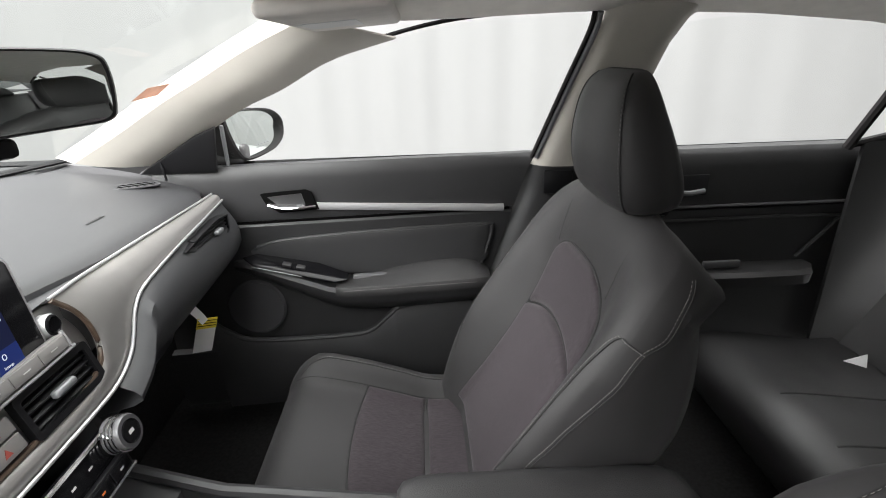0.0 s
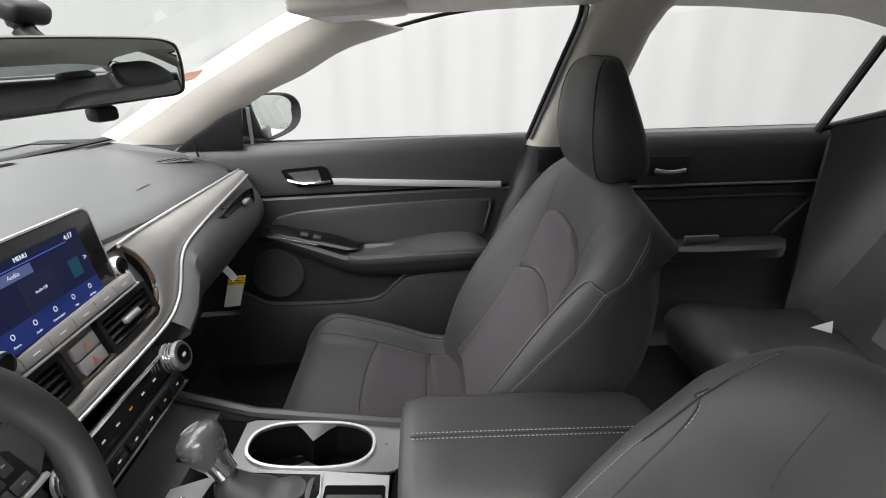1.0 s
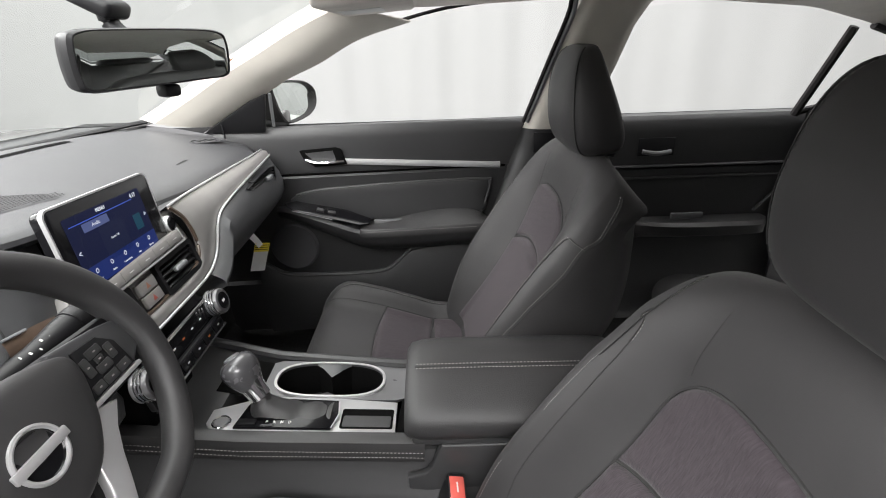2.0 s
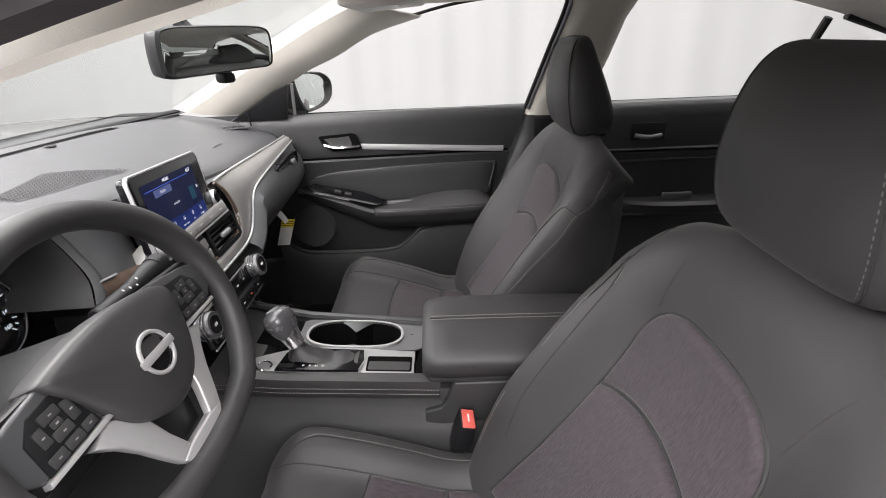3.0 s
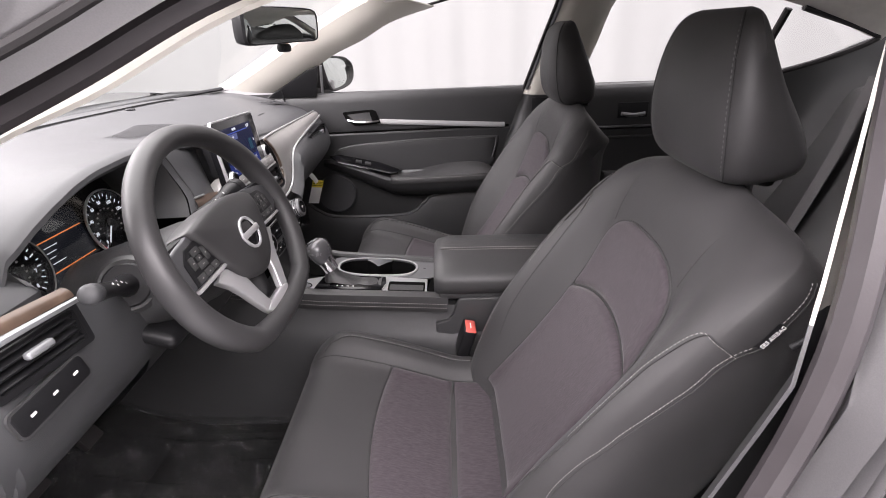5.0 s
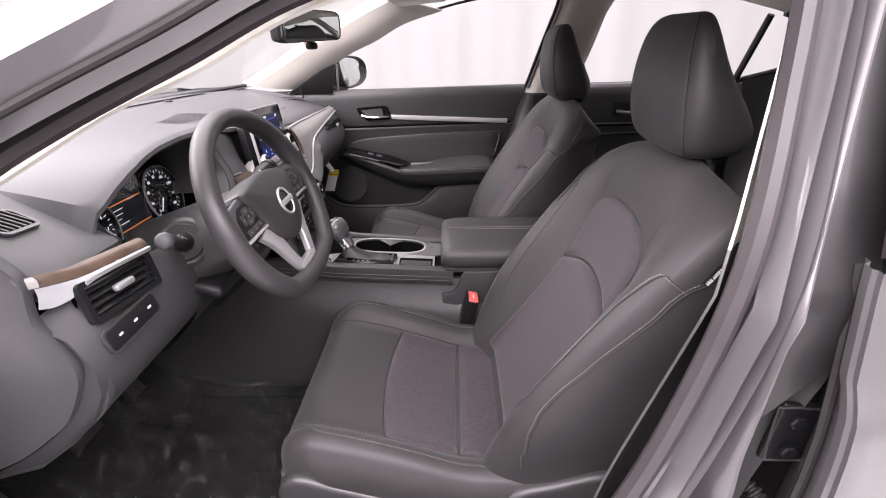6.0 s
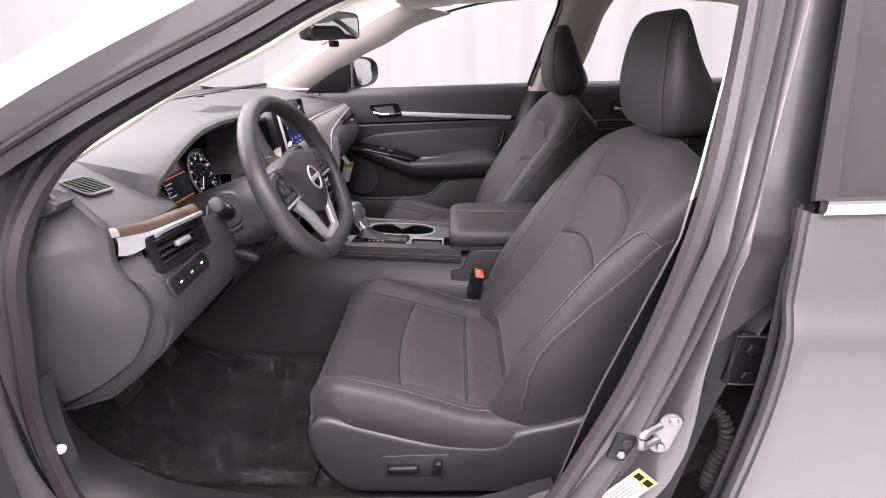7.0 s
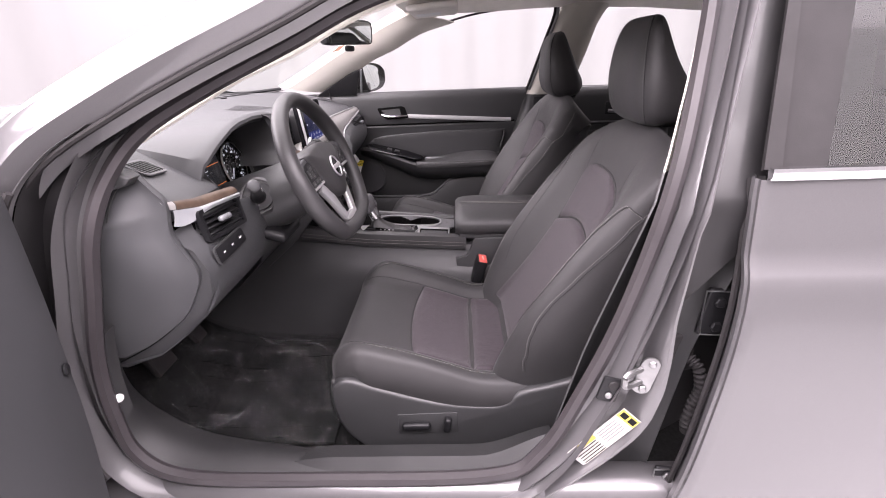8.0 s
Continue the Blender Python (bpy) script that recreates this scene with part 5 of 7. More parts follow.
    for k, (dz, col) in enumerate(((0.812, ORANGEDIM), (0.791, REDDIM))):
        hz = part("hazard_switch" if k else "passenger_airbag_lamp", prism(rrect(0.046, 0.019, 0.002), 0.006, on_stack(0.012, dz, 0.006), r=0.001), TRIM, th)
        part("switch_print", prism([(-0.005, -0.004), (0.005, -0.004), (0, 0.005)], 0.0004, on_stack(0.012, dz, 0.0124), r=0), col, hz)
    # climate panel: a slanted bar with two knobs
    mc = on_stack(0.0, 0.716, 0.012)
    cl = part("climate_panel", prism(rrect(0.25, 0.036, 0.006), 0.014, mc, r=0.003), GLOSS, th, "gloss black climate panel")
    part("climate_edge", tube([mc @ Vector((-0.125, 0.018, 0.014)), mc @ Vector((0.125, 0.018, 0.014))], 0.003, 6), CHROME, cl, "bright upper edge")
    for y in (-0.118, 0.112):
        k = part("climate_knob", turned([(0, 0), (0.024, 0), (0.024, 0.004), (0.0225, 0.006), (0.0225, 0.022), (0.021, 0.024), (0, 0.0235)], 40, mc @ pose(y, 0.002, 0.012)), SILVERDARK, cl, "ribbed silver temperature knob")
        for q in (0.007, 0.012, 0.017):
            part("knob_ring", turned([(0.0228, q - 0.0012), (0.0243, q - 0.001), (0.0243, q + 0.001), (0.0228, q + 0.0012)], 40, mc @ pose(y, 0.002, 0.012)), CHROME, k)
        part("knob_cap", disc(0.0155, 0.001, mc @ pose(y, 0.002, 0.0355)), GLOSS, k)
        part("knob_mark", rbox(0.009, 0.005, 0.0004, 0, mc @ pose(y, 0.002, 0.0368)), WHITE, k)
    for k in range(5):
        part("climate_print", rbox(0.007, 0.0025, 0.0004, 0, mc @ pose(-0.06 + 0.030 * k, 0.0, 0.0144)), ORANGE if k == 2 else WHITE, cl)
    mk = on_stack(-0.01, 0.688, 0.022)
    kp = part("climate_key_panel", prism(rrect(0.235, 0.022, 0.004), 0.010, mk, r=0.002), BLACK, th, "row of climate keys")
    for k in range(6):
        part("climate_key", prism(rrect(0.034, 0.017, 0.002), 0.003, mk @ pose(-0.094 + 0.0376 * k, 0, 0.010), r=0.001), GLOSS, kp)
        part("key_print", rbox(0.006, 0.0022, 0.0004, 0, mk @ pose(-0.094 + 0.0376 * k, 0, 0.0132)), ORANGE if k == 4 else WHITE, kp)
    part("key_row_edge", tube([mk @ Vector((-0.118, -0.012, 0.010)), mk @ Vector((0.118, -0.012, 0.010))], 0.003, 6), CHROME, kp)
    # A solid black block imitates the shaded opening under the climate keys.
    part("bin_shade_block", rbox(0.06, 0.15, 0.12, 0.01, pose(-0.475, 0.02, 0.62)), VOID, th)
    for y in (-0.112, 0.155):
        part("stack_cheek", prism([(-0.66, 0.76), (-0.452, 0.76), (-0.425, 0.70), (-0.430, 0.67), (-0.50, 0.585), (-0.60, 0.50), (-0.66, 0.50)], 0.014, Matrix(((1, 0, 0, 0), (0, 0, -1, y), (0, 1, 0, 0), (0, 0, 0, 1))), r=0.003), PLASTIC, th, "dark side of the centre stack")


ORANGEDIM = mat("dull_orange_print", (0.36, 0.16, 0.10), 0.6, vary=0.05, vscale=60)
REDDIM = mat("dull_red_print", (0.40, 0.08, 0.06), 0.6, vary=0.05, vscale=60)
SCREEN = glow("navy_display", (0.006, 0.010, 0.045), 0.8)
TILE = glow("pale_blue_tile", (0.10, 0.13, 0.30), 0.8)
TILEDARK = glow("dim_blue_tile", (0.008, 0.012, 0.04), 1.0)
TEAL = glow("teal_tile", (0.01, 0.07, 0.12), 0.7)
BLUEBAR = glow("blue_bar", (0.012, 0.028, 0.16), 0.8)
BLUELINE = glow("bright_blue_line", (0.06, 0.12, 0.6), 1.0)
LIT = glow("white_lit_text", (0.8, 0.85, 0.95), 0.9)
centre_stack()


# ---- instrument binnacle, driver's side of the dash ----
def binnacle():
    th = thing("instrument_binnacle", (-0.56, -0.37, 0.78), "instrument binnacle with round dials under a hood", "instrument cluster")
    lip = [(-0.503, y, edge_z(y) - 0.012) for y in np.linspace(-0.560, -0.245, 30)] + [(-0.500, -0.222, 0.940), (-0.492, -0.206, 0.900), (-0.476, -0.207, 0.862), (-0.466, -0.225, 0.830)]
    start = [(-0.49, -0.530, 0.820), (-0.495, -0.552, 0.865)]
    lip = even(cr(start + lip, 3), 60)
    deep = [(-0.610, -0.375 + (y + 0.375) * 0.93, 0.838 + (z - 0.838) * (0.74 if z > 0.838 else 0.9)) for x, y, z in lip]
    part("hood_inside", ribbon([lip, 0.6 * lip + 0.4 * np.array(deep), np.array(deep)], 60), PLASTIC, th, "dark inside of the hood")
    side = [[(-0.503, -0.250, 0.952), (-0.500, -0.222, 0.940), (-0.491, -0.205, 0.900), (-0.474, -0.206, 0.862), (-0.464, -0.224, 0.830)],
            [(-0.500, -0.245, 0.957), (-0.494, -0.214, 0.942), (-0.484, -0.197, 0.900), (-0.466, -0.198, 0.861), (-0.456, -0.216, 0.828)],
            [(-0.502, -0.20, 0.956), (-0.494, -0.172, 0.938), (-0.482, -0.160, 0.900), (-0.462, -0.165, 0.860), (-0.452, -0.175, 0.826)],
            [(-0.506, -0.13, 0.944), (-0.502, -0.115, 0.925), (-0.492, -0.108, 0.890), (-0.466, -0.122, 0.852), (-0.452, -0.13, 0.820)],
            [(-0.520, -0.055, 0.932), (-0.518, -0.052, 0.915), (-0.514, -0.050, 0.885), (-0.505, -0.052, 0.850), (-0.495, -0.055, 0.815)]]
    part("hood_side", ribbon([cr(c, 6) for c in side], 24), SOFT, th, "charcoal side of the hood")
    part("hood_seam", tube([(x + 0.0015, y, z) for x, y, z in cr(side[1], 6)], 0.0012, 5), DARKTHREAD, th)
    part("trim_piece", strip_between([(-0.4605, -0.208, 0.858), (-0.456, -0.165, 0.855), (-0.455, -0.128, 0.848)], [(-0.452, -0.214, 0.834), (-0.447, -0.165, 0.830), (-0.446, -0.128, 0.824)], 0.003, 16, 4), WOOD, th, "brown wood-look trim piece")
    part("trim_piece_edge", tube([(-0.4590, -0.208, 0.860), (-0.4545, -0.180, 0.858)], 0.0019, 6), SILVERGREY, th)
    mf = facing((-0.592, -0.375, 0.838), (0.95, 0, 0.22))
    part("dial_face", prism(rrect(0.40, 0.17, 0.03), 0.004, mf, r=0), VOID, th, "black dial face")
    for y in (0.105, -0.105):
        d = part("dial", turned([(0, 0), (0.052, 0), (0.056, 0.004), (0.058, 0.009), (0.0545, 0.010), (0.052, 0.004), (0, 0.003)], 48, mf @ pose(y, 0.0, 0.006)), GLOSS, th, "round dial with a bright ring")
        part("dial_ring", turned([(0.0545, 0.009), (0.058, 0.009), (0.0585, 0.0115), (0.0555, 0.0125)], 48, mf @ pose(y, 0.0, 0.006)), SILVER, d)
        for k in range(27):
            a = radians(225 - 270 * k / 26)
            r1 = 0.049 if k % 2 else 0.0465
            part("dial_tick", rbox(0.0045 if k % 2 else 0.007, 0.0013, 0.0004, 0, mf @ pose(y + r1 * math.cos(a), r1 * math.sin(a), 0.0102, 0, 0, math.degrees(a))), LIT, d)
        vals = range(0, 161, 20) if y > 0 else range(0, 9)
        vals = list(vals)
        for k, v in enumerate(vals):
            a = radians(225 - 270 * k / (len(vals) - 1))
            letters(str(v), 0.0078, mf @ pose(y + 0.0385 * math.cos(a), 0.037 * math.sin(a), 0.0100), "dial_number", LIT, d)
        for k in range(0, 27, 2):
            a = radians(225 - 270 * k / 26)
            part("inner_print", rbox(0.0040, 0.0024, 0.0004, 0, mf @ pose(y + 0.0255 * math.cos(a), 0.0255 * math.sin(a), 0.0100)), THREAD, d)
        part("needle", rbox(0.045, 0.0022, 0.001, 0, mf @ pose(y + 0.015 * math.cos(radians(228)), 0.015 * math.sin(radians(228)), 0.013, 0, 0, 228)), LIT, d, "white needle")
        if y > 0:
            part("red_arc", tube([(mf @ Vector((y + 0.0535 * math.cos(a), 0.0535 * math.sin(a), 0.0155)))[:] for a in np.linspace(radians(150), radians(225), 14)], 0.0009, 5), REDLIT, d, "red lit arc")
        part("needle_hub", disc(0.008, 0.004, mf @ pose(y, 0, 0.0105)), BLACK, d)
    ds = part("cluster_display", prism(rrect(0.105, 0.105, 0.004), 0.001, mf @ pose(0.0, 0.0, 0.006), r=0), DIMSCREEN, th, "lit driver display")
    for dz in (0.022, -0.026):
        part("display_line", rbox(0.10, 0.0016, 0.0004, 0, mf @ pose(0, dz, 0.0074)), ORANGELIT, ds)
    letters("P", 0.011, mf @ pose(-0.012, -0.038, 0.0074), "display_text", LIT, ds)
    for k, dz in enumerate((0.012, 0.004, -0.004, -0.013)):
        part("display_print", rbox(0.026 - 0.007 * (k % 3), 0.0012, 0.0004, 0, mf @ pose(-0.022 - 0.0035 * (k % 3), dz, 0.0074)), LIT, ds)
    part("display_print", rbox(0.026, 0.0011, 0.0004, 0, mf @ pose(0.018, -0.038, 0.0074)), BLUELINE, ds)
    ob = part("dial_lens", prism(rrect(0.365, 0.15, 0.03), 0.001, mf @ pose(0, 0, 0.022), r=0), GLASS, th)
    ob.visible_shadow = False


REDLIT = glow("red_lit_arc", (0.55, 0.03, 0.03), 0.8)
DIMSCREEN = glow("dark_display", (0.006, 0.007, 0.010), 1.0)
ORANGELIT = glow("orange_lit_line", (0.75, 0.22, 0.06), 0.9)
binnacle()


def driver_dash():
    part("trim_cap", strip_between([(-0.506, -0.712, 0.872), (-0.500, -0.702, 0.870), (-0.496, -0.695, 0.869)], [(-0.503, -0.712, 0.858), (-0.497, -0.702, 0.856), (-0.492, -0.695, 0.855)], 0.003, 12, 4), TRIM, dash, "pale end of the trim strip")
    part("wood_trim", strip_between([(-0.4955, -0.694, 0.869), (-0.4815, -0.660, 0.864), (-0.480, -0.64, 0.862), (-0.470, -0.535, 0.853)], [(-0.4915, -0.694, 0.8545), (-0.4745, -0.660, 0.849), (-0.470, -0.64, 0.847), (-0.458, -0.535, 0.841)], 0.003, 20, 4), WOOD, dash, "brown wood-look trim strip")
    part("silver_wrap", strip_between([(-0.495, -0.699, 0.8545), (-0.487, -0.685, 0.852), (-0.473, -0.655, 0.848), (-0.466, -0.61, 0.845), (-0.457, -0.535, 0.840)], [(-0.501, -0.698, 0.826), (-0.490, -0.686, 0.823), (-0.474, -0.668, 0.829), (-0.463, -0.640, 0.839), (-0.455, -0.535, 0.833)], 0.003, 40, 4), SILVERGREY, dash, "satin silver vent surround")
    slot_vent((-0.462, -0.605, 0.812), (0.08, 1, -0.04), (-0.2, 0.03, 0.98), (0.97, -0.1, 0.2), 4, 0.118, 0.0105, dash)
    rows = []
    for y in np.linspace(-0.706, -0.42, 16):
        inb = smooth_step(-0.60, -0.44, y)
        top = 0.80 - 0.02 * inb
        oub = smooth_step(-0.640, -0.700, y)
        rows.append([(-0.485 + 0.01 * inb - 0.035 * oub, y, top + 0.03 - 0.022 * oub), (-0.464 + 0.01 * inb - 0.010 * oub, y, 0.785), (-0.454, y, 0.745), (-0.456, y, 0.705), (-0.476, y, 0.665), (-0.515, y, 0.625), (-0.58, y, 0.578), (-0.66, y, 0.555), (-0.74, y, 0.55)])
    part("knee_panel", grid_bm(rows), SOFT, dash, "dark knee panel")
    rows = []
    for y in np.linspace(-0.42, -0.10, 14):
        rows.append([(-0.50, y, 0.80), (-0.46, y, 0.76), (-0.46, y, 0.70), (-0.49, y, 0.64), (-0.55, y, 0.58), (-0.62, y, 0.54), (-0.72, y, 0.52)])
    part("column_lower_panel", grid_bm(rows), PLASTIC, dash, "dark lower dash panel")
    # switch pod with small white prints
    mw = facing((-0.4525, -0.622, 0.762), (0.95, -0.05, 0.22)) @ pose(0, 0, 0, 0, 0, 4)
    pod = part("switch_pod", prism(rrect(0.105, 0.030, 0.007), 0.006, mw, r=0.002), BLACK, dash, "small switch pod")
    part("pod_rim", ring_prism(rrect(0.110, 0.035, 0.009), rrect(0.102, 0.027, 0.006), 0.004, mw @ pose(0, 0, 0.001)), PLASTIC, pod)
    for k in range(3):
        part("pod_print", rbox(0.007, 0.003, 0.0005, 0, mw @ pose(-0.030 + 0.032 * k, 0, 0.0063)), WHITE, pod)
    # end cap seen through the door opening: lit shoulder above, lower face leaned inwards to shade it darker, one
    # smooth moulding
    rim = even(cr([(-0.545, -0.700, 0.924), (-0.530, -0.706, 0.908), (-0.512, -0.710, 0.890), (-0.496, -0.710, 0.868), (-0.498, -0.712, 0.835), (-0.496, -0.714, 0.812), (-0.482, -0.715, 0.784), (-0.469, -0.715, 0.758), (-0.467, -0.715, 0.738), (-0.477, -0.715, 0.712), (-0.502, -0.715, 0.671), (-0.539, -0.715, 0.639), (-0.587, -0.714, 0.606), (-0.640, -0.712, 0.580)], 6), 70)
    rows = []
    for x, y, z in rim:
        face = float(np.interp(z, (0.55, 0.62, 0.72, 0.80, 0.846, 0.862, 0.90, 0.93), (-0.712, -0.722, -0.736, -0.748, -0.752, -0.739, -0.717, -0.700)))
        row = [(x - 0.006, y + 0.016, z), (x - 0.001, y + 0.004, z), (x - 0.002, y - 0.002, z)]
        for f in (0.06, 0.14, 0.26, 0.42, 0.6, 0.8, 1.0):
            row.append((x + (-0.70 - x) * f, y + (face - y) * smooth_step(0.0, 0.42, f), z + 0.020 * f * smooth_step(0.83, 0.90, z)))
        rows.append(row)
    part("dash_end_cap", tidy(grid_bm(rows)), SOFT, dash, "dark grained dash end cap")
    ce2 = cr([(-0.511, 0.805), (-0.496, 0.793), (-0.470, 0.765), (-0.456, 0.715), (-0.466, 0.675), (-0.505, 0.635), (-0.579, 0.577), (-0.66, 0.545)], 6)
    ce1 = cr([(-0.513, 0.805), (-0.506, 0.793), (-0.490, 0.765), (-0.486, 0.722), (-0.500, 0.682), (-0.538, 0.640), (-0.60, 0.597), (-0.683, 0.555)], 6)
    part("end_cap_edge", ribbon([[(x, -0.708, z) for x, z in ce1], [(x + 0.003, -0.700, z) for x, z in ce1], [(x, -0.694, z) for x, z in ce2], [(x + 0.001, -0.684, z) for x, z in ce2], [(x - 0.01, -0.674, z) for x, z in ce2]], 40), SOFT, dash, "rounded dark knee panel edge")
    part("end_cap_joint", tube([(x - 0.001, -0.7095, z) for x, z in ce1[2:]], 0.0016, 6), INK, dash, "dark joint beside the knee panel edge")
    foot = part("pillar_foot_cover", prism([(-0.66, 0.940), (-0.580, 0.931), (-0.542, 0.929), (-0.526, 0.918), (-0.536, 0.906), (-0.560, 0.900), (-0.602, 0.888), (-0.66, 0.876)], 0.034, Matrix(((1, 0, 0, 0), (0, 0, -1, -0.706), (0, 1, 0, 0), (0, 0, 0, 1))), r=0.007, seg=3), PLASTIC, dash, "dark pillar foot cover")
    part("cover_joint", tube([(-0.556, -0.727, 0.903), (-0.566, -0.741, 0.880), (-0.574, -0.748, 0.852)], 0.0012, 5), DARKTHREAD, foot)
    # pedals
    for x, y, w in ((-0.80, -0.42, 0.08), (-0.78, -0.28, 0.05)):
        pd = part("pedal", rbox(0.018, w, 0.07, 0.005, pose(x, y, 0.38, 0, -30, 0)), RUBBER, dash, "black rubber pedal")
        part("pedal_arm", tube([(x - 0.02, y, 0.39), (x - 0.09, y, 0.60)], 0.008, 8), BLACK, pd)
    part("release_lever", rbox(0.020, 0.040, 0.012, 0.004, pose(-0.66, -0.60, 0.540, 0, 20, 0)), SILVERDARK, dash, "small bonnet release lever")


driver_dash()
# ---- steering wheel ----
WC = Vector((-0.322, -0.368, 0.851))
WN = Vector((0.919, 0, 0.394)).normalized()
WM = facing(WC, WN)  # x right seen from the seat is -y... local x = to the passenger side


def steering_wheel():
    th = thing("steering_wheel", WC, "black three-spoke steering wheel with satin silver accents", "steering wheel")

    def rim(a):
        s, c = math.sin(a), math.cos(a)
        x, y = 0.186 * c, 0.160 * s
        if y < -0.128:
            y = -0.128 - (abs(y) - 0.128) * 0.45
        return x, y
    pts, rad = [], []
    for k in range(96):
        a = 2 * math.pi * k / 96
        x, y = rim(a)
        pts.append(WM @ Vector((x, y, 0.0)))
        rad.append(0.0162 + 0.0024 * max(0, math.cos(2 * (a - 0.5))))
    part("rim", tube([tuple(p) for p in pts], rad, 18, closed=True, up=tuple(WN), squash=1.08), WHEELSKIN, th, "thick black rim")
    # hub: a broad rounded shield, low dome
    hub = [(-0.106, 0.040), (-0.098, 0.049), (-0.050, 0.056), (0.0, 0.057), (0.050, 0.051), (0.086, 0.039), (0.092, 0.022), (0.084, -0.004), (0.068, -0.034), (0.042, -0.060), (0.0, -0.073), (-0.042, -0.060), (-0.068, -0.034), (-0.089, 0.010)]
    out = np.array(cr(hub, 5, closed=True))
    rows = []
    for f, z in ((0.97, -0.030), (0.99, -0.010), (1.0, 0.001), (0.992, 0.006), (0.965, 0.0100), (0.91, 0.0130), (0.80, 0.0158), (0.6, 0.0182), (0.3, 0.0198), (0.02, 0.0203)):
        rows.append([(WM @ Vector((x * f, y * f, z)))[:] for x, y in out])
    part("airbag_cover", tidy(grid_bm(rows, closed_v=True, cap=True)), WHEELSKIN, th, "domed charcoal airbag cover")
    ring = [(0.0235 * math.cos(a), 0.0235 * math.sin(a)) for a in np.linspace(0, 2 * math.pi, 49)[:-1]]
    em = part("emblem", tube([(WM @ Vector((x, y - 0.007, 0.0215)))[:] for x, y in ring], 0.0024, 8, closed=True, up=tuple(WN)), SILVER, th, "round bright emblem with a bar")
    part("emblem_bar", rbox(0.058, 0.0095, 0.004, 0.0015, WM @ pose(0, -0.007, 0.0225)), SILVER, em)
    part("emblem_disc", disc(0.022, 0.0008, WM @ pose(0, -0.007, 0.0192)), GLOSS, em)

    def sided(pts, s):
        """Outline on one side of the hub, wound the same way round on both."""
        pts = [(s * x, y) for x, y in pts]
        return pts if s > 0 else pts[::-1]
    # side spokes: satin cover, key pod with a cross of four keys over a row of three, thin silver bar
    for s in (-1, 1):
        part("side_spoke", prism(sided([(0.168, 0.040), (0.070, 0.046), (0.060, -0.030), (0.150, -0.030), (0.168, -0.026), (0.178, 0.004)], s), 0.020, WM @ pose(0, 0, -0.024), r=0.004), BLACK, th, "dark side spoke")
        part("spoke_cover", prism(sided([(0.166, 0.032), (0.140, 0.038), (0.078, 0.047), (0.070, -0.016), (0.154, -0.018), (0.172, -0.006), (0.175, 0.012)], s), 0.010, WM @ pose(0, 0, -0.008), r=0.0035, seg=3), SPOKECOVER, th, "satin charcoal spoke cover")
        pod = part("key_pod", prism(sided([(0.146, 0.016), (0.130, 0.031), (0.096, 0.034), (0.082, -0.0160), (0.149, -0.0170)], s), 0.004, WM @ pose(0, 0, 0.0005), r=0.001), BLACK, th, "black key pod")
        for x, y, w, h in ((0.0985, 0.0125, 0.0100, 0.0200), (0.1330, 0.0110, 0.0100, 0.0170), (0.1158, 0.0215, 0.0200, 0.0098), (0.1158, 0.0030, 0.0200, 0.0098), (0.1158, 0.0122, 0.0110, 0.0068), (0.0950, -0.0092, 0.0150, 0.0100), (0.1140, -0.0098, 0.0190, 0.0100), (0.1345, -0.0102, 0.0180, 0.0100)):
            k = part("wheel_key", prism(rrect(w, h, 0.0015, 3), 0.0018, WM @ pose(s * x, y, 0.0045), r=0.0006), PLASTIC, pod)
            part("key_print", rbox(0.0032, 0.0014, 0.0004, 0, WM @ pose(s * x, y, 0.0066)), THREAD, k)
        part("silver_key_edge", prism(sided([(0.154, -0.0185), (0.074, -0.0170), (0.071, -0.0225), (0.155, -0.0235)], s), 0.010, WM @ pose(0, 0, -0.004), r=0.0012), SILVER, th, "satin silver bar under the keys")
        # lower spoke leg: broad at the silver bar, narrowing to the foot
        part("lower_spoke", prism(sided([(0.050, -0.040), (0.042, -0.062), (0.036, -0.085), (0.024, -0.114), (0.047, -0.119), (0.058, -0.100), (0.072, -0.073), (0.086, -0.052), (0.106, -0.032), (0.080, -0.0225)][::-1], s), 0.012, WM @ pose(0, 0, -0.011), r=0.003, seg=3), SILVER, th, "satin silver lower spoke leg")
    part("lower_spoke_foot", prism([(-0.047, -0.1185), (-0.024, -0.1135), (0.024, -0.1135), (0.047, -0.1185), (0.028, -0.139), (-0.028, -0.139)][::-1], 0.013, WM @ pose(0, 0, -0.0115), r=0.003, seg=3), SILVER, th, "satin silver spoke foot")
    part("spoke_filler", prism([(-0.045, -0.055), (-0.026, -0.115), (0.026, -0.115), (0.045, -0.055)], 0.008, WM @ pose(0, 0, -0.026), r=0.001), BLACK, th, "black filler between the spoke legs")


steering_wheel()


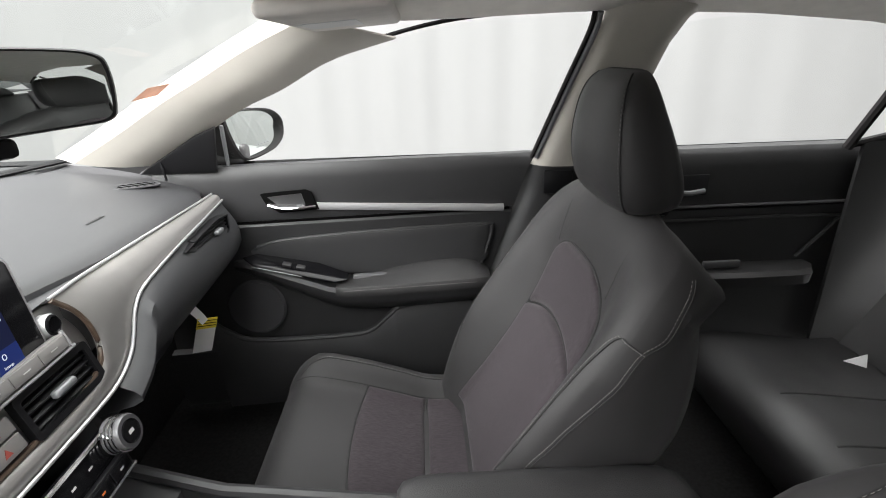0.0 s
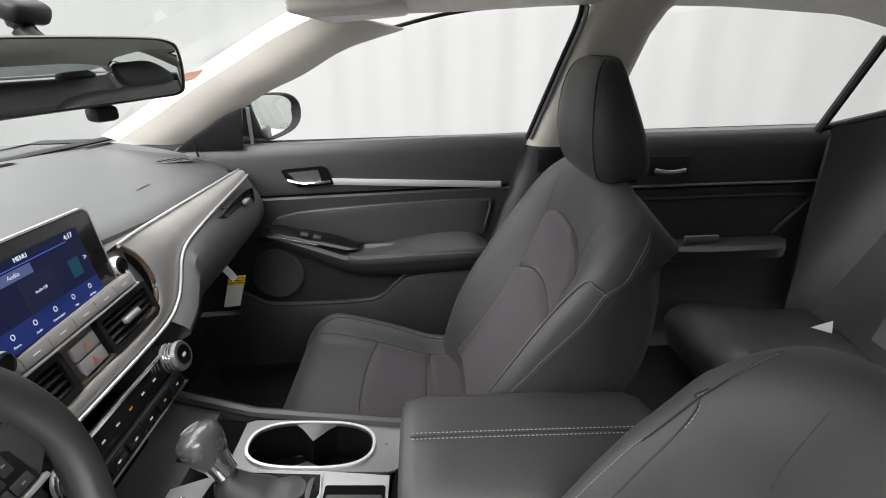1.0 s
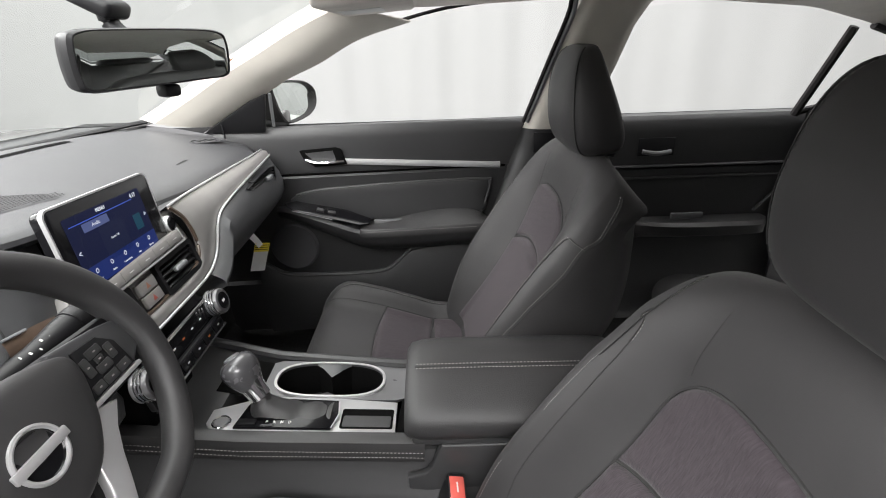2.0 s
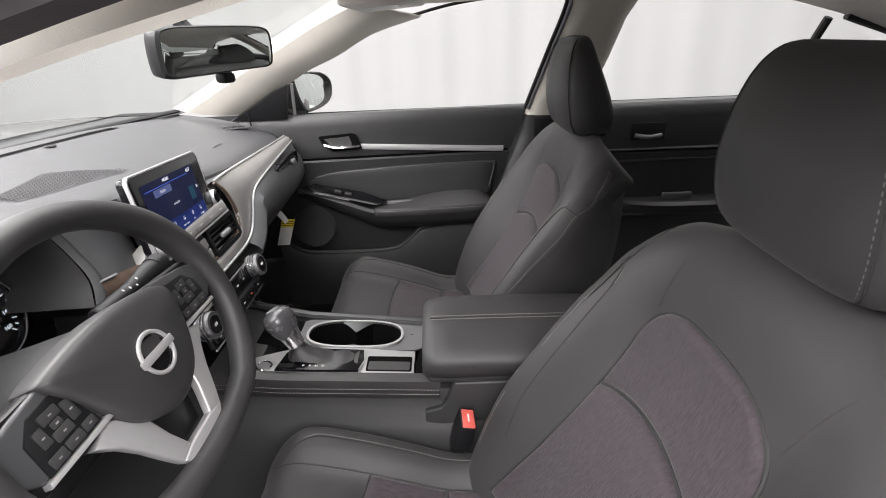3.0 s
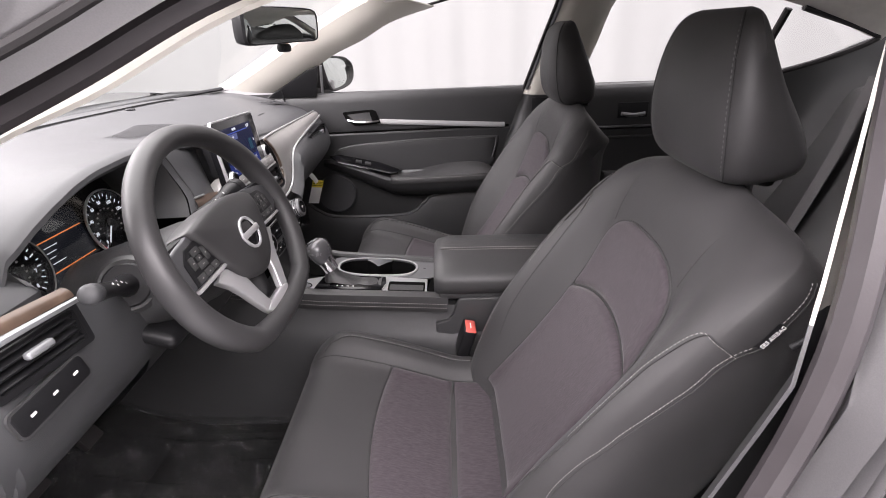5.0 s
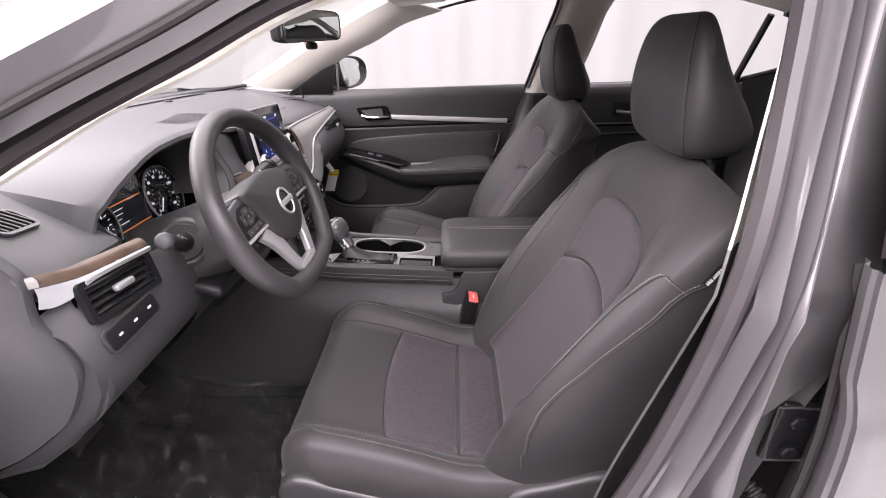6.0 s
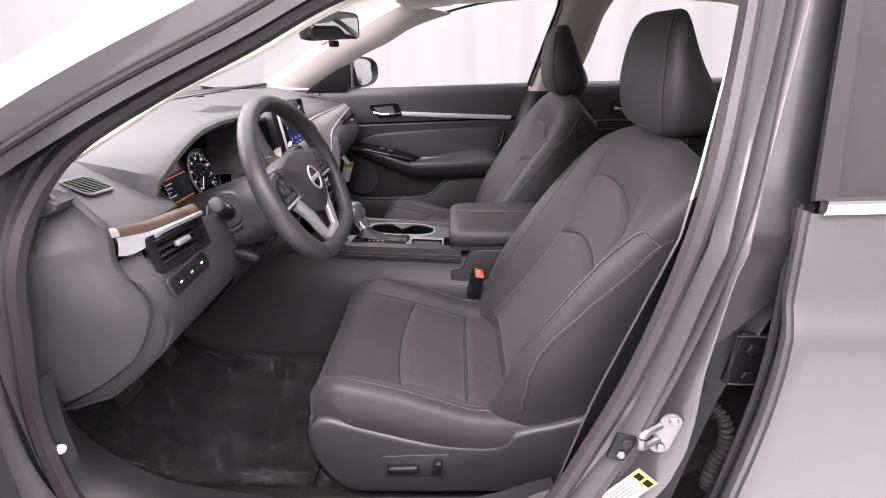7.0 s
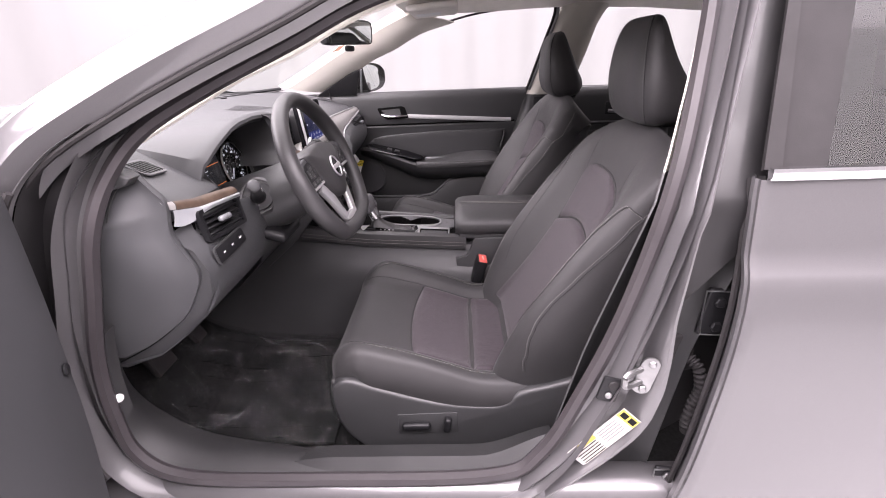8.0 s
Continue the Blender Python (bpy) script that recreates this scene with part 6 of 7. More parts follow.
def column():
    th = thing("steering_column", (-0.45, -0.37, 0.75), "dark steering column shroud with two control stalks", "steering column")
    rows = []
    for f, r in ((0.0, 0.055), (0.03, 0.064), (0.08, 0.068), (0.16, 0.075), (0.22, 0.08)):
        c = WC - WN * (0.045 + f)
        rows.append([(c + WM.to_3x3() @ Vector((r * 1.1 * math.cos(a), r * math.sin(a) - 0.012, 0)))[:] for a in np.linspace(0, 2 * math.pi, 33)[:-1]])
    part("shroud", tidy(grid_bm(rows, closed_v=True, cap=True)), PLASTIC, th, "dark column shroud")
    for p0, p1, k0 in ((Vector((-0.405, -0.290, 0.852)), Vector((-0.392, -0.172, 0.868)), 1), (Vector((-0.458, -0.442, 0.806)), Vector((-0.408, -0.573, 0.862)), -1)):
        q = np.array([p0 + (p1 - p0) * f for f in np.linspace(0, 1, 12)])
        rad = [0.017, 0.0165, 0.016, 0.0150, 0.0145, 0.0145, 0.0150, 0.0160, 0.0172, 0.0178, 0.0168, 0.0100] if k0 > 0 else [0.017, 0.016, 0.0140, 0.0115, 0.0105, 0.0100, 0.0100, 0.0105, 0.0112, 0.0118, 0.0115, 0.007]
        st = part("stalk", tube(q, rad, 18, up=tuple(WN)), BLACK, th, "black control stalk with white symbols")
        part("stalk_boot", disc(0.032 if k0 < 0 else 0.017, 0.016, facing(p0 - (p1 - p0) * 0.06, p1 - p0)), BLACK, th, "round black stalk collar")
        if k0 < 0:
            part("stalk_ring", turned([(0.0315, 0.0), (0.040, -0.004), (0.043, 0.003), (0.037, 0.011), (0.0320, 0.010)], 32, facing(p0 - (p1 - p0) * 0.06, p1 - p0)), PLASTIC, th)
        part("stalk_end", tube([(p0 + (p1 - p0) * f)[:] for f in (0.86, 0.93, 0.985, 1.012, 1.022)], [0.0186, 0.0192, 0.0184, 0.0135, 0.004] if k0 > 0 else [0.0118, 0.0128, 0.0122, 0.0090, 0.003], 18, up=tuple(WN)), BLACK if k0 > 0 else SOFT, st, "rounded stalk end")
        d = (p1 - p0).normalized()
        eye = Vector((0.5, -0.35, 0.8)) if k0 > 0 else Vector((0.6, -0.5, 0.6))
        up_ = (eye - d * eye.dot(d)).normalized()
        for k in range(5):
            w = p0 + (p1 - p0) * (0.30 + 0.075 * k) + up_ * (0.0149 if k0 > 0 else 0.0112)
            part("stalk_print", rbox(0.0032, 0.0013 + 0.0007 * (k % 2), 0.0008, 0, facing(w, up_, d) @ pose(0.0035 * ((k % 3) - 1), 0, 0)), WHITE, st)
    # ignition-side collar under the left stalk
    part("column_lower", rbox(0.11, 0.115, 0.026, 0.012, pose(-0.462, -0.395, 0.722, 0, 17, 0), 3), BLACK, th, "black tilt lever recess")


column()


# ---- centre console and armrest ----
def console():
    th = thing("centre_console", (-0.15, 0.01, 0.24), "dark centre console with cup holders and satin silver frame", "car console")
    rows = []
    for x in np.linspace(-1.0, 0.36, 50):
        zt = np.interp(x, (-0.62, -0.45, -0.30, -0.05, 0.0, 0.05, 0.36), (0.62, 0.585, 0.565, 0.548, 0.540, 0.545, 0.540))
        yn, yf = -0.072, float(np.interp(x, (-0.45, -0.30, -0.05, -0.04, 0.0), (0.205, 0.172, 0.158, 0.134, 0.128)))
        rows.append([(x, yn - 0.045, 0.24), (x, yn - 0.038, 0.36), (x, yn - 0.030, 0.44), (x, yn - 0.022, zt - 0.075), (x, yn - 0.004, zt - 0.052), (x, yn, zt - 0.02), (x, yn + 0.006, zt - 0.004), (x, yn + 0.016, zt), (x, yn + 0.022, zt - (0.09 if -0.36 < x < -0.045 else 0)), (x, yf - 0.026, zt - (0.09 if -0.36 < x < -0.045 else 0)), (x, yf - 0.02, zt), (x, yf - 0.006, zt - 0.003), (x, yf, zt - 0.015), (x, yf + 0.01, zt - 0.08), (x, yf + 0.03, 0.24)])
    part("console_body", grid_bm(rows), PLASTIC, th, "dark plastic console body")
    # padded, stitched side rail facing the driver
    rail = [(x, -0.074, np.interp(x, (-0.50, -0.30, -0.05, 0.0), (0.588, 0.564, 0.549, 0.546))) for x in np.linspace(-0.50, -0.006, 26)]
    part("side_rail_pad", sweep(rail, [(0.010, -0.020), (0.013, 0.0), (0.010, 0.018), (0.0, 0.024), (-0.01, 0.024), (-0.01, -0.024), (0.002, -0.024)], (0, -1, 0)), LEATHER, th, "black padded console rail")
    for dz in (0.004, -0.006):
        part("stitching", stitches([(x, y - 0.0135, z + dz) for x, y, z in rail], 0.0075, 0.001), THREAD, th)

    def top(x):
        return float(np.interp(x, (-0.42, -0.30, -0.05), (0.590, 0.572, 0.556)))
    slope = math.degrees(math.atan2(0.556 - 0.572, 0.25))
    mt = pose(-0.205, 0.032, 0.566, 0, -slope, 0)
    # cup holder well: two round lobes cut deep into a grey panel, with a bright rim
    n = 64
    ang = np.linspace(0, 2 * math.pi, n + 1)[:-1]
    cup_o = [(0.103 * math.copysign(abs(math.cos(a)) ** 0.66, math.cos(a)), 0.051 * math.copysign(abs(math.sin(a)) ** 0.82, math.sin(a))) for a in ang]
    cup_i = [(x * 0.955, y * 0.915) for x, y in cup_o]
    hole = []
    for x, y in cup_i:
        pinch = (0.036 if y > 0 else 0.014) * math.exp(-(x / 0.020) ** 4)
        hole.append((x * 0.995, (abs(y) * 0.99 - pinch) * (1 if y > 0 else -1)))
    mcup = mt @ pose(0.019, 0.050, 0.002)
    cr_ = part("cup_holder_rim", ring_prism(cup_o, cup_i, 0.007, mcup @ pose(0, 0, -0.002)), SILVER, th, "satin silver cup holder rim")
    part("cup_holder_ledge", tidy(grid_bm([[(mcup @ Vector((x, y, z)))[:] for x, y in o] for o, z in ((cup_i, 0.003), (hole, -0.001))], closed_v=True)), SPOKECOVER, cr_, "dark grey divider ledge")
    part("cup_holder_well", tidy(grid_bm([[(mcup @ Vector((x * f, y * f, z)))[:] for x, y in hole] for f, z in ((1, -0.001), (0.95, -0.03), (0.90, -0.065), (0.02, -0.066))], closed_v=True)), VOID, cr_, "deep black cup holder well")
    # grey panel round the cup holders, open over the well
    pan = []
    for a in ang:
        dx, dy = math.cos(a), math.sin(a)
        f = min((0.146 if dx > 0 else 0.118) / (abs(dx) + 1e-9), (0.056 if dy > 0 else 0.053) / (abs(dy) + 1e-9))
        pan.append((dx * f, dy * f))
    part("cup_panel", tidy(grid_bm([[(mcup @ Vector((x, y, z)))[:] for x, y in o] for o, z in ((pan, -0.004), (pan, 0.0005), ([(x * 0.99, y * 0.98) for x, y in cup_o], 0.0005))], closed_v=True)), CUPTRIM, th, "mid-grey satin cup holder panel")
    # Two flat black sheets paint the shade of the open bin and rear gap.
    part("front_well_shade", prism([(-0.20, 0.02), (-0.155, 0.014), (-0.100, 0.0), (-0.100, 0.104), (-0.145, 0.112), (-0.205, 0.085)], 0.002, mt @ pose(0, 0, -0.003), r=0), VOID, th, "flat black sheet for the shade in the bin before the shifter")
    part("rear_gap_shade", prism([(0.150, -0.086), (0.175, -0.086), (0.175, 0.098), (0.166, 0.098)], 0.002, mt @ pose(0, 0, -0.001), r=0), VOID, th, "flat black sheet for the shade before the armrest")
    # silver plate with shifter gate, start button and open tray
    plate_o = [(-0.146, -0.092), (0.150, -0.088), (0.150, -0.012), (0.045, -0.004), (-0.082, -0.001), (-0.163, -0.038), (-0.163, -0.070)]
    part("console_plate", prism(plate_o, 0.007, mt @ pose(0, 0, -0.001), r=0.002), SILVER, th, "satin silver console plate")
    # The tray has no depth; a thin black sheet carries its shade.
    part("open_tray", prism(rrect(0.088, 0.046, 0.004), 0.0008, mt @ pose(0.101, -0.055, 0.0062), r=0), VOID, th, "open tray drawn flat, its shade painted black")
    part("tray_floor_mat", prism(rrect(0.080, 0.026, 0.003), 0.0006, mt @ pose(0.101, -0.062, 0.0070), r=0), PLASTIC, th, "dark tray mat")
    gate_o = [(-0.114, -0.083), (0.044, -0.083), (0.052, -0.050), (0.047, -0.016), (-0.085, -0.012), (-0.105, -0.030)]
    gate = part("shift_gate", prism(gate_o, 0.007, mt @ pose(0, 0, 0.005), r=0.0025), GLOSS, th, "gloss black shift gate")
    part("gate_line", tube([(mt @ Vector(p))[:] for p in ((0.045, -0.082, 0.0118), (0.053, -0.050, 0.0118), (0.048, -0.016, 0.0118))], 0.0012, 6), SILVER, gate, "thin silver gate edge")
    for k, w in enumerate("PRND"):
        letters(w, 0.0075, mt @ pose(-0.062 + 0.0125 * k, -0.072, 0.0124), "gate_letter", WHITE, gate)
    part("gate_latch", rbox(0.028, 0.012, 0.004, 0.001, mt @ pose(-0.094, -0.073, 0.0125)), BLACK, gate)
    bt = part("start_button", turned([(0, 0), (0.0155, 0), (0.0155, 0.003), (0.014, 0.0045), (0.0125, 0.003), (0, 0.003)], 32, mt @ pose(-0.137, -0.070, 0.006)), CHROME, th, "round start button with silver ring")
    part("button_cap", disc(0.0120, 0.004, mt @ pose(-0.137, -0.070, 0.007)), SILVERDARK, bt)
    # flat pleated boot in the gate, leaning lever, grey knob
    rows = []
    for k in range(15):
        f = k / 14
        lift = 0.004 + 0.024 * math.exp(-((f - 0.12) / 0.26) ** 2) + 0.0022 * math.sin(f * 19)
        rows.append([(mt @ Vector((-0.085 + 0.125 * f, y, 0.010 + lift * (1 - (abs(y + 0.042) / 0.026) ** 3))))[:] for y in np.linspace(-0.066, -0.018, 9)])
    part("shift_boot", grid_bm(rows), LEATHER, th, "pleated black leatherette shift boot")
    base = mt @ Vector((-0.074, -0.042, 0.016))
    neck = base + Vector((-0.010, 0.004, 0.034))
    head = base + Vector((-0.036, 0.012, 0.080))
    stem = cr([base[:], neck[:], head[:]], 6)
    part("shift_stem", tube(stem[:9], [0.024, 0.0225, 0.0195, 0.0170, 0.0155, 0.0150, 0.0148, 0.0150, 0.0155], 20), LEATHER, th, "black leatherette sleeve on the lever")
    axis = (head - neck).normalized()
    part("shift_collar", tube([(neck + axis * d)[:] for d in (-0.014, -0.004, 0.008, 0.018, 0.024)], [0.0185, 0.0192, 0.0205, 0.0238, 0.0250], 20, squash=0.86), CHROME, th, "bright tapering collar on the shift lever")
    kn = [(neck + axis * d)[:] for d in (0.012, 0.020, 0.028, 0.036, 0.044, 0.051, 0.058, 0.063, 0.067, 0.0695)]
    part("shift_knob", tube(kn, [0.0226, 0.0262, 0.0296, 0.0322, 0.0336, 0.0336, 0.0314, 0.0270, 0.0194, 0.0080], 24, squash=0.80), GLOSSGREY, th, "smooth grey shift knob")
    part("knob_cap_inlay", disc(0.0135, 0.0015, facing(Vector(kn[-1]) - axis * 0.0012, axis)), SILVERGREY, th, "pale inlay on the knob")
    rim = [(x, float(np.interp(x, (-0.60, -0.45, -0.30, -0.045), (0.225, 0.190, 0.158, 0.132))), float(np.interp(x, (-0.60, -0.45, -0.30, -0.045), (0.625, 0.592, 0.573, 0.560)))) for x in np.linspace(-0.58, -0.04, 20)]
    part("console_far_rim", tube(rim, 0.010, 8), PLASTIC, th, "dark raised console rim")
    part("console_rear_side", prism([(-0.035, 0.500), (-0.006, 0.508), (0.006, 0.524), (0.014, 0.552), (0.022, 0.566), (0.33, 0.566), (0.33, 0.44), (-0.035, 0.44)][::-1], 0.014, Matrix(((1, 0, 0, 0), (0, 0, -1, -0.075), (0, 1, 0, 0), (0, 0, 0, 1))), r=0.004, seg=3), PLASTIC, th, "dark console side under the armrest")
    # rear of console
    part("console_rear", rbox(0.05, 0.21, 0.28, 0.02, pose(0.36, 0.01, 0.40), 3), PLASTIC, th)


GLOSSGREY = mat("dark_gloss_grey_plastic", (0.115, 0.115, 0.12), 0.26, 0.4, coat=0.3, rvary=0.03, vscale=40)
console()


def armrest():
    th = thing("console_armrest", (0.16, 0.01, 0.55), "padded black armrest lid with pale stitching on the console", "armrest")
    rows = []
    for x, g, dz in ((-0.026, 0.62, -0.026), (-0.035, 0.78, -0.014), (-0.036, 0.88, -0.006), (-0.029, 0.945, 0.000), (-0.010, 0.985, 0.003), (0.02, 1.0, 0.004), (0.10, 1.0, 0.003), (0.20, 1.0, 0.001), (0.28, 1.0, -0.001), (0.318, 0.985, -0.003), (0.341, 0.93, -0.009), (0.353, 0.84, -0.017), (0.357, 0.72, -0.026)):
        sec = [(-0.070, 0.568), (-0.086, 0.576), (-0.093, 0.592), (-0.088, 0.612), (-0.066, 0.628), (-0.03, 0.639), (0.02, 0.646), (0.06, 0.648), (0.092, 0.643), (0.107, 0.628), (0.111, 0.606), (0.105, 0.582), (0.09, 0.570)]
        rows.append([(x, 0.005 + (y - 0.005) * g, 0.608 + (z - 0.608) * g + (dz if z > 0.60 else 0)) for y, z in cr(sec, 4)])
    part("armrest_pad", tidy(grid_bm(rows, closed_v=True, cap=True)), LEATHER, th, "black leatherette pad")
    for y, z in ((0.000, 0.6448), (0.010, 0.6460)):
        part("stitching", stitches([(x, y, z + float(np.interp(x, (-0.02, 0.1, 0.2, 0.3), (0.0040, 0.0030, 0.0012, -0.0006)))) for x in np.linspace(-0.018, 0.322, 20)], 0.0075, 0.0013), THREAD, th)
    part("pad_seam", tube([(x, 0.005, 0.6446 + float(np.interp(x, (-0.02, 0.1, 0.2, 0.3), (0.0036, 0.0026, 0.0008, -0.001)))) for x in np.linspace(-0.02, 0.325, 20)], 0.0012, 5), DARKTHREAD, th)
    part("lid_underside", rbox(0.372, 0.18, 0.020, 0.006, pose(0.160, 0.006, 0.571), 2), PLASTIC, th)


armrest()


REDSOFT = mat("faded_red_button", (0.58, 0.10, 0.08), 0.4, vary=0.06, vscale=60)


def buckle():
    th = thing("belt_buckle", (0.05, -0.10, 0.42), "seat belt buckle with a red release button", "belt buckle")
    m = pose(0.033, -0.112, 0.474, 12, 14, 6)
    part("buckle_body", rbox(0.030, 0.046, 0.085, 0.006, m, 3), BLACK, th)
    part("release_button", rbox(0.026, 0.040, 0.014, 0.004, m @ pose(0, -0.002, 0.036), 3), REDSOFT, th, "red release button")
    part("button_print", rbox(0.0025, 0.016, 0.0006, 0, m @ pose(0.0, -0.002, 0.0432)), WHITE, th)
    part("buckle_stalk", rbox(0.016, 0.030, 0.09, 0.004, m @ pose(0.0, 0.004, -0.075)), BLACK, th, "black buckle stalk")


buckle()


# ---- passenger door panels ----
def y_door(x):
    return 0.772 + 0.065 * x


def door_panel():
    th = thing("front_passenger_door", (-0.1, 0.8, 0.3), "dark front passenger door panel with silver strip and armrest", "car door")

    def rear(z):
        return float(np.interp(z, (0.30, 0.63, 0.93), (0.075, 0.187, 0.284)))

    def sheet(zs, offs, x0, name, material, lab="", thick=0.004, n=30):
        rows = []
        for z, o in zip(zs, offs):
            xs = np.linspace(x0(z) if callable(x0) else x0, rear(z), n)
            rows.append([(x, y_door(x) + o, z) for x in xs])
        bm = grid_bm(rows)
        bmesh.ops.recalc_face_normals(bm, faces=bm.faces[:])
        bmesh.ops.solidify(bm, geom=bm.faces[:], thickness=thick)
        return part(name, bm, material, th, lab)
    sheet((0.796, 0.80, 0.815, 0.84, 0.87, 0.90, 0.922, 0.934, 0.936, 0.934), (0.012, 0.002, -0.002, -0.004, -0.006, -0.008, -0.006, 0.002, 0.012, 0.03), -0.60, "upper_panel", PLASTIC, "dark upper door panel")
    sheet((0.44, 0.50, 0.56, 0.62, 0.68, 0.74, 0.77, 0.786, 0.792, 0.794), (0.022, 0.020, 0.016, 0.014, 0.012, 0.008, 0.002, -0.001, 0.004, 0.014), -0.62, "middle_panel", PLASTIC, "dark middle door panel")
    sheet((0.26, 0.30, 0.36, 0.42, 0.450, 0.455), (0.030, 0.006, -0.006, -0.010, -0.008, 0.012), -0.66, "lower_panel", PLASTIC, "dark lower door panel with pocket")
    # strip
    prof = [(0.006, -0.009), (0.0085, 0.0), (0.006, 0.008), (0.0, 0.008), (0.0, -0.009)]
    q = [(x, y_door(x) - 0.002, np.interp(x, (-0.26, 0.20), (0.832, 0.800))) for x in np.linspace(-0.265, 0.215, 20)]
    part("silver_strip", sweep(q, prof, (0, -1, 0)), SILVER, th, "long satin silver trim strip")
    # handle: recess, rim and lever
    mh = Matrix(((1, 0, 0, -0.300), (0, 0, -1, y_door(-0.30) - 0.0068), (0, 1, 0, 0.845), (0, 0, 0, 1)))
    hr = part("handle_recess", prism([(-0.072, 0.024), (0.036, 0.030), (0.050, 0.024), (0.064, -0.020), (-0.030, -0.026), (-0.060, -0.004)], 0.0035, mh, r=0.001), VOID, th, "black door handle recess")
    part("recess_floor", prism([(-0.054, 0.015), (0.026, 0.021), (0.034, -0.010), (-0.024, -0.015)], 0.001, mh @ pose(0, 0, 0.0037), r=0), PLASTIC, hr)
    part("handle_lever", tube(cr([(-0.352, y_door(-0.35) - 0.012, 0.842), (-0.320, y_door(-0.32) - 0.018, 0.834), (-0.285, y_door(-0.28) - 0.018, 0.833), (-0.245, y_door(-0.25) - 0.010, 0.834)], 6), 0.0078, 10, squash=0.7), CHROME, hr, "bright door handle lever")
    # insert pad
    ins = [(-0.40, 0.733), (-0.335, 0.746), (-0.20, 0.753), (-0.068, 0.757), (0.160, 0.757), (0.186, 0.747), (0.177, 0.699), (0.159, 0.650), (-0.10, 0.640), (-0.22, 0.655), (-0.30, 0.685), (-0.385, 0.704), (-0.422, 0.716)]
    o = cr(ins, 4, closed=True)
    c = np.mean(o, axis=0)
    rows = []
    for f, d in ((1.0, 0.016), (0.985, 0.002), (0.955, -0.003), (0.85, -0.004), (0.5, -0.003), (0.02, -0.003)):
        rows.append([(c[0] + (x - c[0]) * f, y_door(c[0] + (x - c[0]) * f) + d, c[1] + (z - c[1]) * f) for x, z in o])
    part("insert_pad", tidy(grid_bm(rows, closed_v=True, cap=False)), PLASTIC, th, "black padded door insert")
    part("insert_edge", tube([(x, y_door(x) + 0.002, z) for x, z in cr(ins[:8], 6)], 0.0048, 8), PLASTIC, th)
    # A black bar deepens the shade in the groove between the two panels.
    part("panel_gap_shade", tube([(x, y_door(x) + 0.004, 0.7955) for x in np.linspace(-0.60, 0.232, 14)], 0.0032, 6), VOID, th, "black bar for the shade in the gap under the upper panel")
    # armrest: console of the switches, pull cup and soft pad
    arm = []
    for x, zt, th_, dy in ((-0.46, 0.700, 0.020, 0.012), (-0.42, 0.700, 0.034, 0.030), (-0.36, 0.685, 0.046, 0.045), (-0.28, 0.658, 0.056, 0.058), (-0.20, 0.632, 0.066, 0.066), (-0.10, 0.628, 0.070, 0.070), (0.05, 0.628, 0.070, 0.070), (0.15, 0.628, 0.066, 0.066), (0.18, 0.624, 0.05, 0.04)):
        y0 = y_door(x)
        arm.append([(x, y0 + 0.02, zt - 0.002), (x, y0 - 0.5 * dy, zt), (x, y0 - dy + 0.008, zt - 0.001), (x, y0 - dy, zt - 0.010), (x, y0 - dy + 0.004, zt - 0.5 * th_), (x, y0 - 0.5 * dy, zt - th_), (x, y0 + 0.02, zt - th_ - 0.02)])
    part("armrest_base", grid_bm([cr(col, 3) for col in np.swapaxes(np.array(arm), 0, 1)]), PLASTIC, th, "dark armrest moulding")
    pad = []
    for x, zt, dy, g in ((-0.212, 0.636, 0.055, 0.6), (-0.205, 0.640, 0.068, 0.95), (-0.15, 0.640, 0.074, 1), (0.0, 0.640, 0.075, 1), (0.12, 0.640, 0.072, 1), (0.165, 0.638, 0.064, 0.9), (0.178, 0.632, 0.05, 0.6)):
        y0 = y_door(x)
        pad.append([(x, y0 - dy + 0.020 * 1, zt - 0.034 * g), (x, y0 - dy, zt - 0.028 * g), (x, y0 - dy - 0.002, zt - 0.014 * g), (x, y0 - dy + 0.004, zt - 0.003), (x, y0 - dy + 0.016, zt), (x, y0 - 0.02, zt + 0.001 + 0.024 * smooth_step(-0.08, -0.02, x) * smooth_step(0.182, 0.12, x)), (x, y0 + 0.01, zt + 0.027 * smooth_step(-0.08, -0.02, x) * smooth_step(0.182, 0.12, x))])
    ap = part("armrest_pad", grid_bm([cr(col, 3) for col in np.swapaxes(np.array(pad), 0, 1)]), LEATHER, th, "black padded armrest")
    part("stitching", stitches([(x, y_door(x) - 0.0755, 0.631) for x in np.linspace(-0.19, 0.14, 14)], 0.007, 0.0009), THREAD, ap)
    # glossy switch panel, slanting
    a, b = Vector((-0.435, y_door(-0.43) - 0.020, 0.713)), Vector((-0.180, y_door(-0.2) - 0.036, 0.646))
    d = (b - a).normalized()
    up = (Vector((0, -0.35, 1)) - d * d.dot(Vector((0, -0.35, 1)))).normalized()
    yy = up.cross(d)
    ms = Matrix((d, yy, up)).transposed().to_4x4()
    ms.translation = 0.5 * (a + b)
    sw = part("switch_panel", prism([(-0.128, 0.0), (-0.09, -0.024), (0.10, -0.024), (0.128, -0.008), (0.128, 0.016), (0.05, 0.032), (-0.10, 0.024)], 0.006, ms, r=0.002), GLOSS, th, "gloss black window switch panel")
    part("switch_panel_edge", tube([(ms @ Vector((x, -0.025, 0.004)))[:] for x in np.linspace(-0.10, 0.02, 8)], 0.0014, 6), SILVERDARK, sw)
    for x in (-0.022, 0.012):
        part("window_switch", rbox(0.022, 0.014, 0.010, 0.003, ms @ pose(x, 0.0, 0.009)), PLASTIC, sw, "small window switch")
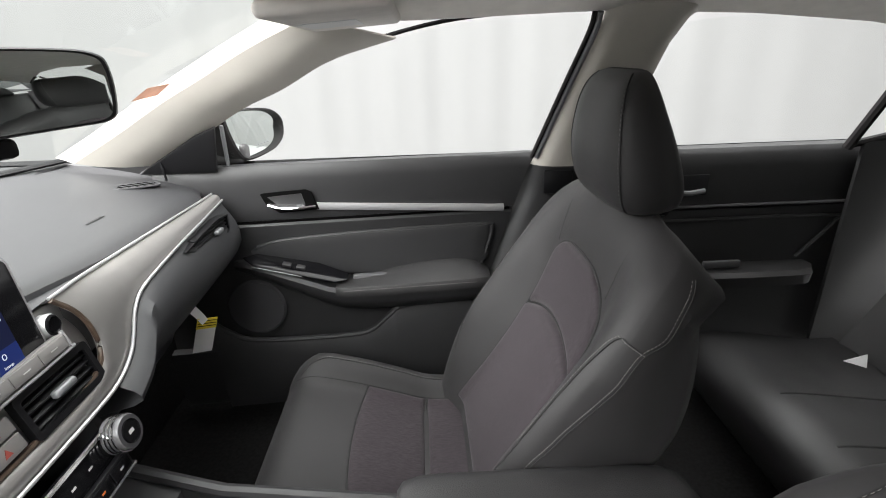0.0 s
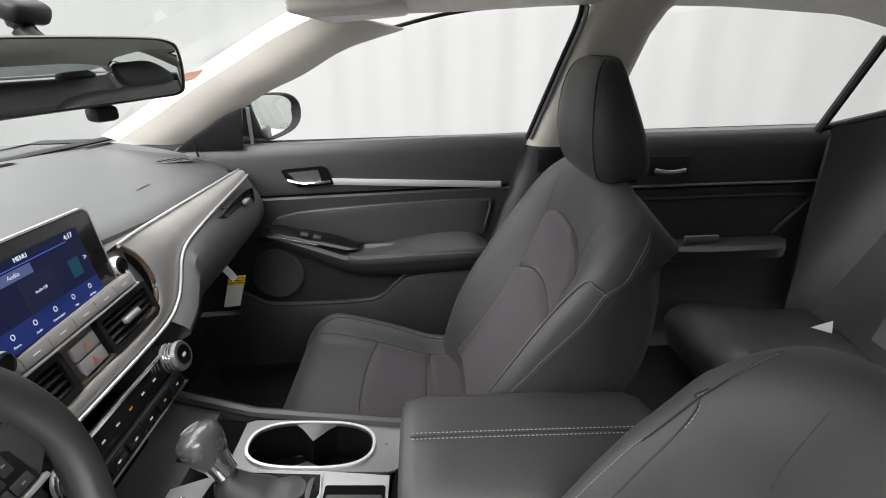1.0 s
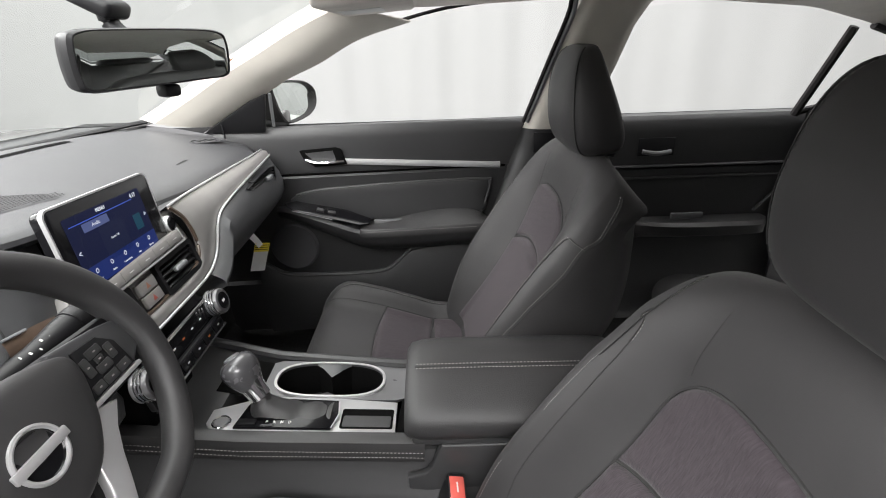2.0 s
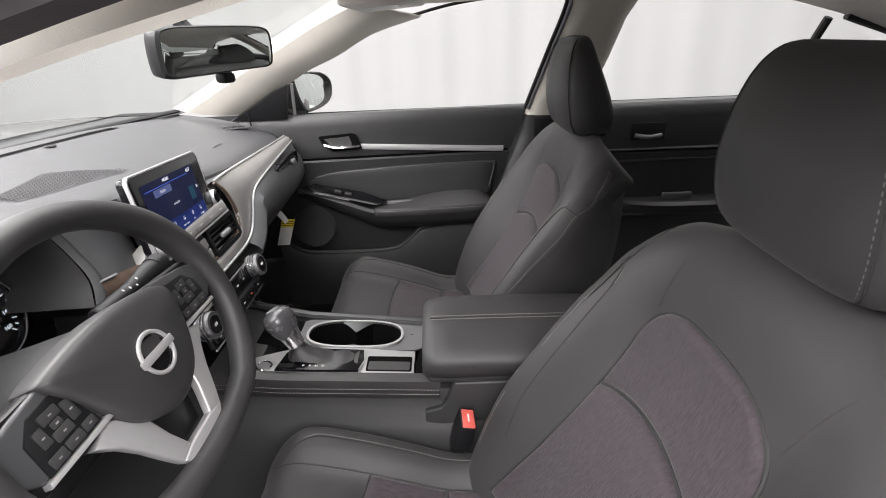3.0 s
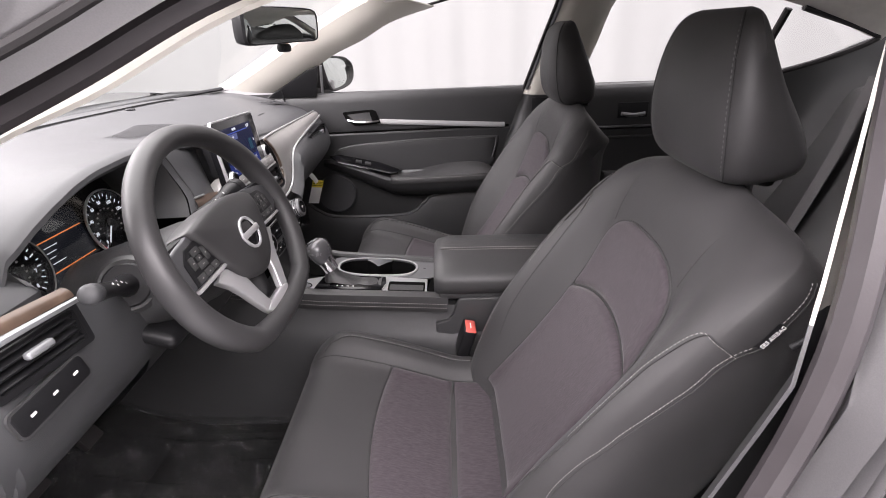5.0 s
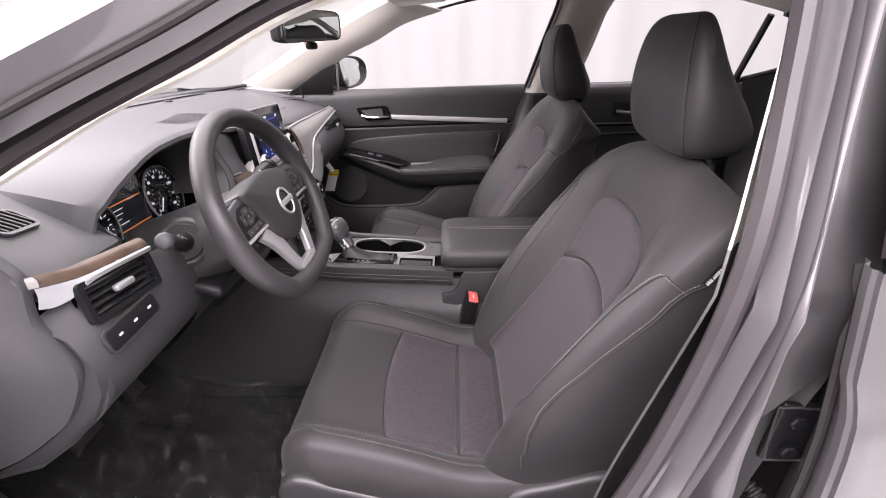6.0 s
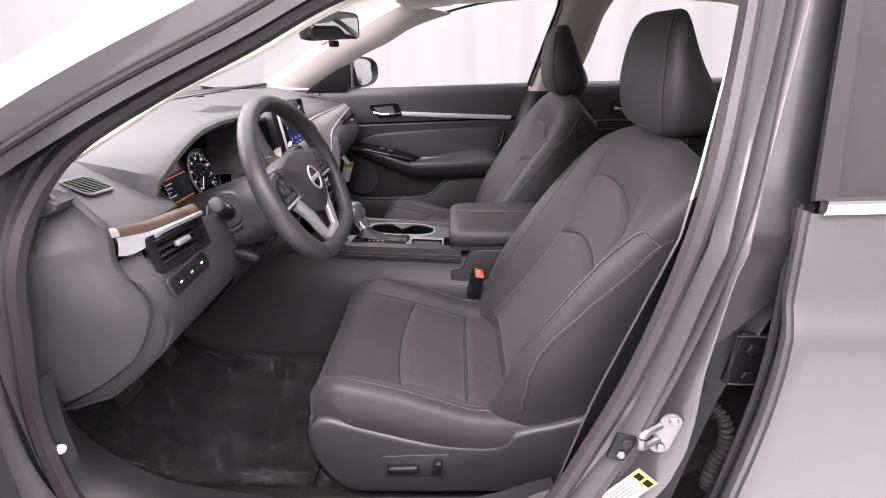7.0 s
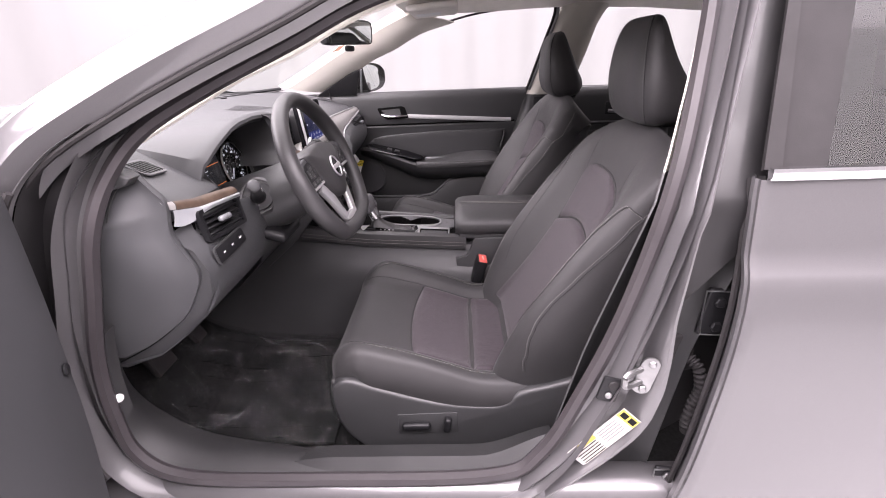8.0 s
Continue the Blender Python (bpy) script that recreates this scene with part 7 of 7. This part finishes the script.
    part("pull_cup", rbox(0.09, 0.014, 0.022, 0.005, pose(-0.128, y_door(-0.13) - 0.020, 0.640)), SILVERDARK, th, "grey pull cup edge")
    # speaker and pocket
    ms = facing((-0.430, y_door(-0.43) + 0.010, 0.565), (0, -1, 0.05))
    sp = part("door_speaker", turned([(0, 0.004), (0.062, 0.004), (0.070, 0.006), (0.076, 0.0)], 36, ms), BLACK2, th, "round door speaker grille")
    poc = cr([(-0.54, 0.535), (-0.50, 0.503), (-0.447, 0.478), (-0.30, 0.470), (-0.183, 0.471), (-0.134, 0.483), (-0.085, 0.525), (-0.05, 0.545), (0.10, 0.558), (0.145, 0.548)], 5)
    part("pocket_edge", tube([(x, y_door(x) - 0.008, z) for x, z in poc], 0.007, 8), PLASTIC, th, "raised pocket edge")
    low = [[(x, y_door(x) - 0.010, z) for x, z in poc], [(x, y_door(x) - 0.020, z - 0.03) for x, z in poc], [(x, y_door(x) - 0.020, 0.36) for x, z in poc], [(x, y_door(x) - 0.006, 0.27) for x, z in poc]]
    part("door_pocket", grid_bm(low), PLASTIC, th, "dark door pocket wall")


door_panel()


def rear_door_panel():
    th = thing("rear_passenger_door", (0.8, 0.8, 0.3), "dark rear passenger door panel with armrest", "car door")

    def sheet(name, pts, material, lab=""):
        rows = []
        for z, o in pts:
            rows.append([(x, 0.800 + o, z) for x in np.linspace(0.40, 1.30, 20)])
        part(name, grid_bm(rows), material, th, lab)
    sheet("upper_panel", [(0.775, 0.012), (0.78, -0.004), (0.82, -0.008), (0.88, -0.012), (0.912, -0.010), (0.926, 0.0), (0.929, 0.03)], PLASTIC, "dark upper rear door panel")
    sheet("middle_panel", [(0.30, 0.02), (0.50, 0.012), (0.66, 0.010), (0.735, 0.004), (0.765, -0.002), (0.772, 0.012)], PLASTIC, "dark rear door panel")
    q = [(x, 0.794, 0.776) for x in np.linspace(0.45, 1.22, 8)]
    part("trim_line", tube(q, 0.004, 6), SILVERDARK, th)
    part("insert_edge", tube(cr([(0.55, 0.800, 0.735), (0.9, 0.800, 0.738), (1.10, 0.800, 0.735), (1.115, 0.800, 0.72), (1.03, 0.800, 0.62)], 5), 0.005, 6), PLASTIC, th)
    rows = []
    for x, g in ((0.60, 0.3), (0.70, 0.8), (0.80, 1), (0.95, 1), (1.03, 0.9), (1.06, 0.4)):
        rows.append([(x, 0.82, 0.605), (x, 0.80 - 0.06 * g, 0.606), (x, 0.80 - 0.072 * g, 0.596), (x, 0.80 - 0.066 * g, 0.565), (x, 0.80 - 0.02 * g, 0.545), (x, 0.82, 0.53)])
    part("armrest_pad", grid_bm([cr(c, 3) for c in np.swapaxes(np.array(rows), 0, 1)]), LEATHER, th, "black padded rear armrest")
    part("pull_cup", rbox(0.10, 0.012, 0.020, 0.004, pose(0.80, 0.765, 0.622)), SILVERDARK, th)
    hr = part("handle_recess", rbox(0.11, 0.006, 0.055, 0.003, pose(0.685, 0.788, 0.835)), BLACK, th, "black door handle recess")
    part("handle_lever", tube(cr([(0.64, 0.775, 0.825), (0.68, 0.768, 0.820), (0.725, 0.776, 0.823)], 5), 0.007, 8), SILVERDARK, hr, "dark door handle lever")
    # belt anchor on the centre pillar
    b = thing("belt_guide", (0.40, 0.76, 0.80), "black seat belt slot cover on the centre pillar", "seat belt")
    part("guide_plate", rbox(0.07, 0.010, 0.06, 0.004, pose(0.345, 0.765, 0.865)), BLACK, b)


rear_door_panel()


# ---- mirrors, visor, tag, mat, labels ----
def rear_view_mirror():
    th = thing("rear_view_mirror", (-0.30, -0.015, 1.14), "black framed rear-view mirror on the windscreen", "mirror")
    m = facing((-0.307, -0.015, 1.142), (0.93, -0.36, -0.04))
    sh = [(-0.113, 0.020), (-0.102, 0.031), (-0.06, 0.034), (0.06, 0.034), (0.102, 0.030), (0.114, 0.018), (0.114, -0.014), (0.104, -0.028), (0.06, -0.030), (-0.06, -0.032), (-0.104, -0.031), (-0.114, -0.018)]
    o = cr(sh, 4, closed=True)
    rows = [[(x * f, y * f, z) for x, y in o] for f, z in ((0.93, 0.001), (0.965, 0.003), (1.0, 0.0), (1.0, -0.010), (0.96, -0.024), (0.80, -0.038), (0.4, -0.044), (0.02, -0.045))]
    bm = tidy(grid_bm(rows, closed_v=True))
    bmesh.ops.transform(bm, matrix=m, verts=bm.verts)
    part("mirror_shell", bm, BLACK, th, "black mirror shell")
    part("mirror_glass", prism([(x * 0.945, y * 0.925) for x, y in o], 0.0015, m @ pose(0, 0, 0.0005), r=0.0004), MIRROR, th, "mirror glass")
    part("day_night_tab", rbox(0.026, 0.016, 0.020, 0.005, m @ pose(0.012, -0.040, -0.014)), BLACK, th, "small black tab")
    part("mirror_arm", tube(cr([(-0.330, -0.005, 1.150), (-0.365, 0.0, 1.178), (-0.372, 0.0, 1.205)], 5), 0.011, 10), BLACK, th, "black mirror arm")
    part("mirror_foot", rbox(0.075, 0.052, 0.022, 0.008, pose(-0.385, 0.0, 1.212, 0, 28, 0), 3), BLACK, th, "black mirror foot on the glass")


rear_view_mirror()


def outside_mirror():
    th = thing("outside_mirror", (-0.43, 0.86, 0.93), "grey outside mirror with black rim on the passenger door", "mirror")
    m = facing((-0.392, 0.875, 0.998), (0.97, -0.24, 0.03))
    sh = [(-0.140, 0.046), (-0.115, 0.058), (-0.02, 0.056), (0.06, 0.046), (0.108, 0.024), (0.120, -0.004), (0.106, -0.034), (0.06, -0.054), (-0.02, -0.062), (-0.085, -0.058), (-0.118, -0.02)]
    o = cr(sh, 4, closed=True)
    rows = [[(x * f, y * f, z) for x, y in o] for f, z in ((0.90, -0.004), (0.945, 0.006), (1.0, 0.004), (1.02, -0.02), (1.0, -0.06), (0.88, -0.095), (0.55, -0.12), (0.02, -0.126))]
    bm = tidy(grid_bm(rows, closed_v=True))
    bmesh.ops.transform(bm, matrix=m, verts=bm.verts)
    part("mirror_shell", bm, RUBBER, th, "black and grey mirror shell")
    g = part("mirror_glass", prism([(x * 0.92, y * 0.92) for x, y in o], 0.002, m @ pose(0, 0, -0.004), r=0.0005), MIRROR, th, "convex mirror glass")
    for k in range(2):
        part("glass_print", rbox(0.060, 0.0018, 0.0003, 0, m @ pose(0.012, -0.034 - 0.006 * k, -0.0018)), SILVERGREY, g)
    part("mirror_stalk", rbox(0.10, 0.06, 0.05, 0.015, pose(-0.455, 0.815, 0.955), 3), PAINT, th)
    part("mirror_base_trim", tube([(-0.436, 0.757, 0.935), (-0.430, 0.742, 0.985), (-0.424, 0.728, 1.030)], 0.0045, 8), SILVERGREY, th, "pale edge of the mirror base")


outside_mirror()


def visors():
    for s in (1, -1):
        th = thing("sun_visor", (-0.1, s * 0.42, 1.21), "folded light grey sun visor with a white warning label", "sun visor", "sun visors")
        m = pose(-0.095, s * 0.42, 1.222, 0, -4, 0)
        part("visor_board", rbox(0.165, 0.36, 0.020, 0.010, m, 4), HEADLINER, th, "light grey cloth visor")
        part("visor_label", rbox(0.085, 0.12, 0.0008, 0, m @ pose(-0.02, s * 0.03, -0.0105)), WHITE, th, "white warning label")
        part("visor_rod", tube([(-0.155, s * 0.56, 1.225), (-0.155, s * 0.62, 1.232)], 0.006, 8), HEADLINER, th)


visors()


def hang_tag():
    th = thing("hang_tag", (-0.44, 0.46, 0.63), "white paper tag with a yellow header hanging from the glovebox", "paper tag")
    up = Vector((0.32, 0.0, 0.947))
    nrm = Vector((0.62, -0.78, -0.10))
    m = facing((-0.424, 0.452, 0.664), nrm - up * nrm.dot(up), up)
    part("tag_card", rbox(0.036, 0.078, 0.0008, 0, m), WHITE, th, "white card")
    part("tag_header", rbox(0.037, 0.024, 0.0009, 0, m @ pose(0, 0.0285, 0.0003)), YELLOW, th, "yellow header with small print")
    for k in range(3):
        part("tag_print", rbox(0.034, 0.0016, 0.0004, 0, m @ pose(0, 0.035 - 0.006 * k, 0.0009)), INK, th)
    part("tag_strap", ribbon([cr([(-0.462, 0.458, 0.752), (-0.450, 0.453, 0.750), (-0.435, 0.451, 0.738), (-0.417, 0.450, 0.714), (-0.410, 0.450, 0.700)], 5), cr([(-0.462, 0.446, 0.741), (-0.453, 0.442, 0.738), (-0.441, 0.440, 0.727), (-0.425, 0.440, 0.706), (-0.418, 0.440, 0.694)], 5)], 16, 0.0006), WHITE, th, "white paper strap")


hang_tag()


def screen_sticker():
    th = thing("windscreen_sticker", (-0.49, 0.55, 1.10), "brown-backed paper sticker on the windscreen", "sticker")
    p = [Vector((-0.490, 0.520, 1.100)), Vector((-0.462, 0.530, 1.121)), Vector((-0.452, 0.600, 1.126)), Vector((-0.478, 0.592, 1.105))]
    bm = bmesh.new()
    bm.faces.new([bm.verts.new(q) for q in p])
    bmesh.ops.solidify(bm, geom=bm.faces[:], thickness=0.001)
    part("sticker_sheet", bm, STICKER, th)


STICKER = mat("brown_sticker_back", (0.52, 0.37, 0.30), 0.7, vary=0.08, vscale=60)
screen_sticker()


def floor_mat():
    th = thing("floor_mat", (-0.6, -0.38, 0.235), "black floor mat under crumpled clear protective film", "floor mat")
    part("mat_pad", rbox(0.52, 0.42, 0.012, 0.005, pose(-0.585, -0.37, 0.247), 2), CARPET, th, "black carpet mat")
    rows = []
    for i in range(60):
        row = []
        for j in range(50):
            x, y = -0.86 + 0.58 * i / 59, -0.60 + 0.50 * j / 49
            n1 = noise.noise(Vector((x * 9, y * 9, 1.7)))
            n2 = abs(noise.noise(Vector((x * 22 + 3, y * 17, 4.2))))
            n3 = abs(noise.noise(Vector((x * 50 + y * 30, y * 40, 9.1))))
            base = np.interp(x, (-0.86, -0.74, -0.62, -0.3), (0.330, 0.285, 0.258, 0.256))
            row.append((x, y, base + 0.006 * n1 + 0.013 * n2 + 0.009 * n3))
        rows.append(row)
    ob = part("protective_film", grid_bm(rows), FILM, th, "crumpled clear plastic film with faint printing")
    rnd = random.Random(5)
    for r in range(7):
        y = -0.555 + 0.058 * r
        x = -0.76 + 0.05 * rnd.random()
        while x < -0.36:
            w = rnd.uniform(0.008, 0.024)
            z = float(np.interp(x, (-0.86, -0.74, -0.62, -0.3), (0.330, 0.285, 0.258, 0.256))) + 0.021
            if math.sin(9 * x + 2.1 * r) > -0.2:
                part("film_print", rbox(w, rnd.uniform(0.0035, 0.006), 0.0005, 0, pose(x + w / 2, y + 0.02 * (x + 0.5) + rnd.uniform(-0.002, 0.002), z, 0, 0, rnd.uniform(-3, 6))), INK, ob)
            x += w + rnd.uniform(0.004, 0.007)


DULLYELLOW = mat("dull_yellow_label_ink", (0.42, 0.33, 0.06), 0.6, vary=0.08, vscale=60)
PAPER = mat("pale_paper_label", (0.38, 0.37, 0.35), 0.6, vary=0.05, vscale=80)
FILM = glass("clear_protective_film", (0.88, 0.88, 0.88), 0.15)
FILM.node_tree.nodes["Glossy BSDF"].inputs["Roughness"].default_value = 0.06
film_noise, film_bump = FILM.node_tree.nodes.new("ShaderNodeTexNoise"), FILM.node_tree.nodes.new("ShaderNodeBump")
film_noise.inputs["Scale"].default_value, film_noise.inputs["Detail"].default_value, film_noise.inputs["Distortion"].default_value = 26.0, 5.0, 4.0
film_bump.inputs["Strength"].default_value, film_bump.inputs["Distance"].default_value = 1.0, 0.035
FILM.node_tree.links.new(film_noise.outputs["Fac"], film_bump.inputs["Height"])
FILM.node_tree.links.new(film_bump.outputs[0], FILM.node_tree.nodes["Glossy BSDF"].inputs["Normal"])
floor_mat()


def jamb_hardware():
    # striker
    th = thing("door_striker", (0.262, -0.80, 0.59), "zinc door striker bolted to the centre post", "door striker")
    part("striker_plate", prism(rrect(0.030, 0.070, 0.014), 0.005, facing((0.270, -0.799, 0.590), (-0.15, -1, 0)) @ pose(0, 0, 0, 0, 0, -14), r=0.002), STEEL, th, "steel striker plate")
    part("striker_loop", tube(cr([(0.262, -0.800, 0.602), (0.234, -0.818, 0.604), (0.230, -0.820, 0.594), (0.234, -0.818, 0.582), (0.262, -0.800, 0.578)], 5), 0.0055, 8), STEEL, th, "steel loop")
    for dz in (0.023, -0.023):
        part("bolt", disc(0.0065, 0.004, facing((0.271 + 0.25 * dz, -0.804, 0.590 + dz), (-0.15, -1, 0)), 12), STEEL, th)
    th = thing("door_switch", (0.222, -0.79, 0.54), "small black door switch on the centre post", "door switch")
    part("switch_plate", rbox(0.034, 0.008, 0.046, 0.006, pose(0.214, -0.803, 0.566, 0, 15, 0), 2), BLACK, th)
    part("switch_pin", disc(0.006, 0.006, facing((0.211, -0.806, 0.558), (0, -1, 0))), STEEL, th)
    part("switch_rubber", disc(0.0085, 0.004, facing((0.218, -0.806, 0.576), (0, -1, 0))), RUBBER, th)
    # label
    th = thing("certification_label", (0.22, -0.79, 0.47), "white and yellow information label on the centre post", "label")
    m = facing((0.211, -0.8075, 0.470), (0, -1, 0)) @ pose(0, 0, 0, 0, 0, 47)
    part("label_sheet", rbox(0.128, 0.042, 0.0008, 0, m), PAPER, th)
    part("label_header", rbox(0.052, 0.010, 0.001, 0, m @ pose(-0.034, 0.014, 0.0003)), DULLYELLOW, th, "yellow label header")
    part("label_block", rbox(0.016, 0.040, 0.001, 0, m @ pose(0.054, 0, 0.0003)), DULLYELLOW, th)
    for k in range(2):
        part("label_mark", rbox(0.010, 0.014, 0.0011, 0, m @ pose(0.054, -0.010 + 0.019 * k, 0.0005)), INK, th)
    for k in range(5):
        part("label_print", rbox(0.046, 0.0016, 0.001, 0, m @ pose(-0.034, 0.006 - 0.006 * k, 0.0003)), INK, th)
        part("label_print", rbox(0.040, 0.0014, 0.001, 0, m @ pose(0.018, 0.014 - 0.006 * k, 0.0003)), SILVERDARK, th)
    # hinges and wiring boot of the rear door
    for x, z, h in ((0.400, 0.676, 0.085), (0.346, 0.360, 0.050)):
        th = thing("hinge", (x, -0.79, z), "dark steel hinge of the rear door on the centre post", "hinge", "rear door hinges")
        part("hinge_leaf", rbox(0.050, 0.010, h, 0.005, pose(x - 0.010, -0.752 - 0.036 * (z < 0.5), z, 0, 8, 0), 3), BLACK, th)
        # A thin bright steel bar follows the leaf's outline.
        part("leaf_edge", tube(cr([(x + dx, -0.757 - 0.036 * (z < 0.5), z + dz * h) for dx, dz in ((0.013, 0.44), (-0.028, 0.47), (-0.034, 0.40), (-0.034, -0.36), (-0.026, -0.46), (0.013, -0.47))], 4), 0.0016, 6), STEEL, th, "bright steel leaf edge")
        part("hinge_pin", tube([(x + 0.020, -0.775, z - h * 0.55), (x + 0.022, -0.775, z + h * 0.55)], 0.008, 10), STEEL, th)
        for dz in (-0.022, 0.022):
            part("bolt", disc(0.0095, 0.008, facing((x - 0.012, -0.758 - 0.036 * (z < 0.5), z + dz * h / 0.085), (0, -1, 0)), 6), STEEL if z < 0.5 else BLACK, th)
    th = thing("wiring_boot", (0.34, -0.78, 0.55), "ribbed black rubber wiring boot between post and door", "wiring boot")
    part("boot_base", rbox(0.042, 0.012, 0.075, 0.012, pose(0.352, -0.735, 0.590, 0, -6, 0), 3), RUBBER, th)
    path = cr([(0.358, -0.742, 0.590), (0.372, -0.762, 0.575), (0.378, -0.768, 0.540), (0.370, -0.768, 0.505), (0.366, -0.766, 0.465), (0.376, -0.752, 0.435)], 16)
    part("boot_hose", tube(path, [0.0085 + 0.0020 * (1 if (i // 2) % 2 else -1) for i in range(len(path))], 12), RUBBER, th, "ribbed hose")


jamb_hardware()


def open_driver_door():
    """The driver's door stands wide open, swung forward on its hinges."""
    th = thing("driver_door", (-0.80, -0.87, 0.33), "open driver door swung forward, seen from its hinge edge", "car door")
    M = pose(-0.775, -0.872, 0.0, 0, 0, -62)
    sec = [(0.0, 0.0), (-0.012, 0.02), (-0.01, 0.06), (0.02, 0.10), (0.12, 0.115), (0.5, 0.12), (0.95, 0.10), (1.02, 0.06), (1.02, 0.0), (0.95, -0.045), (0.5, -0.05), (0.1, -0.03)]
    rows = [[(M @ Vector((x, y, z)))[:] for x, y in cr(sec, 3, closed=True)] for z in (0.33, 0.36, 0.5, 0.7, 0.85, 0.92, 0.935)]
    part("door_shell", tidy(grid_bm(rows, closed_v=True, cap=True)), PAINT, th, "grey door shell")
    start = lambda z: float(np.interp(z, (0.36, 0.55, 0.78, 0.92), (0.100, 0.062, 0.032, 0.022)))
    inner = [[(M @ Vector((x, 0.122 + 0.02 * math.sin(3 * z), z)))[:] for x in np.linspace(start(z), 0.95, 12)] for z in np.linspace(0.36, 0.92, 16)]
    part("door_trim", ribbon(inner, 16, 0.004), SOFT, th, "dark door trim panel")
    part("door_edge", tube([(M @ Vector((start(z) - 0.003, 0.119 + 0.02 * math.sin(3 * z), z)))[:] for z in np.linspace(0.36, 0.92, 20)], 0.0036, 8), PAINT, th, "lit painted door edge")
    part("trim_bolt", disc(0.010, 0.006, M @ pose(0.075, 0.145, 0.665, -90, 0, 0), 12), BLACK, th, "black trim fastener")
    part("door_check", rbox(0.10, 0.02, 0.03, 0.005, pose(-0.745, -0.845, 0.60, 0, 0, -40)), BLACK, th, "black door check arm")
    part("frame_upright", tube([(M @ Vector((0.06, 0.02, 0.93)))[:], (M @ Vector((0.45, -0.05, 1.18)))[:], (M @ Vector((0.98, -0.06, 1.19)))[:], (M @ Vector((1.0, 0.0, 0.93)))[:]], 0.016, 8), RUBBER, th, "black window frame")


open_driver_door()


def rear_belt():
    th = thing("seat_belt", (1.25, 0.45, 0.60), "grey woven rear seat belt lying on the rear backrest", "seat belt")
    a = cr([(1.395, 0.600, 0.935), (1.345, 0.560, 0.860), (1.275, 0.515, 0.720), (1.19, 0.47, 0.57), (1.12, 0.44, 0.44)], 6)
    part("belt_webbing", ribbon([a, a + np.array((0.0, 0.046, 0.004))], 40, 0.0015), WEBBING, th, "grey belt webbing")


def belt_tongue():
    """The driver's belt hangs beside the backrest with its tongue."""
    th = thing("driver_seat_belt", (0.34, -0.70, 0.40), "dark driver seat belt with its black latch tongue beside the backrest", "seat belt")
    a = cr([(0.372, -0.668, 1.10), (0.366, -0.676, 0.98), (0.352, -0.690, 0.86), (0.330, -0.700, 0.72), (0.300, -0.706, 0.56), (0.275, -0.708, 0.42)], 6)
    part("belt_webbing", ribbon([a, a + np.array((0.044, 0.004, 0.006))], 40, 0.0015), WEBBING, th, "dark belt webbing")
    m = facing((0.352, -0.698, 0.838), (-0.35, -0.93, 0.1)) @ pose(0, 0, 0.004, 0, 0, 20)
    body_ = part("tongue_body", rbox(0.050, 0.030, 0.014, 0.005, m, 3), BLACK, th, "black ribbed tongue body")
    for k in range(4):
        part("grip_rib", rbox(0.0035, 0.026, 0.003, 0.001, m @ pose(-0.014 + 0.009 * k, 0, 0.0075)), PLASTIC, body_)
    part("tongue_plate", rbox(0.022, 0.026, 0.003, 0.001, m @ pose(0.004, -0.026, 0)), STEEL, body_, "steel latch plate")
    part("belt_guide", tube(cr([(m @ Vector(p))[:] for p in ((-0.034, 0.022, 0.0), (-0.012, 0.034, 0.006), (0.014, 0.034, 0.006), (0.036, 0.024, 0.0))], 5), 0.0034, 10), BLACK, body_, "dark guide loop")


WEBBING = mat("grey_belt_webbing", (0.075, 0.072, 0.074), 0.75, bump=0.4, scale=700, kind="weave", vary=0.12, vscale=200)
rear_belt()
belt_tongue()


def kick_clip():
    th = thing("trim_clip", (-0.634, -0.765, 0.533), "small white plastic clip on the kick panel", "clip")
    part("clip_head", disc(0.008, 0.006, facing((-0.634, -0.767, 0.533), (0.6, -0.75, 0.2)), 14), WHITE, th)


kick_clip()
